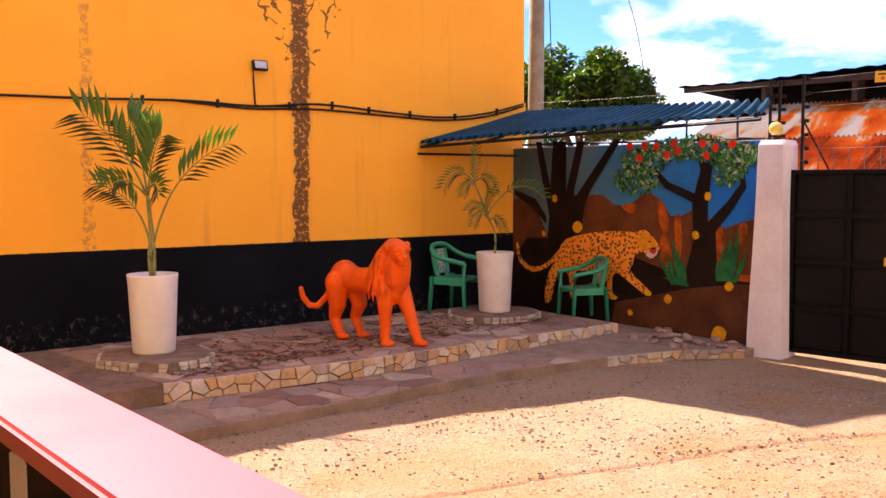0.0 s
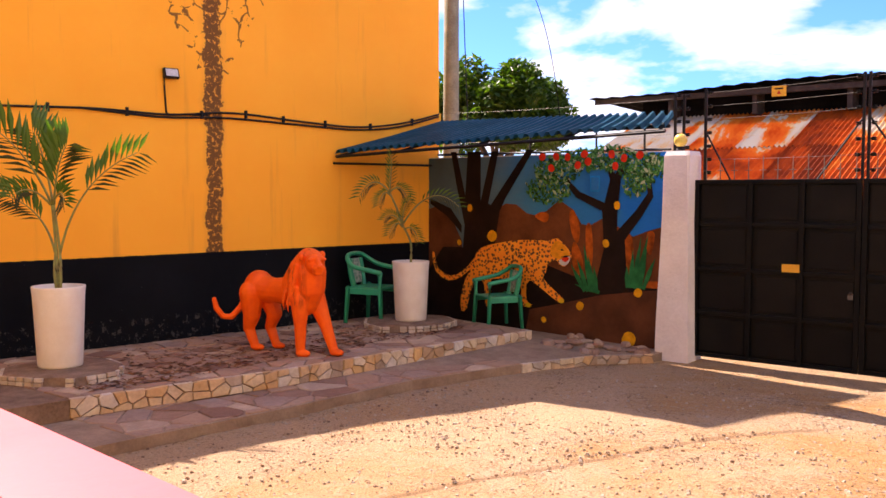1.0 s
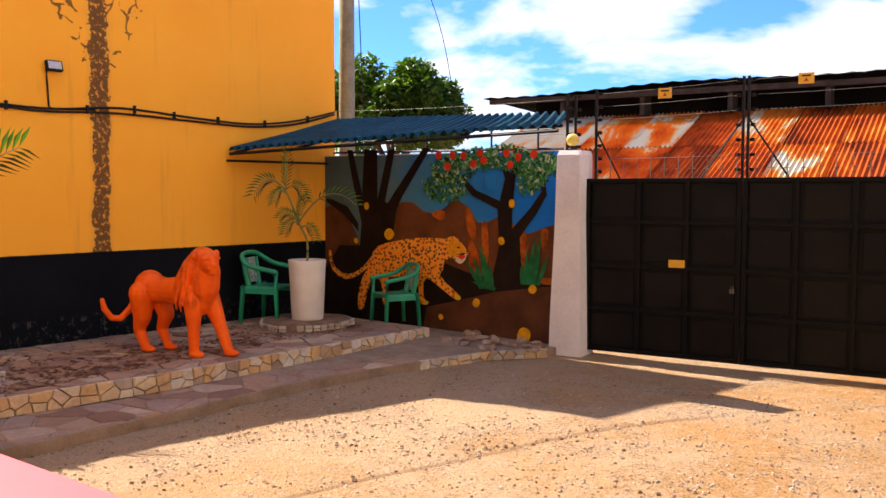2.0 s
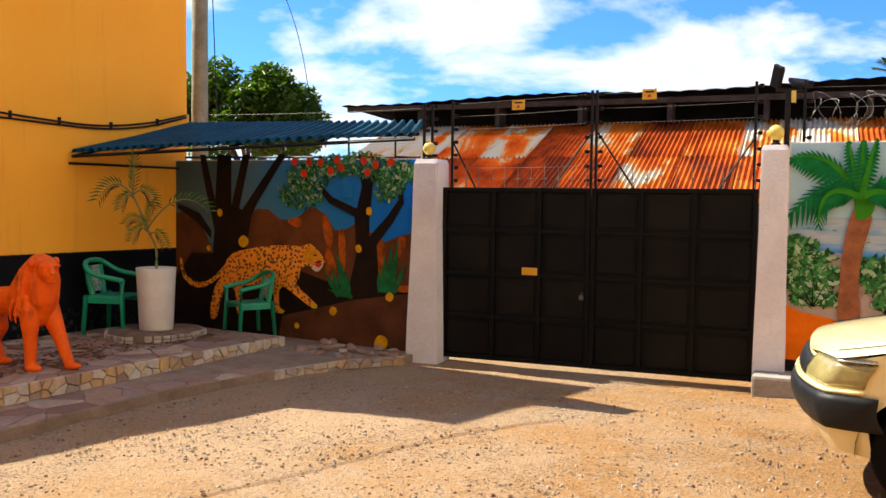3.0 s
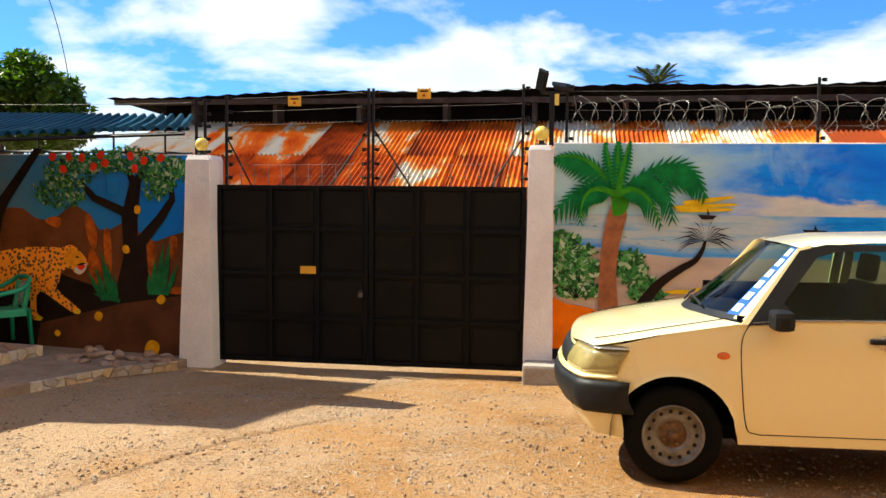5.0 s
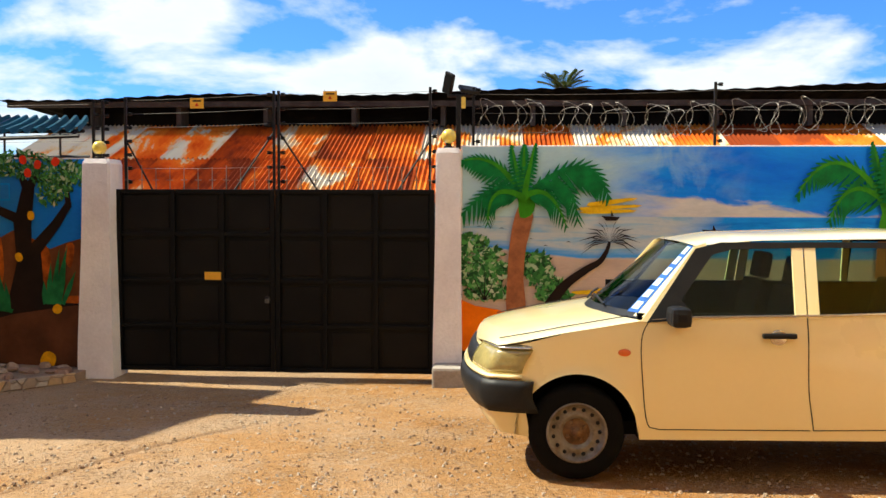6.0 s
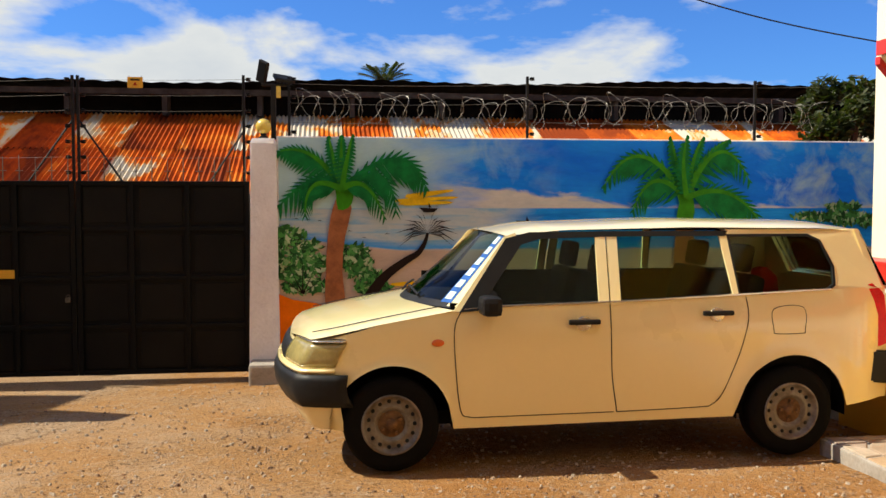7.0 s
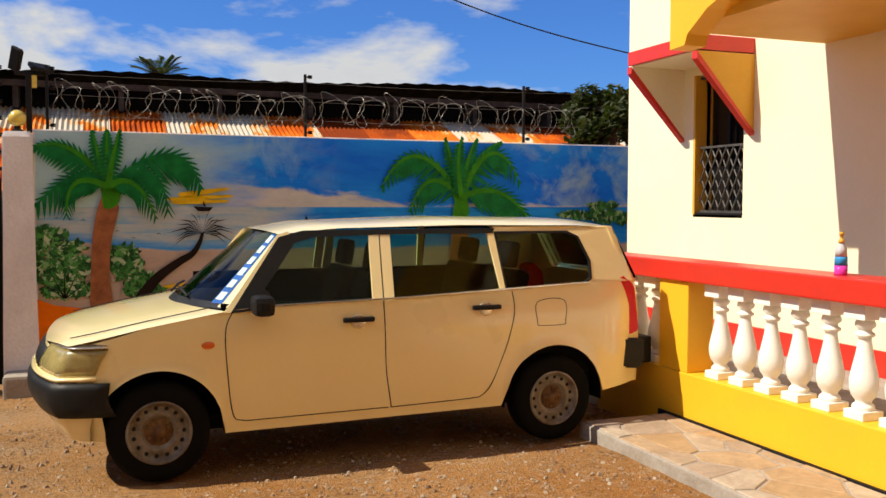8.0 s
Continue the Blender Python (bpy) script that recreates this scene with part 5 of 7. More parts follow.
def beach():
    w, rng = beach_wall, random.Random(8)
    coat(w, "painted_seascape", [(0.29, -0.02), (9.4, -0.02), (9.4, 2.285), (0.29, 2.285)], 0, P_SEASCAPE)
    coat(w, "painted_orange_ground", [(0.24, 0.68), (0.43, 0.6), (0.67, 0.56), (0.9, 0.49), (1.5, 0.17), (1.5, 0.09), (0.2, 0.12)], 8.5, P_ORANGE)
    coat(w, "painted_black_foot", [(0.2, 0.12), (1.5, 0.09), (3.99, 0.04), (3.99, -0.14), (0.2, -0.05)], 9, P_BLACKP)
    for k, poly in enumerate(([(1.62, 1.7), (2.04, 1.75), (2.1, 1.73), (1.68, 1.65)], [(1.53, 1.65), (2.1, 1.68), (2.11, 1.65), (1.57, 1.61)], [(1.55, 1.61), (2.04, 1.63), (2.08, 1.6), (1.62, 1.58)])):
        coat(w, "painted_sun_streak", poly, 8, P_SUNY, 2)
    for poly in ([(1.45, 0.76), (1.68, 0.78), (1.71, 0.74), (1.5, 0.73)], [(1.71, 0.79), (1.93, 0.81), (1.92, 0.77), (1.77, 0.76)]):
        coat(w, "painted_sand_light", poly, 8, P_SUNY, 2)
    daubs(w, "painted_bush", [(*p, 0.24, 0.07) for p in [(0.46, 1.16), (0.50, 1.02), (0.47, 0.88), (0.56, 0.74)]] + [(*p, 0.17, 0.07) for p in [(0.38, 1.28), (1.10, 0.98), (1.18, 0.86), (1.26, 0.72), (1.05, 1.10), (0.68, 0.98)]], 1150, 0.045, 9.5, P_LEAF, rng)
    daubs(w, "painted_far_trees", [(*p, 0.42, 0.05) for p in [(6.42, 1.46), (6.83, 1.41)]] + [(*p, 0.2, 0.03) for p in [(6.55, 1.57)]], 420, 0.05, 9.5, P_LEAF, rng)
    for a in np.linspace(0.2, 2.9, 7):
        f = Vector([(0.52, 0.66)][0]); t = f + Vector((math.cos(a), math.sin(a))) * 0.34
        coat(w, "painted_twig", [f, f + Vector((0.02, 0)), t], 10.5, P_DARK)
    coat(w, "painted_trunk", [(0.77, 0.42), (0.77, 0.9), (0.79, 1.25), (0.84, 1.54), (0.91, 1.7), (0.98, 1.7), (1.04, 1.55), (0.97, 1.25), (0.94, 0.89), (0.97, 0.42)], 11, P_TRUNK, 2)
    coat(w, "painted_crownshaft", [(0.9, 1.54), (0.88, 1.7), (0.86, 1.81), (0.94, 1.78), (1.04, 1.83), (1.06, 1.67), (1.01, 1.56)], 12, P_LIME, 2)
    base = [(0.94, 1.75)][0]
    fr = ([(0.65, 2.25), (0.31, 2.14)], [(0.68, 2.05), (0.25, 1.52)], [(1.44, 2.14), (1.5, 1.53)], [(1.62, 2.38), (1.82, 1.77)], [(0.85, 2.08), (0.81, 2.28)], [(0.93, 2.08), (0.94, 2.29)], [(0.99, 2.08), (1.05, 2.3)], [(1.2, 1.96), (1.38, 1.46)], [(0.56, 1.96), (0.56, 1.49)])
    for k, ((c, t), ln) in enumerate(zip(fr, (0.26, 0.34, 0.34, 0.36, 0.10, 0.10, 0.10, 0.26, 0.24))):
        frond(w, base, c, t, ln, 13 + 2.2 * k, P_FROND, P_LIME if ln < 0.3 else P_FROND)
    coat(w, "painted_trunk", [(4.56, 0.92), (4.59, 1.39), (4.62, 1.48), (4.75, 1.48), (4.79, 1.39), (4.81, 0.92)], 11, P_TRUNK)
    coat(w, "painted_crownshaft", [(4.59, 1.43), (4.62, 1.6), (4.58, 1.76), (4.67, 1.82), (4.76, 1.79), (4.79, 1.6), (4.78, 1.43)], 12, P_LIME, 2)
    base = [(4.69, 1.66)][0]
    fr = ([(4.15, 2.5), (3.77, 1.8)], [(4.29, 2.1), (4.09, 1.53)], [(4.58, 2.04), (4.51, 2.31)], [(4.74, 2.1), (4.87, 2.31)], [(4.84, 2.16), (5.16, 2.29)], [(5.06, 2.57), (5.41, 1.86)], [(5.2, 1.92), (5.58, 1.35)], [(4.61, 2.04), (4.68, 2.32)])
    for k, ((c, t), ln) in enumerate(zip(fr, (0.30, 0.36, 0.12, 0.12, 0.16, 0.32, 0.42, 0.12))):
        frond(w, base, c, t, ln, 13 + 2.2 * k, P_FROND, P_LIME)
    stem = smooth_line([Vector(p) for p in [(1.21, 0.6), (1.33, 0.77), (1.44, 0.88), (1.61, 1.0), (1.74, 1.08), (1.81, 1.19), (1.84, 1.29)]], 4)
    bm = bmesh.new()
    sides = []
    for i, p in enumerate(stem):
        d = (stem[min(i + 1, len(stem) - 1)] - stem[max(i - 1, 0)]).normalized()
        wd = Vector((-d.y, d.x)) * (0.05 * (1 - i / len(stem)) + 0.012)
        sides.append((bm.verts.new(((p + wd).x, 9.674, (p + wd).y)), bm.verts.new(((p - wd).x, 9.674, (p - wd).y))))
    for a, b in zip(sides, sides[1:]):
        bm.faces.new((a[0], b[0], b[1], a[1]))
    part("painted_leaning_trunk", bm, P_DARK, w)
    c = stem[-1]
    for k, a in enumerate(np.linspace(-0.5, 3.6, 21)):
        ln = 0.30 + 0.05 * math.sin(k * 2.3)
        t = c + Vector((math.cos(a) * ln, math.sin(a) * ln * 0.72 - 0.04 * abs(math.cos(a))))
        m = c.lerp(t, 0.55) + Vector((0, 0.04))
        coat(w, "painted_twig", [c, m + Vector((0, 0.010)), t, m - Vector((0, 0.004))], 12, P_DARK)
    for hull in ([(1.75, 1.56), (1.95, 1.55), (1.91, 1.51), (1.8, 1.51)], [(2.79, 1.42), (3.04, 1.41), (3.0, 1.36), (2.84, 1.36)]):
        coat(w, "painted_boat", hull, 12, P_DARK)
    for mast in ([(1.85, 1.56), (1.85, 1.62), (1.88, 1.56)], [(2.9, 1.41), (2.91, 1.47), (2.94, 1.41)]):
        coat(w, "painted_mast", mast, 12.5, P_DARK)
    for p in [(0.44, 1.44), (0.56, 1.43), (0.68, 1.42), (0.99, 1.31), (1.14, 1.24), (1.38, 1.28)]:
        coat(w, "painted_stroke", [p, (p[0] + 0.03, p[1] + 0.012), (p[0] + 0.06, p[1]), (p[0] + 0.03, p[1] + 0.004)], 8, P_DARK)


savanna()
beach()

# ---- parked estate car ----
def car_materials():
    # white car: warm bounce from the sandy yard is mixed into the paint
    paint = surface("bounce_tinted_white", (0.90, 0.76, 0.41), (0.88, 0.73, 0.37), 0.3, coarse=1.6, fine=30, grain=0.04, bump=0.0, coat=1.0)
    black = surface("black_trim_plastic", (0.010, 0.010, 0.011), (0.016, 0.016, 0.016), 0.5, spec=0.2, coarse=6, fine=60, bump=0.15, depth=0.002)
    tyre = surface("tyre_rubber", (0.004, 0.0038, 0.0035), (0.008, 0.007, 0.006), 0.9, spec=0.1, coarse=9, fine=60, bump=0.3)
    rim = surface("worn_steel_rim", (0.27, 0.25, 0.22), (0.13, 0.10, 0.07), 0.5, metal=0.35, coarse=12, fine=60, bump=0.1)
    hub = surface("rusty_hub", (0.24, 0.12, 0.04), (0.09, 0.045, 0.02), 0.7, coarse=22, fine=70, bump=0.3)
    lens = surface("yellowed_headlamp", (0.42, 0.34, 0.13), (0.30, 0.25, 0.10), 0.18, coarse=14, fine=40, bump=0.05, coat=0.6)
    red = surface("red_lamp", (0.80, 0.008, 0.008), (0.68, 0.006, 0.006), 0.25, coarse=8, fine=50, bump=0.0, coat=0.1, spec=0.2)
    amber = surface("amber_lamp", (0.85, 0.20, 0.03), (0.8, 0.16, 0.03), 0.2, coarse=8, fine=50, bump=0.0)
    seat = surface("dark_seat_cloth", (0.007, 0.0065, 0.0065), (0.004, 0.004, 0.004), 0.9, spec=0.1, coarse=8, fine=90, bump=0.3)
    chrome = surface("bright_trim", (0.75, 0.73, 0.68), (0.6, 0.56, 0.5), 0.25, metal=0.9, coarse=8, fine=60, bump=0.0)
    m, n, l, bsdf = nodes_of("car_window")
    tr, gl, fr, mx = n.new("ShaderNodeBsdfTransparent"), n.new("ShaderNodeBsdfGlossy"), n.new("ShaderNodeFresnel"), n.new("ShaderNodeMixShader")
    tr.inputs[0].default_value, gl.inputs[1].default_value, fr.inputs[0].default_value = (0.74, 0.84, 0.76, 1), 0.02, 1.22
    l.new(fr.outputs[0], mx.inputs[0]); l.new(tr.outputs[0], mx.inputs[1]); l.new(gl.outputs[0], mx.inputs[2])
    l.new(mx.outputs[0], n["Material Output"].inputs[0])
    blue = flat_paint("blue_sticker", (0.03, 0.13, 0.45)); white = flat_paint("pale_sticker", (0.62, 0.78, 0.74))
    return paint, black, tyre, rim, hub, lens, red, amber, seat, chrome, m, blue, white


def lerp_at(x, table):
    return float(np.interp(x, [a for a, _ in table], [b for _, b in table]))


def build_car():
    paint, black, tyre, rim, hub, lens, red, amber, seat, chrome, glass, blue, white = car_materials()
    car = thing("estate_car", pose(0.45, 6.345, 0.0, 0, 0, 0.6), "white compact estate car tinted by ground bounce, black bumper, steel wheels, parked", "car")
    AF, AR, RF = 0.685, 3.235, 0.36
    def width(z):
        return lerp_at(z, [(0.2, 0.80), (0.4, 0.835), (0.62, 0.845), (0.80, 0.842), (0.95, 0.832), (1.1, 0.80)])
    def nose(z):
        return lerp_at(z, [(0.24, 0.14), (0.34, 0.07), (0.5, 0.0), (0.62, 0.015), (0.70, 0.04), (0.80, 0.10)])
    def tail(z):
        return lerp_at(z, [(0.3, 4.04), (0.45, 4.12), (0.7, 4.12), (1.0, 4.06), (1.06, 4.02)])
    def taper(x):
        return 1 - 0.17 * max(0.0, (0.5 - x) / 0.5) ** 2 - 0.15 * max(0.0, (x - 3.55) / 0.4) ** 2
    def skin(s, z, out=0.0):
        """A point of the near-side body shell: s 0..1 over the nose, then metres along the side."""
        if s < 1:
            x = nose(z) + 0.13 * s ** 3
            y = width(z) * taper(x) * s
            return Vector((x - out * (1 - 0.6 * s), -(y + out * s * 0.7), z))
        x = nose(z) + 0.13 + (s - 1)
        return Vector((x, -(width(z) * taper(x) + out), z))
    def belt(x):
        return lerp_at(x, [(0.05, 0.775), (0.23, 0.805), (0.6, 0.885), (1.05, 0.962), (1.3, 0.985), (2.2, 1.005), (3.4, 1.055), (4.2, 1.075)])
    def under(x):
        z = lerp_at(x, [(0.0, 0.30), (0.1, 0.26), (0.3, 0.25), (1.05, 0.245), (2.9, 0.262), (3.6, 0.31), (4.2, 0.37)])
        for c, r in ((AF, RF), (AR, RF + 0.005)):
            d = abs(x - c)
            if d < r:
                z = max(z, 0.285 + math.sqrt(r * r - d * d))
        return z
    # sides, nose and tail as one shell
    bm = bmesh.new()
    for side in (1, -1):
        cols = []
        ss = [i / 14 for i in range(15)]
        xs = sorted(set([round(0.02 + 0.035 * i, 4) for i in range(115)] + [c + s * (r - 0.0005) - 0.15 for c, r in ((AF, RF), (AR, RF + .005)) for s in (1, -1)] + [c + s * (r + 0.0015) - 0.15 for c, r in ((AF, RF), (AR, RF + .005)) for s in (1, -1)]))
        for s in ss + [1 + x for x in xs]:
            p = skin(s, 0.5)
            x = p.x
            top, low = (belt(x) if s >= 1 else 0.765 + 0.01 * s), under(x)
            if x > 3.93:
                continue
            col = []
            for k in range(9):
                z = low + (top - low) * k / 8
                q = skin(s, z)
                if s >= 1:
                    q = Vector((x + (nose(z) * max(0, 1 - (s - 1) / 0.5)), -(width(z) * taper(x)), z))
                lip = 0.012 if k == 0 and s > 1 and low > 0.3 and low > under(0.3) + 0.02 else 0.0
                # crease under the windows and a soft hollow in the doors
                q.y -= lip + 0.006 * math.exp(-((z - 0.86) / 0.05) ** 2) - 0.008 * math.exp(-((z - 0.55) / 0.14) ** 2) * (1 if 1.2 < x < 3.0 else 0)
                q.y *= side
                col.append(bm.verts.new(q))
            cols.append(col)
        for a, b in zip(cols, cols[1:]):
            for k in range(8):
                bm.faces.new((a[k], a[k + 1], b[k + 1], b[k]))
        # tail corner and back panel
        last = cols[-1]
        back = []
        for f in (0.97, 0.9, 0.75, 0.5, 0.25, 0.0):
            col = []
            for v in last:
                z = v.co.z
                col.append(bm.verts.new((3.93 + (tail(z) - 3.93) * (1 - max(0, f - 0.5) / 0.5) ** 0.6, v.co.y * f, z)))
            back.append(col)
        for a, b in zip([last] + back, back):
            for k in range(8):
                bm.faces.new((a[k], a[k + 1], b[k + 1], b[k]))
    bmesh.ops.remove_doubles(bm, verts=bm.verts, dist=0.001)
    part("body", bm, paint, car, smooth=True)
    # bonnet
    bm = bmesh.new()
    rows = []
    for i in range(19):
        t = i / 18
        row = []
        for j in range(21):
            f = j / 10 - 1
            af = abs(f)
            x0, x1 = 0.075 + 0.135 * af ** 3, 0.83 + 0.24 * af ** 2
            x = x0 + (x1 - x0) * t
            ze = belt(x) if x > 0.2 else 0.77 + (x - 0.075) * 0.25
            zc = lerp_at(x, [(0.07, 0.765), (0.13, 0.815), (0.25, 0.865), (0.55, 0.925), (0.83, 0.966), (1.1, 1.0)])
            z = ze + (zc - ze) * (1 - af ** 2.6)
            y = f * width(0.8) * taper(x) * 0.998
            row.append(bm.verts.new((x, y, z + 0.002)))
        rows.append(row)
    for a, b in zip(rows, rows[1:]):
        for k in range(20):
            bm.faces.new((a[k], a[k + 1], b[k + 1], b[k]))
    part("bonnet", bm, paint, car, smooth=True)
    for sd in (1, -1):
        b = bmesh.new(); sweep(b, [(x, sd * -(width(0.8) * taper(x) * 0.86 - 0.02 * x), lerp_at(x, [(0.2, 0.825), (0.6, 0.905), (1.0, 0.975)]) + 0.004) for x in np.linspace(0.22, 1.0, 14)], 0.0035, 5); part("bonnet_seam", b, black, car)
    # windscreen: glass, cowl and frame
    def screen(t, f):
        base = Vector((0.83 + 0.24 * f * f, f * 0.74, 0.972 + 0.003 * f * f))
        top = Vector((1.38 + 0.06 * f * f, f * 0.585, 1.435 - 0.03 * f * f))
        return base.lerp(top, t)
    def strip(t0, t1, f0, f1, out, n=10, rows=2):
        bm = bmesh.new()
        g = [[bm.verts.new(screen(t0 + (t1 - t0) * i / rows, f0 + (f1 - f0) * j / n) + Vector((-out * 0.6, 0, out))) for j in range(n + 1)] for i in range(rows + 1)]
        for a, b in zip(g, g[1:]):
            for k in range(n):
                bm.faces.new((a[k], a[k + 1], b[k + 1], b[k]))
        return bm
    ob = part("windscreen", strip(0.05, 0.97, -0.96, 0.96, 0.0, 16, 6), glass, car, smooth=True); ob.visible_shadow = False
    part("cowl", strip(-0.02, 0.06, -1, 1, 0.004, 16), black, car, smooth=True)
    for f in (-1, 1):
        part("a_pillar", strip(0.0, 1.0, f * 0.93, f * 1.06, 0.004, 3, 6), paint, car, smooth=True)
    part("screen_band", strip(0.04, 0.97, -0.955, -0.83, 0.006, 2, 6), blue, car)
    for t in (0.08, 0.24, 0.40, 0.55, 0.70, 0.84):
        part("sticker", strip(t, t + 0.10, -0.93, -0.85, 0.009, 2), white, car)
    for y0 in (-0.5, 0.1):
        b = bmesh.new(); sweep(b, [screen(0.05, y0) + Vector((-.02, 0, .02)), screen(0.10, y0 + 0.22) + Vector((-.02, 0, .02)), screen(0.12, y0 + 0.5) + Vector((-.02, 0, .02))], 0.008, 5); part("wiper", b, black, car)
    # roof
    bm = bmesh.new()
    rows = []
    for i in range(25):
        t = i / 24
        row = []
        for j in range(17):
            f = j / 8 - 1
            x = 1.355 + 0.06 * f * f + (3.83 - 1.355 - 0.06 * f * f - 0.05 * f * f) * t
            edge = lerp_at(t, [(0, 1.405), (0.15, 1.44), (0.5, 1.455), (0.9, 1.445), (1, 1.42)])
            crown = lerp_at(t, [(0, 1.425), (0.12, 1.475), (0.5, 1.505), (0.9, 1.49), (1, 1.455)])
            z = edge + (crown - edge) * (1 - abs(f) ** 3.2)
            row.append(bm.verts.new((x, f * lerp_at(t, [(0, 0.62), (0.2, 0.665), (0.8, 0.67), (1, 0.64)]), z)))
        rows.append(row)
    for a, b in zip(rows, rows[1:]):
        for k in range(16):
            bm.faces.new((a[k], a[k + 1], b[k + 1], b[k]))
    part("roof", bm, paint, car, smooth=True)
    # upper sides
    def ys(z):
        return 0.825 - (z - 1.0) * 0.375
    def upper(name, poly, mat, out=0.0, thick=0.018, label="", side=-1, shadow=True):
        bm = bmesh.new()
        n = len(poly)
        o = [bm.verts.new((x, side * (ys(z) + out - 0.03 * max(0, (x - 3.3) / 0.5) ** 2), z)) for x, z in poly]
        i = [bm.verts.new((x, side * (ys(z) + out - thick - 0.06 * max(0, (x - 3.3) / 0.6) ** 2), z)) for x, z in poly]
        bm.faces.new(o); bm.faces.new(i[::-1])
        for k in range(n):
            bm.faces.new((o[k], o[(k + 1) % n], i[(k + 1) % n], i[k]))
        ob = part(name, bm, mat, car, label)
        ob.visible_shadow = shadow
        return ob
    for sd in (-1, 1):
        upper("front_window", [(1.17, 0.968), (1.48, 1.36), (1.60, 1.393), (2.0, 1.402), (1.965, 0.99)], glass, -0.012, 0.004, side=sd, shadow=False)
        upper("rear_window", [(2.09, 0.995), (2.11, 1.402), (2.80, 1.402), (2.84, 1.025)], glass, -0.012, 0.004, side=sd, shadow=False)
        upper("quarter_window", [(2.885, 1.035), (2.87, 1.395), (3.40, 1.393), (3.48, 1.36), (3.545, 1.2), (3.53, 1.09), (3.47, 1.055)], glass, -0.010, 0.004, side=sd, shadow=False)
        upper("pillar_panel", [(1.05, 0.955), (1.17, 0.968), (1.48, 1.36), (1.47, 1.425), (1.40, 1.40)], paint, 0.0, side=sd)
        upper("mirror_base", [(1.13, 0.958), (1.33, 0.975), (1.33, 1.06), (1.28, 1.10)], black, 0.003, side=sd)
        upper("front_frame", [(1.09, 0.955), (1.21, 0.968), (1.50, 1.352), (1.62, 1.386), (2.0, 1.396), (2.0, 1.43), (1.56, 1.428), (1.405, 1.39)], black, 0.004, side=sd)
        for xa, xb in ((1.96, 2.025), (2.035, 2.10)):
            upper("b_pillar", [(xa, 0.985), (xa + 0.018, 1.402), (xb + 0.018, 1.402), (xb, 0.985)], paint, 0.002, side=sd)
        upper("rain_visor", [(2.0, 1.398), (2.84, 1.398), (2.86, 1.432), (2.0, 1.432)], black, 0.006, side=sd)
        upper("c_pillar", [(2.84, 1.02), (2.80, 1.402), (2.85, 1.402), (2.888, 1.02)], paint, 0.002, side=sd)
        upper("quarter_frame", [(2.87, 1.393), (2.885, 1.03), (2.875, 1.03), (2.85, 1.41), (3.41, 1.41), (3.495, 1.37), (3.56, 1.2), (3.545, 1.08), (3.47, 1.04), (2.885, 1.03), (2.89, 1.037), (3.47, 1.055), (3.53, 1.09), (3.545, 1.2), (3.48, 1.36), (3.40, 1.393)], black, 0.003, side=sd)
        upper("rear_panel", [(3.47, 1.04), (3.545, 1.08), (3.56, 1.2), (3.495, 1.37), (3.41, 1.41), (2.85, 1.408), (2.85, 1.44), (3.77, 1.44), (3.82, 1.36), (3.87, 1.15), (3.89, 1.06)], paint, 0.0, side=sd)
        b = bmesh.new()
        ring = [(3.885, 0.745, 1.05), (4.02, 0.585, 1.05), (3.82, 0.585, 1.43), (3.775, 0.655, 1.44)]
        o, i = ([b.verts.new((x - d, sd * y, z)) for x, y, z in ring] for d in (0.0, 0.03))
        b.faces.new(o); b.faces.new(i[::-1])
        for k in range(4):
            b.faces.new((o[k], o[(k + 1) % 4], i[(k + 1) % 4], i[k]))
        part("d_pillar", b, paint, car)
        b = bmesh.new(); sweep(b, [(x, sd * (width(belt(x)) * taper(x) + 0.006), belt(x) + 0.002) for x in np.linspace(1.12, 3.5, 40)], 0.007, 5); part("belt_moulding", b, chrome, car)
    b = bmesh.new()
    prism(b, [(3.82, 1.43), (4.03, 1.06), (4.01, 1.06), (3.79, 1.43)], -0.60, 0.60, "y"); ob = part("rear_screen", b, glass, car); ob.visible_shadow = False
    # seams of doors and fuel flap on the near side and mirrored
    def seam(points, name="door_seam", r=0.0035):
        b = bmesh.new()
        pts = smooth_line([Vector((x, z)) for x, z in points], 5)
        sweep(b, [(p.x, -(width(p.y) * taper(p.x) - 0.008 * math.exp(-((p.y - 0.55) / 0.14) ** 2) * (1 if 1.2 < p.x < 3.0 else 0) + 0.006 * math.exp(-((p.y - 0.86) / 0.05) ** 2)), p.y) for p in pts], r, 5)
        part(name, b, black, car)
    seam([(1.10, 0.955), (1.06, 0.85), (1.07, 0.6), (1.10, 0.36), (1.16, 0.315), (1.3, 0.312), (2.06, 0.318)])
    seam([(2.03, 0.99), (2.035, 0.8), (2.045, 0.55), (2.08, 0.318)])
    seam([(2.08, 0.318), (2.6, 0.33), (2.70, 0.345), (2.77, 0.42), (2.85, 0.60), (2.90, 0.75), (2.93, 0.90), (2.92, 1.02)])
    seam([(3.10, 0.80), (3.10, 0.94), (3.30, 0.95), (3.31, 0.81), (3.29, 0.785), (3.12, 0.785), (3.10, 0.80)], "fuel_flap_seam", 0.0025)
    for x, z in ((1.86, 0.885), (2.72, 0.925)):
        h = bmesh.new(); ball(h, (x, -0.842, z - 0.012), (0.05, 0.006, 0.045)); part("handle_recess", h, chrome, car, smooth=True)
        h = bmesh.new(); box(h, (x - 0.10, -0.878, z - 0.016), (x + 0.10, -0.845, z + 0.016), 0.012); part("door_handle", h, black, car)
    h = bmesh.new(); ball(h, (0.96, -0.846, 0.775), (0.038, 0.012, 0.022)); part("side_indicator", h, amber, car, smooth=True)
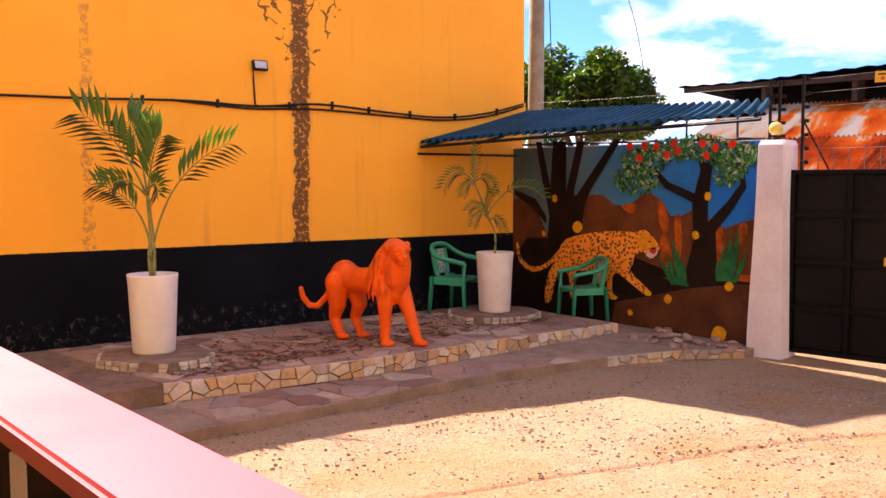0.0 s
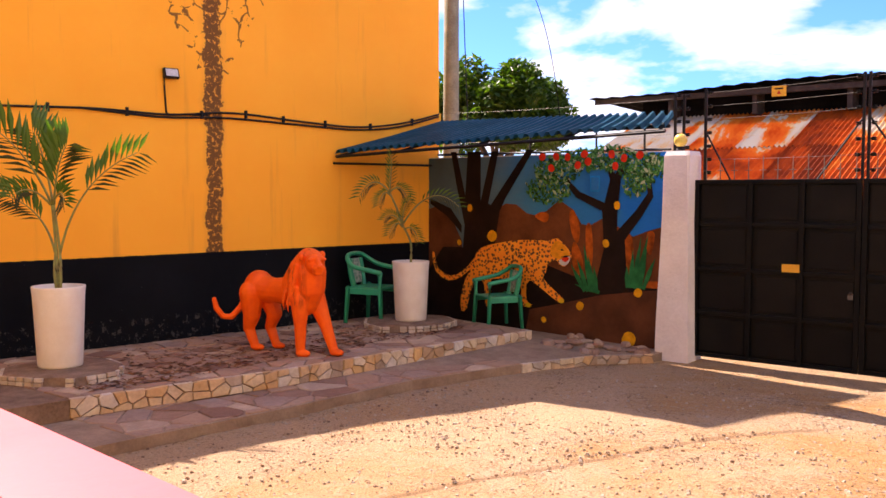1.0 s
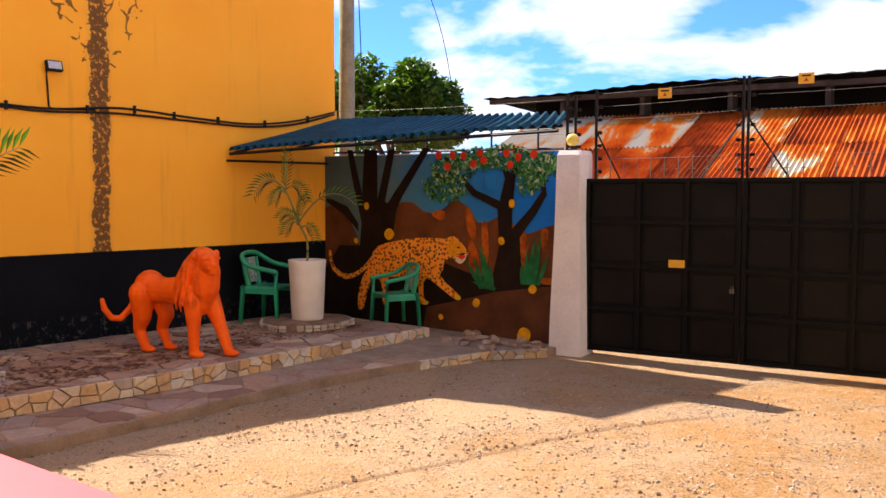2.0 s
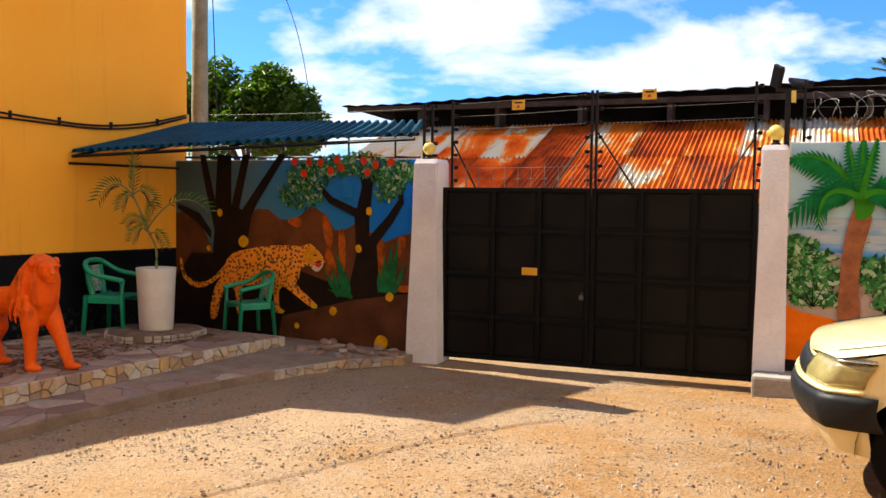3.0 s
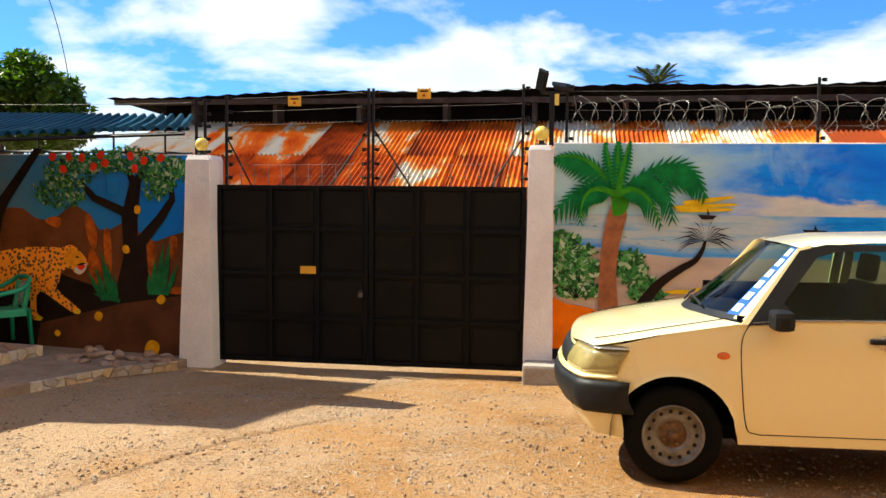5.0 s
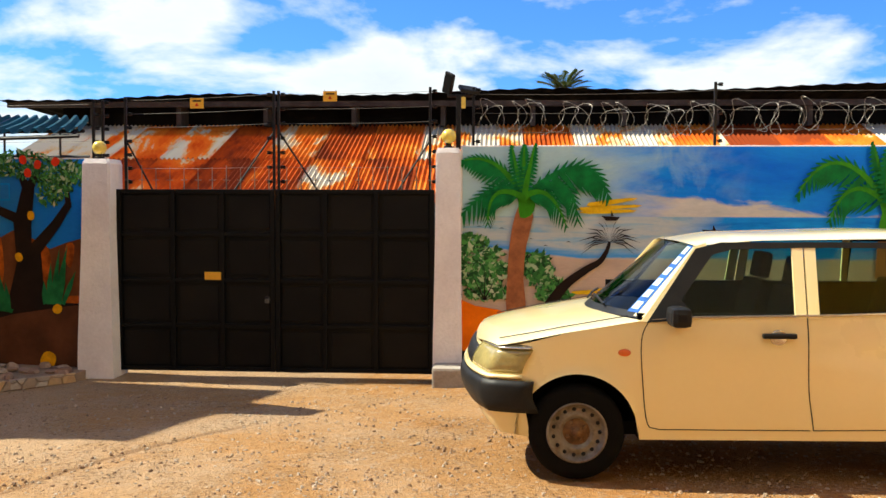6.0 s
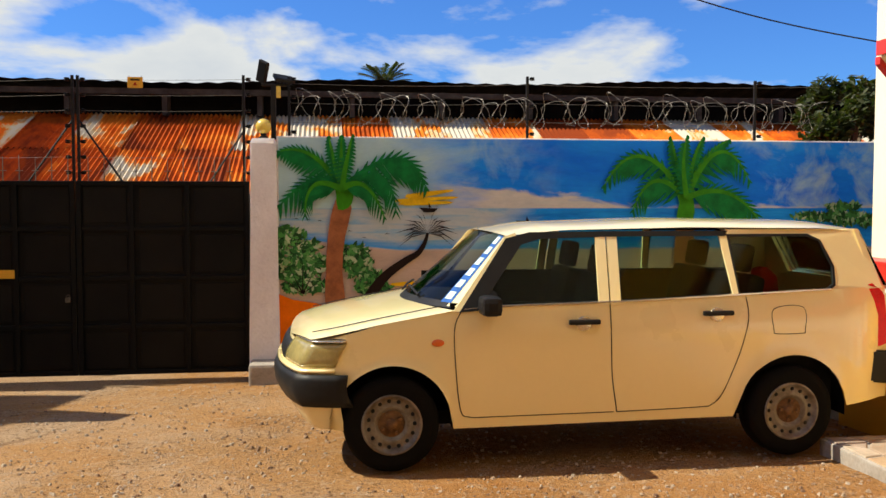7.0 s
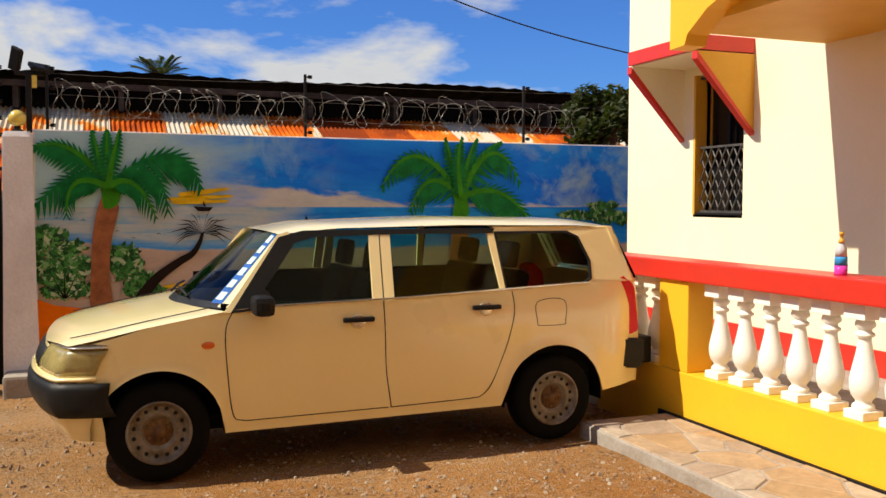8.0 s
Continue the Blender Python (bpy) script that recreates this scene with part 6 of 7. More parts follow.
    # mirror
    for sd in (-1, 1):
        mi = bmesh.new(); box(mi, (1.20, -0.10, 0.945), (1.32, 0.10, 1.06), 0.035)
        part("wing_mirror", mi, black, car, at=pose(0, sd * 0.93, 0))
    # patches that follow the nose
    def patch(name, s0, s1, z0, z1, out, mat, n=18, rows=5, side=-1):
        bm = bmesh.new()
        g = []
        for i in range(rows + 1):
            z = z0 + (z1 - z0) * i / rows
            edge = 0.012 if 0 < i < rows else 0.0
            row = []
            for j in range(n + 1):
                p = skin(s0 + (s1 - s0) * j / n, z, out + edge)
                p.y *= -side
                row.append(bm.verts.new(p))
            g.append(row)
        for a, b in zip(g, g[1:]):
            for k in range(n):
                bm.faces.new((a[k], a[k + 1], b[k + 1], b[k]))
        ob = part(name, bm, mat, car, smooth=True)
        so = ob.modifiers.new("thick", "SOLIDIFY"); so.thickness, so.offset = 0.03, -1
        return ob
    for sd in (-1, 1):
        patch("headlamp", 0.62, 1.20, 0.64, 0.785, 0.004, lens, side=sd)
        patch("headlamp_trim", 0.60, 1.19, 0.785, 0.80, 0.008, chrome, rows=2, side=sd)
        patch("bumper", 0.0, 1.28, 0.405, 0.60, 0.03, black, side=sd)
        patch("bumper_strip", 0.0, 1.20, 0.605, 0.632, 0.018, paint, rows=2, side=sd)
        patch("grille", 0.0, 0.60, 0.64, 0.755, 0.004, black, side=sd)
    for sd in (-1, 1):
        tl = bmesh.new(); prism(tl, [(3.93, 0.68), (4.0, 0.66), (4.10, 0.70), (4.06, 1.02), (3.97, 1.10), (3.90, 1.08), (3.93, 0.95)], 0.0, 0.16, "y")
        bmesh.ops.bevel(tl, geom=list(tl.edges), offset=0.01, segments=2, affect="EDGES")
        part("tail_lamp", tl, red, car, at=pose(-0.15, -0.765 if sd < 0 else 0.605, 0))
        rb = bmesh.new(); prism(rb, [(3.82, 0.45), (4.02, 0.43), (4.06, 0.5), (4.05, 0.64), (3.86, 0.66)], 0, 0.2, "y")
        bmesh.ops.bevel(rb, geom=list(rb.edges), offset=0.012, segments=2, affect="EDGES")
        part("bumper_corner", rb, black, car, at=pose(-0.07, -0.785 if sd < 0 else 0.585, 0))
    rb = bmesh.new(); box(rb, (4.04, -0.62, 0.43), (4.16, 0.62, 0.63), 0.02); part("rear_bumper", rb, black, car)
    # wheels
    def wheel():
        w = bmesh.new()
        prof = [(0.178, -0.084), (0.235, -0.092), (0.272, -0.086), (0.288, -0.06), (0.292, 0.0), (0.288, 0.06), (0.272, 0.086), (0.235, 0.092), (0.178, 0.084)]
        lathe(w, prof, 40, pose(0, 0, 0, 90), close=False)
        ty = part("tyre", w, tyre, car, smooth=True)
        r = bmesh.new()
        lathe(r, [(0.184, 0.086), (0.177, 0.095), (0.167, 0.088), (0.160, 0.064), (0.134, 0.055), (0.114, 0.066), (0.100, 0.070), (0.092, 0.05), (0.07, 0.046), (0.0, 0.046)], 40, pose(0, 0, 0, 90), close=False)
        ri = part("rim", r, rim, ty, smooth=True)
        for k in range(15):
            a = k * math.tau / 15
            h = bmesh.new(); ball(h, (0.140 * math.cos(a), -0.057, 0.140 * math.sin(a)), (0.013, 0.009, 0.013), seg=10, rings=6); part("vent_hole", h, black, ty)
        h = bmesh.new(); lathe(h, [(0.0, 0.075), (0.026, 0.072), (0.032, 0.060), (0.034, 0.048), (0.088, 0.048), (0.092, 0.040)], 24, pose(0, 0, 0, 90), close=False); part("hub", h, hub, ty, smooth=True)
        for k in range(4):
            a = k * math.tau / 4 + 0.5
            h = bmesh.new(); tube(h, (0.06 * math.cos(a), -0.045, 0.06 * math.sin(a)), (0.06 * math.cos(a), -0.064, 0.06 * math.sin(a)), 0.011, 0.011, 6); part("wheel_nut", h, hub, ty)
        return ty
    one = wheel()
    one.matrix_basis = pose(AF, -0.745, 0.285)
    for x, y, rz in ((AR, -0.745, 0), (AF, 0.745, 180), (AR, 0.745, 180)):
        w = copy_thing(one, pose(x, y, 0.285, 0, 37 if rz == 0 else 0, rz))
    # inside: wells, floor, seats, dashboard
    for c in (AF, AR):
        for sd in (-1, 1):
            b = bmesh.new()
            arc = [(c + (RF + .01) * math.cos(a), 0.285 + (RF + .01) * math.sin(a)) for a in np.linspace(-0.1, math.pi + 0.1, 16)]
            vs = [[b.verts.new((x, sd * y, z)) for x, z in arc] for y in (0.50, 0.825)]
            for k in range(15):
                b.faces.new((vs[0][k], vs[0][k + 1], vs[1][k + 1], vs[1][k]))
            b.faces.new(vs[0])
            part("wheel_well", b, seat, car)
    b = bmesh.new(); box(b, (0.5, -0.74, 0.26), (3.5, 0.74, 0.34)); part("floor_pan", b, seat, car)
    b = bmesh.new(); box(b, (0.95, -0.70, 0.60), (1.30, 0.70, 0.97), 0.05); part("dashboard", b, seat, car)
    for sd in (-1, 1):
        b = bmesh.new(); box(b, (1.05, sd * 0.73 - 0.02, 0.34), (3.55, sd * 0.73 + 0.02, 1.0 if sd < 0 else 1.09)); part("door_lining", b, seat, car)
    b = bmesh.new(); sweep(b, [(1.42 + 0.05 * math.sin(a), 0.37 + 0.18 * math.cos(a), 0.95 + 0.17 * math.sin(a)) for a in np.linspace(0, math.tau, 25)], 0.013, 6); part("steering_wheel", b, black, car)
    def seat_at(x, y, w):
        b = bmesh.new(); box(b, (x, y - w, 0.42), (x + 0.50, y + w, 0.60), 0.05); part("seat", b, seat, car)
        b = bmesh.new(); box(b, (0, -w, 0), (0.13, w, 0.62), 0.05); part("backrest", b, seat, car, at=pose(x + 0.44, y, 0.55, 0, 14))
        for yy in ((y,) if w < 0.3 else (y - 0.35, y + 0.35)):
            b = bmesh.new(); box(b, (0, -0.12, 0), (0.09, 0.12, 0.19), 0.035); part("headrest", b, seat, car, at=pose(x + 0.60, yy, 1.15, 0, 10))
    seat_at(1.45, -0.36, 0.24); seat_at(1.45, 0.36, 0.24); seat_at(2.45, 0.0, 0.64)
    return car


build_car()

# ---- moulded statue on the terrace: one plain form ----
def statue_material():
    """Orange gloss paint, brown in streaks where the carved locks hang."""
    m, n, l, bsdf = nodes_of("orange_statue_paint")
    o = coords(n)
    sep = n.new("ShaderNodeSeparateXYZ"); l.new(o, sep.inputs[0])
    base = ramp_node(n, l, noise_node(n, l, o, 7, 6, 0.6), [(0.3, (0.78, 0.085, 0.002)), (0.7, (0.95, 0.135, 0.002))])
    mp = n.new("ShaderNodeMapping"); mp.inputs["Scale"].default_value = (16, 16, 2.2); l.new(o, mp.inputs["Vector"])
    streak = graded(n, l, noise_node(n, l, mp.outputs[0], 1.0, 6, 0.7), 0.50, 0.62)
    zone = calc(n, l, "MULTIPLY", graded(n, l, sep.outputs["X"], 0.06, 0.16), calc(n, l, "SUBTRACT", 1.0, graded(n, l, sep.outputs["X"], 0.34, 0.46)))
    zone = calc(n, l, "MULTIPLY", zone, graded(n, l, sep.outputs["Z"], 0.45, 0.56))
    base = mixed(n, l, calc(n, l, "MULTIPLY", calc(n, l, "MULTIPLY", streak, zone), 0.85), base, (0.12, 0.022, 0.006))
    l.new(base, bsdf.inputs["Base Color"])
    bsdf.inputs["Roughness"].default_value = 0.6
    bsdf.inputs["Specular IOR Level"].default_value = 0.25
    bumped(n, l, bsdf, noise_node(n, l, o, 50, 4), 0.2, 0.004)
    return m


def statue():
    bm = bmesh.new()
    def limb(points, radii, n=7):
        for (p, q), (r, s) in zip(zip(points, points[1:]), zip(radii, radii[1:])):
            p, q = Vector(p), Vector(q)
            for k in range(n + 1):
                t = k / n
                ball(bm, p.lerp(q, t), r + (s - r) * t, seg=12, rings=8)
    # trunk: high rounded rump, tucked belly, deep chest
    limb([(-0.42, 0, 0.63), (-0.20, 0, 0.615), (0.06, 0, 0.62), (0.24, 0, 0.64)], (0.150, 0.125, 0.145, 0.17))
    ball(bm, (-0.42, 0, 0.64), (0.165, 0.16, 0.17)); ball(bm, (0.28, 0, 0.60), (0.17, 0.16, 0.21))
    # ruff from the crown down over the chest and shoulders
    limb([(0.18, 0, 0.68), (0.27, 0, 0.82), (0.34, -0.01, 0.93)], (0.185, 0.175, 0.135))
    limb([(0.34, -0.01, 0.56), (0.37, -0.01, 0.68), (0.37, -0.01, 0.82)], (0.105, 0.15, 0.16))
    ball(bm, (0.37, -0.02, 0.945), (0.125, 0.135, 0.115))
    # broad face with a short muzzle, turned a little aside
    ball(bm, (0.50, -0.08, 0.925), (0.095, 0.10, 0.105))
    ball(bm, (0.585, -0.125, 0.880), (0.062, 0.060, 0.048)); ball(bm, (0.575, -0.12, 0.832), (0.05, 0.05, 0.030))
    ball(bm, (0.640, -0.155, 0.902), (0.020, 0.030, 0.018)); limb([(0.57, -0.115, 0.975), (0.620, -0.145, 0.915)], (0.030, 0.022), 4)
    for dy in (-0.055, 0.055):
        limb([(0.570 + dy * 0.3, -0.112 + dy * 0.5, 0.972), (0.560 + dy * 0.7, -0.112 + dy * 1.3, 0.962)], (0.022, 0.016), 3)
    for x, y in ((0.40, -0.175), (0.46, 0.06)):
        ball(bm, (x, y, 0.99), (0.032, 0.036, 0.045))
    # legs
    limb([(0.29, -0.09, 0.56), (0.30, -0.10, 0.30), (0.30, -0.10, 0.06)], (0.105, 0.066, 0.052)); ball(bm, (0.335, -0.10, 0.032), (0.090, 0.062, 0.038))
    limb([(0.32, 0.10, 0.56), (0.44, 0.12, 0.30), (0.54, 0.13, 0.06)], (0.105, 0.068, 0.050)); ball(bm, (0.585, 0.13, 0.032), (0.090, 0.060, 0.036))
    limb([(-0.44, -0.09, 0.58), (-0.44, -0.09, 0.36), (-0.49, -0.09, 0.22), (-0.40, -0.09, 0.05)], (0.135, 0.095, 0.062, 0.048)); ball(bm, (-0.36, -0.09, 0.032), (0.090, 0.056, 0.036))
    limb([(-0.38, 0.09, 0.56), (-0.30, 0.10, 0.36), (-0.37, 0.10, 0.22), (-0.28, 0.10, 0.05)], (0.12, 0.085, 0.058, 0.046)); ball(bm, (-0.24, 0.10, 0.032), (0.088, 0.054, 0.035))
    limb([(-0.54, -0.02, 0.58), (-0.61, -0.10, 0.42), (-0.66, -0.18, 0.33), (-0.70, -0.26, 0.34), (-0.73, -0.32, 0.43), (-0.74, -0.34, 0.52)], (0.05, 0.036, 0.032, 0.030, 0.032, 0.026), 6)
    # long carved locks of the ruff
    rng = random.Random(2)
    for k in range(90):
        a, t = rng.uniform(-2.7, 2.7), rng.random()
        c = Vector((0.22 + 0.10 * t, -0.01, 0.58 + 0.32 * t))
        p = c + Vector((0.15 * math.cos(a), 0.185 * math.sin(a) * (1 - 0.2 * t), 0.03))
        limb([p, p + Vector((-0.015, 0.015 * math.sin(a), -0.09)), p + Vector((-0.02, 0.0, -0.17))], (0.020, 0.018, 0.008), 4)
    ob = part("statue", bm, statue_material(), smooth=True)
    rm = ob.modifiers.new("moulded", "REMESH"); rm.mode, rm.voxel_size, rm.use_smooth_shade = "VOXEL", 0.009, True
    sm = ob.modifiers.new("soften", "SMOOTH"); sm.iterations, sm.factor = 2, 0.5
    ob.matrix_world = pose(-6.24, 6.12, 0.088, 0, 0, 3) @ Matrix.Diagonal((0.93, 1, 1, 1))
    return tagged(ob, "orange painted four-legged garden statue on the stone terrace", "statue")


statue()


# ---- potted palms ----
def pedestal(x, y, a, r, seed):
    t = thing("pot_plinth", pose(x, y, 0.085, 0, 0, a), "low plinth edged with pale stone chips on the terrace", "plinth", group="pot plinths")
    b = bmesh.new()
    sides = 9
    rr = [r * (1 + 0.10 * math.sin(k * 2.4 + seed)) for k in range(sides)]
    rings = [[b.verts.new((q * f * math.cos(k * math.tau / sides), q * f * math.sin(k * math.tau / sides), z)) for k, q in enumerate(rr)] for f, z in ((1.02, -0.02), (0.98, 0.075), (0.90, 0.088))]
    for p, q in zip(rings, rings[1:]):
        for k in range(sides):
            b.faces.new((p[k], p[(k + 1) % sides], q[(k + 1) % sides], q[k]))
    b.faces.new(rings[-1]); b.faces.new(rings[0][::-1])
    part("core", b, M_MORTAR, t)
    rng = random.Random(seed)
    for k in range(sides):
        p0, p1 = Vector((rr[k] * math.cos(k * math.tau / sides), rr[k] * math.sin(k * math.tau / sides))), Vector((rr[(k + 1) % sides] * math.cos((k + 1) * math.tau / sides), rr[(k + 1) % sides] * math.sin((k + 1) * math.tau / sides)))
        n = 4
        for j in range(n):
            if rng.random() < 0.12:
                continue
            for lev in (0.0, 0.038):
                u0, u1 = p0.lerp(p1, (j + 0.06 + rng.uniform(0, .08)) / n), p0.lerp(p1, (j + 0.94 - rng.uniform(0, .08)) / n)
                way = (u1 - u0).normalized(); out = Vector((way.y, -way.x))
                b = bmesh.new()
                z0, z1 = lev + 0.003, lev + 0.034 + rng.uniform(-.004, .003)
                d = 0.016 + rng.uniform(0, 0.012)
                vs = [b.verts.new((*(u + out * o), z)) for u in (u0, u1) for o in (-0.02, d) for z in (z0, z1)]
                for q in ((0, 1, 3, 2), (4, 6, 7, 5), (0, 4, 5, 1), (2, 3, 7, 6), (0, 2, 6, 4), (1, 5, 7, 3)):
                    b.faces.new([vs[i] for i in q])
                part("stone_chip", b, M_CHIP, t)
    return t


M_CHIP = stone_material("pale_stone_chip", [(0, (0.58, 0.50, 0.38)), (0.4, (0.74, 0.66, 0.54)), (0.7, (0.50, 0.38, 0.27)), (1, (0.82, 0.76, 0.66))])
pedestal(-6.90, 4.12, 20, 0.50, 1)
pedestal(-6.42, 8.22, 0, 0.56, 4)
RIGHT, TOWARDS = Vector((0.727, 0.683, 0)), Vector((0.683, -0.727, 0))


def leaflet(bm, p, d, n, length, width):
    """A narrow folded leaflet from p along d."""
    s = d.cross(n).normalized() * width
    q = p + d * length * 0.45 - Vector((0, 0, 0.05 * length)) * 0.5
    t = p + d * length - Vector((0, 0, 0.22 * length))
    v = [bm.verts.new(x) for x in (p, q + s, t, q - s, q + n * width * 0.4)]
    bm.faces.new((v[0], v[1], v[4])); bm.faces.new((v[0], v[4], v[3])); bm.faces.new((v[1], v[2], v[4])); bm.faces.new((v[4], v[2], v[3]))


def potted_palm(x, y, z, fronds, stems, label):
    t = thing("potted_palm", pose(x, y, z), label, "potted palm", group="potted palms")
    b = bmesh.new(); lathe(b, [(0.0, 0.0), (0.180, 0.0), (0.187, 0.02), (0.215, 0.62), (0.222, 0.69), (0.222, 0.705), (0.208, 0.705), (0.204, 0.66), (0.0, 0.655)], 40, close=False)
    part("pot", b, M_POT, t, smooth=True)
    b = bmesh.new(); lathe(b, [(0.0, 0.675), (0.10, 0.672), (0.206, 0.660)], 24, close=False); part("soil", b, M_SOIL, t, smooth=True)
    def at(p):
        return RIGHT * p[0] + TOWARDS * p[2] + Vector((0, 0, p[1]))
    for a, c, e in stems:
        b = bmesh.new(); sweep(b, smooth_line([at(a), at(c), at(e)], 6), lambda s: 0.016 - 0.007 * s, 7); part("stem", b, M_STALK, t, smooth=True)
    for k, (a, c, e, ln, start) in enumerate(fronds):
        A, C, E = at(a), at(c), at(e)
        b = bmesh.new()
        pts = [A * (1 - s) ** 2 + C * 2 * s * (1 - s) + E * s * s for s in np.linspace(0, 1, 14)]
        sweep(b, pts, lambda s: 0.009 * (1 - s) + 0.003, 5)
        fr = part("frond", b, M_STALK, t, smooth=True)
        rng = random.Random(k + 11)
        n = 11
        for j in range(n):
            s = start + (1 - start) * j / (n - 1)
            p = A * (1 - s) ** 2 + C * 2 * s * (1 - s) + E * s * s
            d = ((C - A) * (1 - s) + (E - C) * s).normalized()
            w = d.cross(TOWARDS + Vector((0.1 * rng.uniform(-1, 1), 0, 0.15))).normalized()
            size = ln * (0.55 + 0.6 * math.sin(math.pi * (0.2 + 0.65 * j / (n - 1)))) * rng.uniform(0.85, 1.12)
            for sd in (1, -1):
                upper = (w * sd).z > 0                     # broad blades stand above the rib, thin ones hang below
                turn = TOWARDS * rng.uniform(-.3, .3)
                q = (d * 0.7 + w * sd * 0.55 + Vector((0, 0, 0.35)) + turn).normalized() if upper else (d * 0.75 + w * sd * 0.6 + turn).normalized()
                b = bmesh.new()
                leaflet(b, p, q, TOWARDS, size * (1.0 if upper else 0.75), ln * (0.065 if upper else 0.035) * rng.uniform(0.9, 1.2))
                part("leaflet", b, M_PALM if upper else M_PALMDRY, fr)
    return t


M_PALMDRY = leaf_material("drying_palm_leaf", (0.05, 0.035, 0.008), (0.05, 0.10, 0.015), 0.5, 0.4)
k1 = 0.00475
def px1(dx, dz, dep=0.0):
    return (dx * k1, 0.70 + dz * k1, dep)
potted_palm(-6.94, 4.11, 0.172, [
    (px1(-8, 150), px1(-45, 255, .05), px1(-112, 298, .15), 0.42, 0.28), (px1(-6, 150), px1(-22, 250, -.05), px1(-46, 285, -.1), 0.42, 0.25), (px1(-4, 150), px1(8, 225, .1), px1(34, 255, .2), 0.40, 0.2),
    (px1(4, 60), px1(35, 200, 0), px1(150, 245, .05), 0.32, 0.50), (px1(-4, 60), px1(-28, 150, -.1), px1(-105, 168, -.1), 0.30, 0.42),
    (px1(-8, 150), px1(22, 190, .15), px1(34, 152, .3), 0.20, 0.3), (px1(-10, 150), px1(-38, 195, .15), px1(-54, 165, .3), 0.20, 0.3)],
    [(px1(-2, -6), px1(-2, 60), px1(-8, 155)), (px1(2, -6), px1(4, 60), px1(-5, 155)), (px1(3, -6), px1(5, 30), px1(4, 62)), (px1(-3, -6), px1(-5, 30, .02), px1(-4, 62, .0))],
    "tall white plastic pot with feathery green palm on plinth")
k2 = 0.0063
def px2(dx, dz, dep=0.0):
    return (dx * k2, 0.70 + dz * k2, dep)
potted_palm(-6.37, 8.20, 0.172, [
    (px2(-40, 130), px2(-36, 165, 0), px2(-35, 203, .05), 0.15, 0.1), (px2(-40, 130), px2(-70, 172, .1), px2(-96, 123, .15), 0.15, 0.3), (px2(-40, 130), px2(-20, 155, .1), px2(-4, 113, .15), 0.13, 0.3),
    (px2(-38, 125), px2(-52, 140, .15), px2(-60, 108, .2), 0.12, 0.3), (px2(-15, 70), px2(39, 158, 0), px2(90, 103, .1), 0.17, 0.35),
    (px2(-15, 70), px2(-35, 100, .1), px2(-51, 80, .2), 0.12, 0.2), (px2(-15, 65), px2(-28, 85, .1), px2(-42, 52, .2), 0.11, 0.3), (px2(-12, 60), px2(4, 75, .15), px2(12, 40, .3), 0.11, 0.3), (px2(-15, 70), px2(-18, 100, .1), px2(-2, 118, .2), 0.12, 0.2)],
    [(px2(0, -5), px2(0, 35), px2(-15, 70)), (px2(-15, 68), px2(-26, 100), px2(-40, 132))],
    "tall white plastic pot with thin drooping palm on plinth")


# ---- green plastic armchairs ----
def armchair(m, label):
    t = thing("plastic_armchair", m, label, "chair", group="green plastic armchairs")
    b = bmesh.new(); box(b, (-0.23, -0.22, 0.40), (0.23, 0.22, 0.425), 0.012); part("seat", b, M_GREENP, t)
    b = bmesh.new()
    for sd in (-1, 1):                                     # arched rim of the back running into the arms
        pts = [(0.24, sd * 0.27, 0.60), (0.10, sd * 0.28, 0.625), (-0.10, sd * 0.275, 0.66), (-0.21, sd * 0.24, 0.72), (-0.27, sd * 0.15, 0.785), (-0.285, 0, 0.80)]
        sweep(b, smooth_line(pts, 5), 0.027, 8)
    part("rim", b, M_GREENP, t, smooth=True)
    for y in (-0.125, 0.125):
        b = bmesh.new(); sweep(b, [(-0.215, y * 0.9, 0.42), (-0.25, y, 0.58), (-0.272, y * 0.95, 0.775 - abs(y) * 0.25)], 0.034, 8); part("back_slat", b, M_GREENP, t)
    b = bmesh.new(); prism(b, [(-0.085, 0.0), (0.085, 0.0), (0.11, 0.29), (-0.11, 0.29)], 0, 0.012, "x"); part("back_panel", b, M_PALELABEL, t, "pale patterned back panel", at=pose(-0.232, 0, 0.455, 0, -9))
    for x, sd in ((0.21, -1), (0.21, 1), (-0.22, -1), (-0.22, 1)):
        b = bmesh.new()
        top = (x * 1.02, sd * 0.245, 0.60 if x > 0 else 0.42)
        foot = (x * 1.12, sd * 0.255, 0.0)
        sweep(b, [top, (x, sd * 0.235, 0.41), foot], lambda s: 0.033 - 0.009 * s, 8); part("leg", b, M_GREENP, t, smooth=True)
    for sd in (-1, 1):
        b = bmesh.new(); box(b, (-0.2, sd * 0.225 - 0.012, 0.34), (0.2, sd * 0.225 + 0.012, 0.41), 0.006); part("apron", b, M_GREENP, t)
    return t


armchair(pose(-7.00, 8.25, 0.092, 0, 0, 12) @ Matrix.Scale(1.05, 4), "green plastic armchair with pale back panel against the black dado")
armchair(pose(-5.82, 9.22, 0.02, 0, 0, -122) @ Matrix.Scale(0.94, 4), "green plastic armchair with pale back panel below the mural")


# ---- globe lamps, flood lamp, fence posts and wires on the gate ----
def globe(x, y, z, r):
    t = thing("globe_lamp", pose(x, y, z), "round yellow globe lamp on a gate pillar", "lamp", group="pillar globe lamps")
    b = bmesh.new(); lathe(b, [(0.05, 0.0), (0.05, 0.02), (0.03, 0.03), (0.03, 0.06)], 16); part("base", b, M_BLACKM, t)
    b = bmesh.new(); ball(b, (0, 0, 0.05 + r), r, seg=24, rings=16); part("globe", b, M_LAMPY, t, smooth=True)


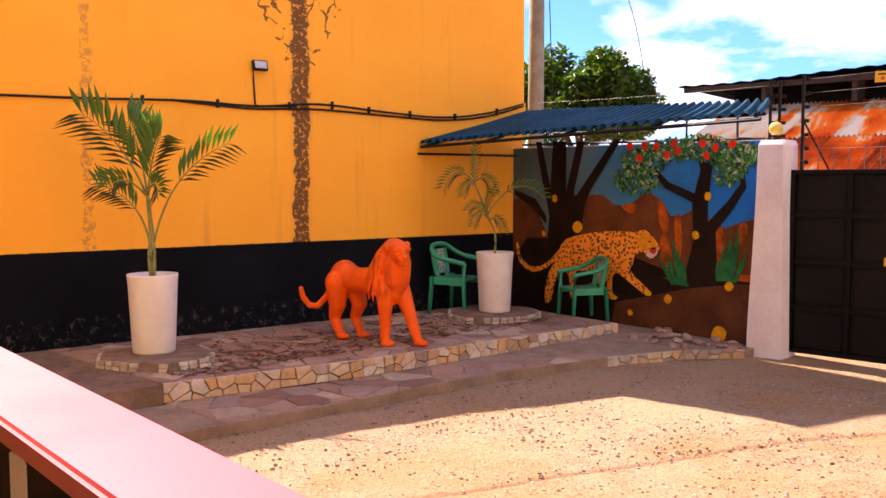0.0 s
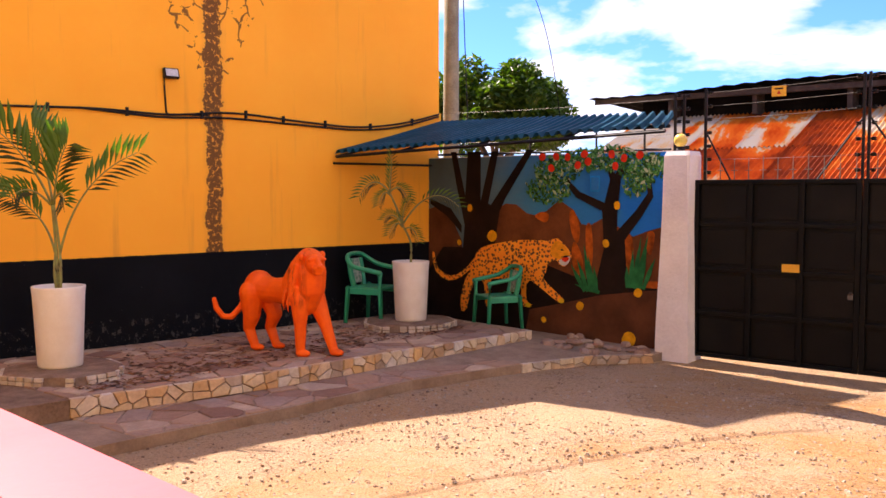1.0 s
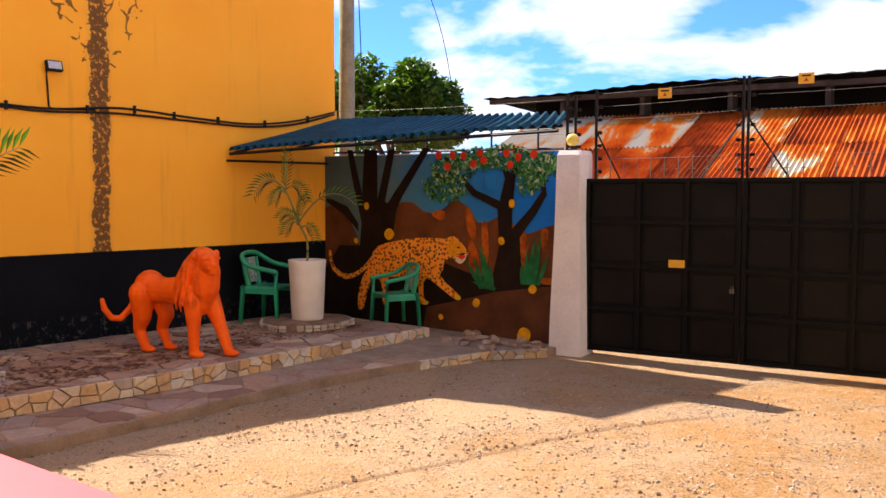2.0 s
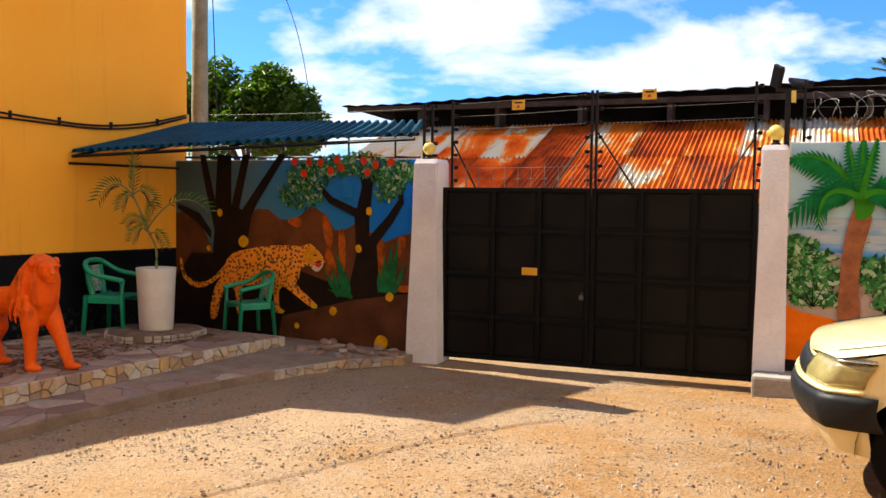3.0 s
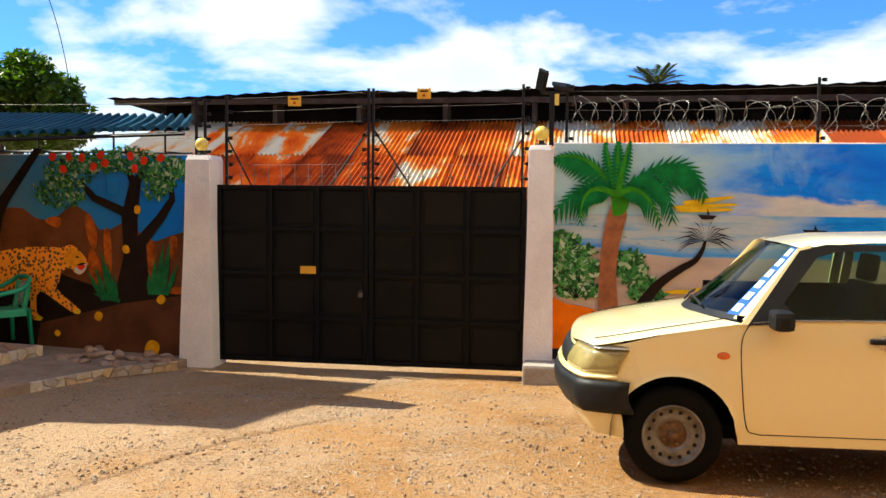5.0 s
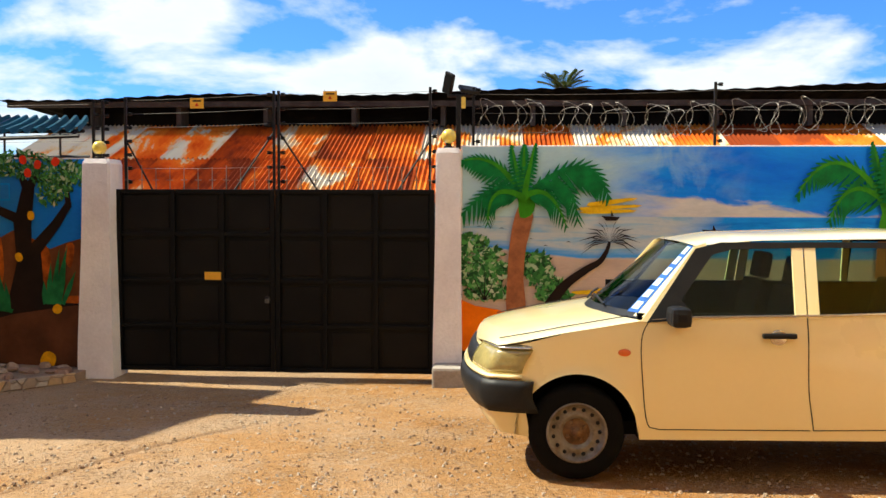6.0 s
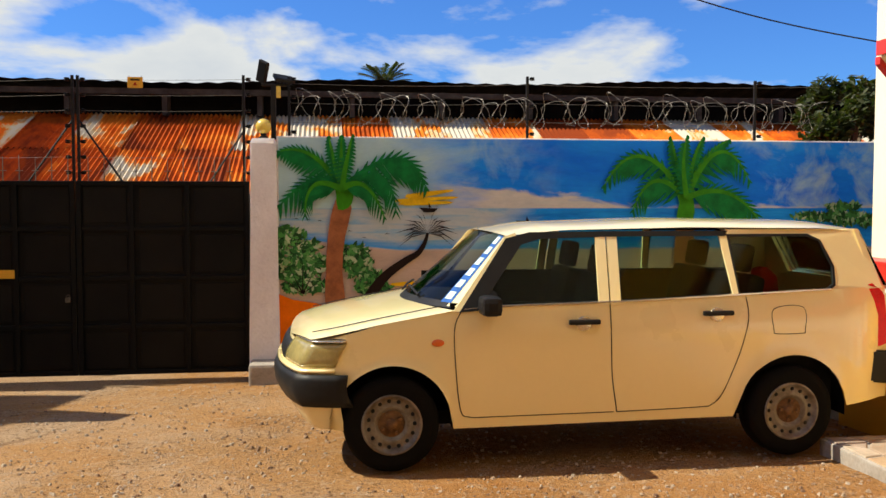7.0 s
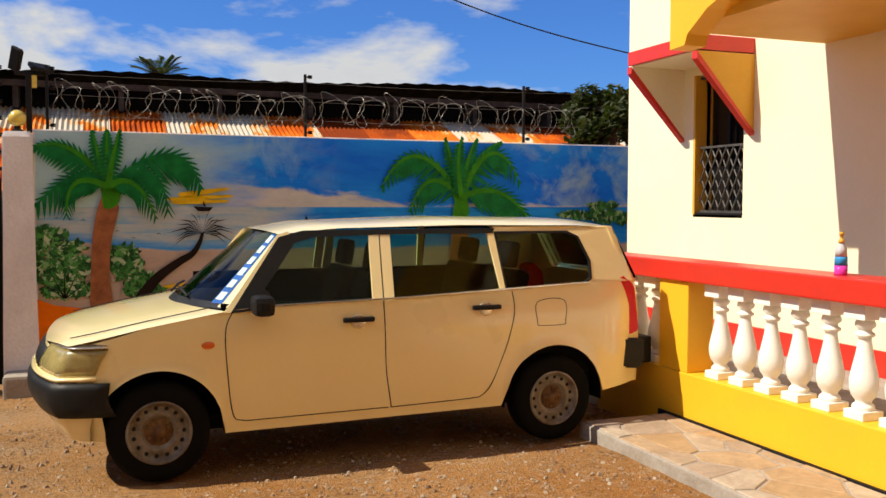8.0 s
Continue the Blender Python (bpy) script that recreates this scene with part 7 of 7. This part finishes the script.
globe(-3.62, 9.62, 2.148, 0.075)
globe(0.14, 9.72, 2.268, 0.08)


def fence_post(x, y, z0, z1, n, label="black electric-fence post with disc insulators", twin=False):
    t = thing("fence_post", pose(x, y, z0), label, "fence post", group="electric fence posts")
    h = z1 - z0
    for dx in ((-0.026, 0.026) if twin else (0.0,)):
        b = bmesh.new(); box(b, (dx - 0.014, -0.014, 0), (dx + 0.014, 0.014, h), 0.003); part("post", b, M_BLACKM, t)
    for k in range(n):
        z = h * (0.08 + 0.88 * k / (n - 1))
        for sd in ((-1, 1) if twin else (1,)):
            off = 0.075 if twin else 0.05
            b = bmesh.new(); lathe(b, [(0.0, -0.02), (0.026, -0.016), (0.026, -0.004), (0.012, 0.0), (0.026, 0.004), (0.026, 0.016), (0.0, 0.02)], 10, pose(sd * off, -0.01, z)); part("insulator", b, M_BLACK, t)
            b = bmesh.new(); tube(b, (sd * 0.012, 0, z), (sd * off, -0.01, z), 0.006, 0.006, 5); part("pin", b, M_BLACKM, t)
    return t


posts = [fence_post(-3.38, 9.74, 1.83, 2.83, 7), fence_post(-1.72, 9.74, 1.83, 2.89, 7, "twin black electric-fence post over the gate joint", True), fence_post(-0.06, 9.74, 1.83, 2.92, 7), fence_post(0.40, 9.80, 2.298, 2.92, 4), fence_post(-3.72, 9.70, 2.148, 2.80, 5), fence_post(-3.66, 9.80, 2.148, 2.80, 5)]
for x in (2.94, 5.54):
    posts.append(fence_post(x, 9.80, 2.298, 2.97, 3, "black post carrying razor wire on the beach wall"))
for xa, xb in ((-1.74, -2.20), (-1.70, -1.26), (-0.07, -0.42), (-3.37, -3.08)):
    b = bmesh.new(); tube(b, (xa, 9.75, 2.46 if abs(xa) < 3 and xa < -0.5 else 2.34), (xb, 9.75, 1.80), 0.011, 0.011, 5)
    tagged(part("fence_brace", b, M_BLACKM), "slanting black brace of the gate fence", "brace", group="fence braces")


def fence_wire(a, b_, sag=0.008, r=0.0018):
    pts = [Vector(a).lerp(Vector(b_), s) - Vector((0, 0, sag * 4 * s * (1 - s))) for s in np.linspace(0, 1, 9)]
    b = bmesh.new(); sweep(b, pts, r, 4)
    return tagged(part("fence_wire", b, M_WIRE), "thin steel electric-fence wire", "wire", group="electric fence wires")


for k in range(7):
    z = lambda h0, h1: h0 + (h1 - h0) * (0.08 + 0.88 * k / 6)
    if k in (0, 2, 3):
        continue
    fence_wire((-3.33, 9.73, z(1.83, 2.83)), (-1.80, 9.73, z(1.83, 2.89)))
    fence_wire((-1.65, 9.73, z(1.83, 2.89)), (-0.02, 9.73, z(1.83, 2.92)))
for z in (2.35, 2.55, 2.75):
    fence_wire((-3.78, 9.72, z), (-7.15, 9.80, z + 0.02), 0.02)
for z in (2.45, 2.65, 2.85):
    fence_wire((0.42, 9.79, z), (2.94, 9.79, z + 0.03), 0.02)
    fence_wire((2.94, 9.79, z + 0.03), (6.28, 9.79, z + 0.06), 0.02)
M_REDSIGN = flat_paint("sign_red", (0.55, 0.05, 0.02))
for k, (x, z) in enumerate(((-2.58, 2.755), (-1.13, 2.825))):
    t = thing("warning_sign", pose(x, 9.715, z), "small yellow warning plate hung on the fence wires", "sign", group="fence warning signs")
    b = bmesh.new(); box(b, (-0.075, -0.003, -0.055), (0.075, 0.0, 0.055), 0.001); part("plate", b, M_SIGN, t)
    b = bmesh.new(); box(b, (-0.045, -0.006, 0.018), (0.045, -0.0035, 0.034)); part("text_bar", b, M_BLACKM, t)
    b = bmesh.new(); prism(b, [(-0.022, -0.03), (0.022, -0.03), (0.0, 0.008)], -0.006, -0.0035, "y"); part("mark", b, M_REDSIGN, t)
    for sx in (-0.06, 0.06):
        b = bmesh.new(); tube(b, (sx, 0.002, 0.05), (sx, 0.012, 0.068), 0.003, 0.003, 5); part("tie", b, M_WIRE, t)


def twin_flood(x, y, z):
    """Two black flood heads seen from behind, on one bracket."""
    t = thing("flood_lamp", pose(x, y, z), "pair of black flood lamp heads on a post beside the gate", "flood lamp")
    for at, size in ((pose(-0.11, 0.0, 0.17, 12, 25, -38), (0.060, 0.018, 0.115)), (pose(0.11, 0.01, 0.10, -62, 6, 20), (0.105, 0.018, 0.075))):
        b = bmesh.new(); box(b, (-size[0], -size[1], -size[2]), size, 0.008); head = part("housing", b, M_BLACKM, t, at=at)
        for k in range(5):
            u = -size[0] * 0.75 + size[0] * 0.375 * k
            b = bmesh.new(); box(b, (u - 0.004, size[1] - 0.002, -size[2] * 0.8), (u + 0.004, size[1] + 0.018, size[2] * 0.8)); part("cooling_fin", b, M_BLACKM, head)
        b = bmesh.new(); box(b, (-size[0] * 0.85, -size[1] - 0.003, -size[2] * 0.85), (size[0] * 0.85, -size[1] - 0.0005, size[2] * 0.85)); part("glass_face", b, M_BLACK, head)
    b = bmesh.new(); box(b, (-0.12, -0.015, 0.02), (0.14, 0.015, 0.05), 0.004); part("bracket", b, M_BLACKM, t)
    b = bmesh.new(); box(b, (0.03, -0.03, -0.10), (0.075, 0.0, 0.02), 0.004); part("junction_box", b, M_LAMPY, t)
    return t


twin_flood(0.24, 9.80, 2.80)
b = bmesh.new(); box(b, (0.215, 9.765, 2.268), (0.265, 9.825, 2.84), 0.004)
tagged(part("lamp_post", b, M_BLACKM), "short black steel post carrying the flood lamp", "post")


M_RAZOR = surface("bright_razor_wire", (0.36, 0.34, 0.30), (0.18, 0.16, 0.13), 0.45, metal=0.5, coarse=20, fine=90, bump=0.0)


def razor_coil():
    t = thing("razor_wire", Matrix.Identity(4), "coiled razor wire along the top of the beach wall", "razor wire")
    for ph, z0, r0 in ((0.0, 2.60, 0.17), (1.9, 2.575, 0.15)):
        b = bmesh.new()
        pts = []
        n = 900
        for i in range(n):
            a = i / n * math.tau * 19 + ph
            x = 0.42 + 5.85 * i / n + 0.10 * math.sin(a * 0.31 + ph)
            r = r0 * (1 + 0.16 * math.sin(a * 0.47 + ph))
            pts.append(Vector((x + 0.06 * math.cos(a * 2 + ph), 9.80 + 0.12 * math.cos(a), z0 + r * math.sin(a) + 0.02 * math.sin(x * 2))))
        sweep(b, pts, 0.0021, 4)
        for i in range(0, n, 5):
            p, d = pts[i], (pts[min(i + 1, n - 1)] - pts[max(0, i - 1)]).normalized()
            s = d.cross(Vector((0, 1, 0))).normalized()
            v = [b.verts.new(q) for q in (p - d * 0.015 - s * 0.014, p - d * 0.005, p + d * 0.015 + s * 0.014, p + d * 0.005)]
            b.faces.new(v)
        part("coil", b, M_RAZOR, t)
    return t


razor_coil()

# ---- wall lamp and cables on the orange wall ----
def wall_cables():
    t = thing("wall_cable", Matrix.Identity(4), "two black cables clipped along the orange wall", "cable")
    upper = [(7.8, 2.47), (6.52, 2.50), (5.71, 2.515), (4.74, 2.545), (3.94, 2.53), (3.16, 2.59), (2.19, 2.54), (1.41, 2.52), (0.7, 2.60), (0.02, 2.76)]
    lower = [(4.9, 2.545), (4.3, 2.51), (3.94, 2.50), (3.2, 2.53), (2.19, 2.50), (1.41, 2.485), (0.7, 2.56), (0.02, 2.73)]
    for line in (upper, lower):
        b = bmesh.new(); sweep(b, smooth_line([on_wall(u, z, 0.016) for u, z in line], 6), 0.013, 6); part("cable", b, M_BLACKM, t, smooth=True)
    for u, z in ((5.2, 2.53), (4.4, 2.535), (3.55, 2.55), (3.0, 2.585), (2.5, 2.55), (1.9, 2.53), (1.2, 2.53), (0.5, 2.63)):
        b = bmesh.new(); box(b, (-0.012, -0.004, -0.045), (0.012, 0.035, 0.045), 0.003); part("clip", b, M_BLACKM, t, at=WALL_M @ pose(u, 0, z))
    l = thing("wall_lamp", WALL_M @ pose(3.92, 0, 2.95), "small square flood lamp on a conduit on the orange wall", "wall lamp")
    b = bmesh.new(); box(b, (-0.085, 0.03, -0.055), (0.085, 0.075, 0.055), 0.008); part("housing", b, M_BLACKM, l, at=pose(0, 0, 0, 18))
    b = bmesh.new(); box(b, (-0.068, 0.076, -0.04), (0.068, 0.080, 0.04)); part("glass_face", b, M_GREYLAMP, l, at=pose(0, 0, 0, 18))
    b = bmesh.new(); box(b, (0.02, 0.0, -0.03), (0.07, 0.05, 0.0)); part("bracket", b, M_BLACKM, l)
    b = bmesh.new(); sweep(b, [(0.06, 0.012, -0.02), (0.06, 0.012, -0.12), (0.045, 0.012, -0.40), (0.0, 0.012, -0.42), (-0.45, 0.012, -0.40)], 0.010, 6); part("conduit", b, M_BLACKM, l)


wall_cables()

# ---- pole, overhead wires ----
pole = thing("utility_pole", pose(-7.93, 11.0, -0.3), "weathered timber utility pole behind the yard wall", "pole")
b = bmesh.new(); sweep(b, [(0, 0, 0), (0.01, 0, 3), (0.03, 0, 7.5)], lambda s: 0.135 - 0.03 * s, 14); part("shaft", b, M_POLE, pole, smooth=True)
b = bmesh.new(); box(b, (-0.17, -0.15, 2.85), (-0.12, -0.08, 3.2), 0.006); part("junction_box", b, M_SIGN, pole)


def overhead(a, c, e, r=0.008):
    b = bmesh.new(); sweep(b, smooth_line([Vector(a), Vector(c), Vector(e)], 10), r, 5)
    tagged(part("overhead_wire", b, M_BLACKM), "thin black overhead wire", "wire", group="overhead wires")


overhead((-8.3, 12.0, 7.0), (-6.97, 12.0, 4.5), (-6.55, 12.0, 2.6), 0.006)
overhead((-7.80, 11.0, 7.1), (-7.72, 11.05, 4.5), (-7.66, 11.1, 2.4), 0.008)
overhead((1.0, 9.9, 5.1), (4.55, 9.15, 3.70), (6.45, 8.77, 3.22), 0.008)


# ---- trees beyond the wall ----
def tree(x, y, z0, h, rx, rz, cz, count, leaf, seed, material, label):
    t = thing("tree", pose(x, y, z0), label, "tree")
    rng = random.Random(seed)
    b = bmesh.new()
    sweep(b, smooth_line([(0, 0, 0), (0.08, 0, h * 0.3), (-0.05, 0.05, h * 0.55)], 5), lambda s: 0.16 - 0.06 * s, 9)
    centres = []
    for k in range(26):
        a, e = rng.uniform(0, math.tau), rng.uniform(-0.5, 1.0)
        q = Vector((rx * 0.78 * math.cos(a) * math.cos(e), rx * 0.78 * math.sin(a) * math.cos(e), cz + rz * 0.75 * math.sin(e)))
        centres.append((q, rx * rng.uniform(0.22, 0.38)))
        if k % 2 == 0:
            sweep(b, smooth_line([(-0.05, 0.05, h * 0.5), q * 0.5 + Vector((0, 0, h * 0.32)), q], 4), lambda s: 0.06 - 0.045 * s, 5)
    part("trunk", b, M_BARK, t)
    b = bmesh.new()
    for _ in range(count):
        c, r = rng.choice(centres)
        d = Vector((rng.gauss(0, 1), rng.gauss(0, 1), rng.gauss(0, 1))).normalized() * r * (0.55 + 0.5 * rng.random())
        p = c + d
        q = Euler((rng.uniform(-.9, .9), rng.uniform(-.9, .9), rng.uniform(0, math.tau))).to_matrix()
        s = leaf * rng.uniform(0.6, 1.35)
        vs = [b.verts.new(p + q @ Vector(v)) for v in ((-s, 0, 0), (-0.2 * s, 0.42 * s, 0.05 * s), (s, 0, -0.1 * s), (-0.2 * s, -0.42 * s, 0.05 * s))]
        b.faces.new(vs)
    part("crown", b, material, t)
    return t


tree(-10.5, 16.0, -0.3, 4.6, 1.55, 1.15, 3.6, 22000, 0.09, 4, M_LEAF, "broad leafy green tree behind the yard wall")
tree(8.15, 12.2, -0.3, 3.4, 0.75, 0.65, 3.1, 3800, 0.07, 9, M_LEAFD, "small dark green tree behind the beach wall")


def far_palm():
    t = thing("palm_tree", pose(2.45, 25.0, -0.3), "distant coconut palm behind the shed", "palm tree")
    b = bmesh.new(); sweep(b, [(0, 0, 0), (0.1, 0, 2.6), (0, 0, 5.2)], lambda s: 0.13 - 0.05 * s, 8); part("trunk", b, M_BARK, t)
    rng = random.Random(6)
    for k in range(13):
        a = k * math.tau / 13 + rng.uniform(-.2, .2)
        e = rng.uniform(0.1, 1.2)
        A = Vector((0, 0, 5.15)); d = Vector((math.cos(a) * math.cos(e), math.sin(a) * math.cos(e), math.sin(e)))
        C, E = A + d * 0.45, A + d * 0.75 + Vector((0, 0, -0.15))
        b = bmesh.new()
        for j in range(14):
            s = 0.1 + 0.9 * j / 13
            p = A * (1 - s) ** 2 + C * 2 * s * (1 - s) + E * s * s
            w = d.cross(Vector((0, 0, 1))).normalized()
            for sd in (1, -1):
                leaflet(b, p, (d * 0.6 + w * sd * 0.8).normalized(), Vector((0, 0, 1)), 0.32, 0.035)
        part("frond", b, M_LEAFD, t)


far_palm()

# ---- spray bottle on the rail ----
bottle = thing("spray_bottle", pose(4.76, 4.14, 1.195), "small clear spray bottle with pink and blue liquid on the rail", "bottle")
b = bmesh.new(); lathe(b, [(0.034, 0.0), (0.036, 0.01), (0.036, 0.055)], 20); part("pink_liquid", b, flat_paint("pink_liquid", (0.75, 0.06, 0.45), 0.2), bottle, smooth=True)
b = bmesh.new(); lathe(b, [(0.0355, 0.056), (0.035, 0.09), (0.033, 0.105)], 20); part("blue_liquid", b, flat_paint("blue_liquid", (0.05, 0.35, 0.75), 0.2), bottle, smooth=True)
b = bmesh.new(); lathe(b, [(0.033, 0.106), (0.030, 0.15), (0.016, 0.175), (0.014, 0.18)], 20); part("clear_shoulder", b, flat_paint("clear_plastic", (0.66, 0.66, 0.68), 0.15), bottle, smooth=True)
b = bmesh.new(); lathe(b, [(0.017, 0.181), (0.017, 0.20), (0.008, 0.202), (0.008, 0.225), (0.013, 0.226), (0.013, 0.245)], 14); part("pump_cap", b, M_OCHRE, bottle, smooth=True)

# ---- paving pieces and loose stones ----
rng = random.Random(21)


# terrace: the paving in two convex stretches
for quad in ([(-5.42, 7.0), (-5.12, 8.83), (-6.3, 8.96), (-7.28, 9.02), (-7.60, 7.0)], [(-5.64, 5.43), (-5.42, 6.985), (-7.61, 6.985), (-7.87, 5.43)], [(-6.05, 3.68), (-5.65, 5.415), (-7.875, 5.415), (-8.17, 3.68)]):
    stones_on(platform, crazy_paving(quad, 0.25, 0.016, rng, 1.1), lambda p: plat_z(p.y), 0.02, rng, M_FLAG)
edge = [(-5.10, 8.85), (-5.40, 7.0), (-5.62, 5.43), (-6.03, 3.68)]
for a, b_ in zip(edge, edge[1:]):
    riser_stones(platform, b_, a, 0.088, 0.088, 0.155, 0.02, rng, 0.115)
riser_stones(platform, (-5.10, 8.85), (-6.25, 8.98), 0.088, 0.088, 0.10, 0.015, rng, 0.115)
# lower step
for quad in ([(-4.92, 6.45), (-5.02, 4.85), (-5.72, 4.85), (-5.44, 6.5)], [(-5.03, 4.83), (-5.17, 3.7), (-6.02, 3.7), (-5.73, 4.83)], [(-4.52, 7.75), (-4.90, 6.47), (-5.42, 6.52), (-5.2, 8.0)]):
    stones_on(lower_step, crazy_paving(quad, 0.28, 0.016, rng, 1.2), lambda p: lower_z(p.x, p.y) + 0.002, 0.015, rng, M_FLAG)
for a, b_ in (((-4.15, 8.7), (-3.74, 9.25)), ((-4.50, 7.75), (-4.15, 8.7)), ):
    riser_stones(lower_step, a, b_, lower_z(*a), lower_z(*b_), 0.10, 0.015, rng, 0.13)
# kerb walk
M_KERBSTONE = stone_material("kerb_flagstone", [(0, (0.40, 0.31, 0.24)), (0.3, (0.52, 0.38, 0.24)), (0.6, (0.50, 0.32, 0.16)), (1, (0.56, 0.48, 0.38))])
for quad in ([(3.95, 3.2), (4.63, 3.2), (4.63, 5.6), (3.95, 5.6)],):
    stones_on(kerb, crazy_paving(quad, 0.30, 0.015, rng, 1.1), lambda p: 0.092, 0.012, rng, M_KERBSTONE)


def rubble():
    """Broken stones set in the worn end of the low step beside the pillar."""
    r = random.Random(44)
    for k in range(34):
        x, y = r.uniform(-4.85, -3.80), r.uniform(8.75, 9.5)
        if y < (8.75 if x < -4.2 else 9.15):
            continue
        b = bmesh.new()
        sx, sy, sz = r.uniform(0.06, 0.13), r.uniform(0.05, 0.10), r.uniform(0.025, 0.055)
        ball(b, (0, 0, 0), (sx, sy, sz), seg=7, rings=4)
        for v in b.verts:
            v.co *= 1 + 0.28 * noise.noise(v.co * 9 + Vector((k * 3.1, 0, 0)))
        part("stone", b, M_FLAG, lower_step, at=pose(x, y, lower_z(x, y) + 0.005, r.uniform(-12, 12), r.uniform(-12, 12), r.uniform(0, 180)))


rubble()


def gravel():
    """Loose stones and chips on the yard, thicker along the middle."""
    b = bmesh.new()
    verts, faces = [], []
    r = random.Random(31)
    for k in range(46000):
        x, y = r.uniform(-5.2, 5.0), r.uniform(1.8, 9.3)
        if r.random() > 0.35 + 0.65 * math.exp(-((y - 5.0 + 0.12 * x) / 1.6) ** 2):
            continue
        if x < -4.3 and y > 7.2 or x < -5.0 - (4.85 - y) * 0.12 or (x > 3.9 and y < 5.7) :
            continue
        s = 0.0035 + 0.015 * r.random() ** 6
        z = ground_z(x, y) + s * 0.25 + 0.004
        base = len(verts)
        a0 = r.uniform(0, math.tau)
        for j in range(5):
            a = a0 + j * math.tau / 5
            q = s * r.uniform(0.7, 1.25)
            verts.append((x + q * math.cos(a), y + q * math.sin(a), z - s * 0.6))
            verts.append((x + q * 0.6 * math.cos(a + .15), y + q * 0.6 * math.sin(a + .15), z + s * r.uniform(0.0, 0.3)))
        for j in range(5):
            p, q = base + 2 * j, base + 2 * ((j + 1) % 5)
            faces.append((p, q, q + 1, p + 1))
        faces.append(tuple(base + 2 * j + 1 for j in range(5)))
    b.free()
    me = bpy.data.meshes.new("gravel")
    me.from_pydata(verts, [], faces)
    me.materials.append(M_GRAVEL)
    return tagged(new("gravel", me), "scattered grey and tan gravel on the sandy yard", "gravel", kind="stuff")


M_GRAVEL = stone_material("gravel_stone", [(0, (0.18, 0.10, 0.06)), (0.3, (0.36, 0.22, 0.12)), (0.7, (0.42, 0.33, 0.24)), (1, (0.52, 0.43, 0.33))], veins=0.4)
gravel()


def fallen_leaves():
    """Dry leaves lying on the terrace stones."""
    r = random.Random(77)
    verts, faces = [], []
    for k in range(1300):
        y = r.uniform(3.9, 8.6)
        x = -5.75 - (8.6 - y) * 0.06 - abs(r.gauss(0, 0.75))
        if x < -7.5 - (9.0 - y) * 0.1:
            continue
        a, s = r.uniform(0, math.tau), r.uniform(0.018, 0.05)
        c, d = Vector((math.cos(a), math.sin(a))) * s, Vector((-math.sin(a), math.cos(a))) * s * 0.45
        p = Vector((x, y))
        base = len(verts)
        for q, h in ((p - c, 0.002), (p + d, 0.006), (p + c, 0.012 * r.random()), (p - d, 0.004)):
            verts.append((q.x, q.y, 0.094 + h))
        faces.append((base, base + 1, base + 2, base + 3))
    me = bpy.data.meshes.new("fallen_leaf_litter")
    me.from_pydata(verts, [], faces)
    me.materials.append(M_DRYLEAF)
    return tagged(new("fallen_leaf_litter", me), "dry reddish brown leaf litter on the terrace", "leaf litter", kind="stuff")


M_DRYLEAF = daub_material("dry_leaf", [(0, (0.05, 0.02, 0.012)), (0.5, (0.14, 0.05, 0.02)), (1, (0.26, 0.12, 0.05))])
fallen_leaves()
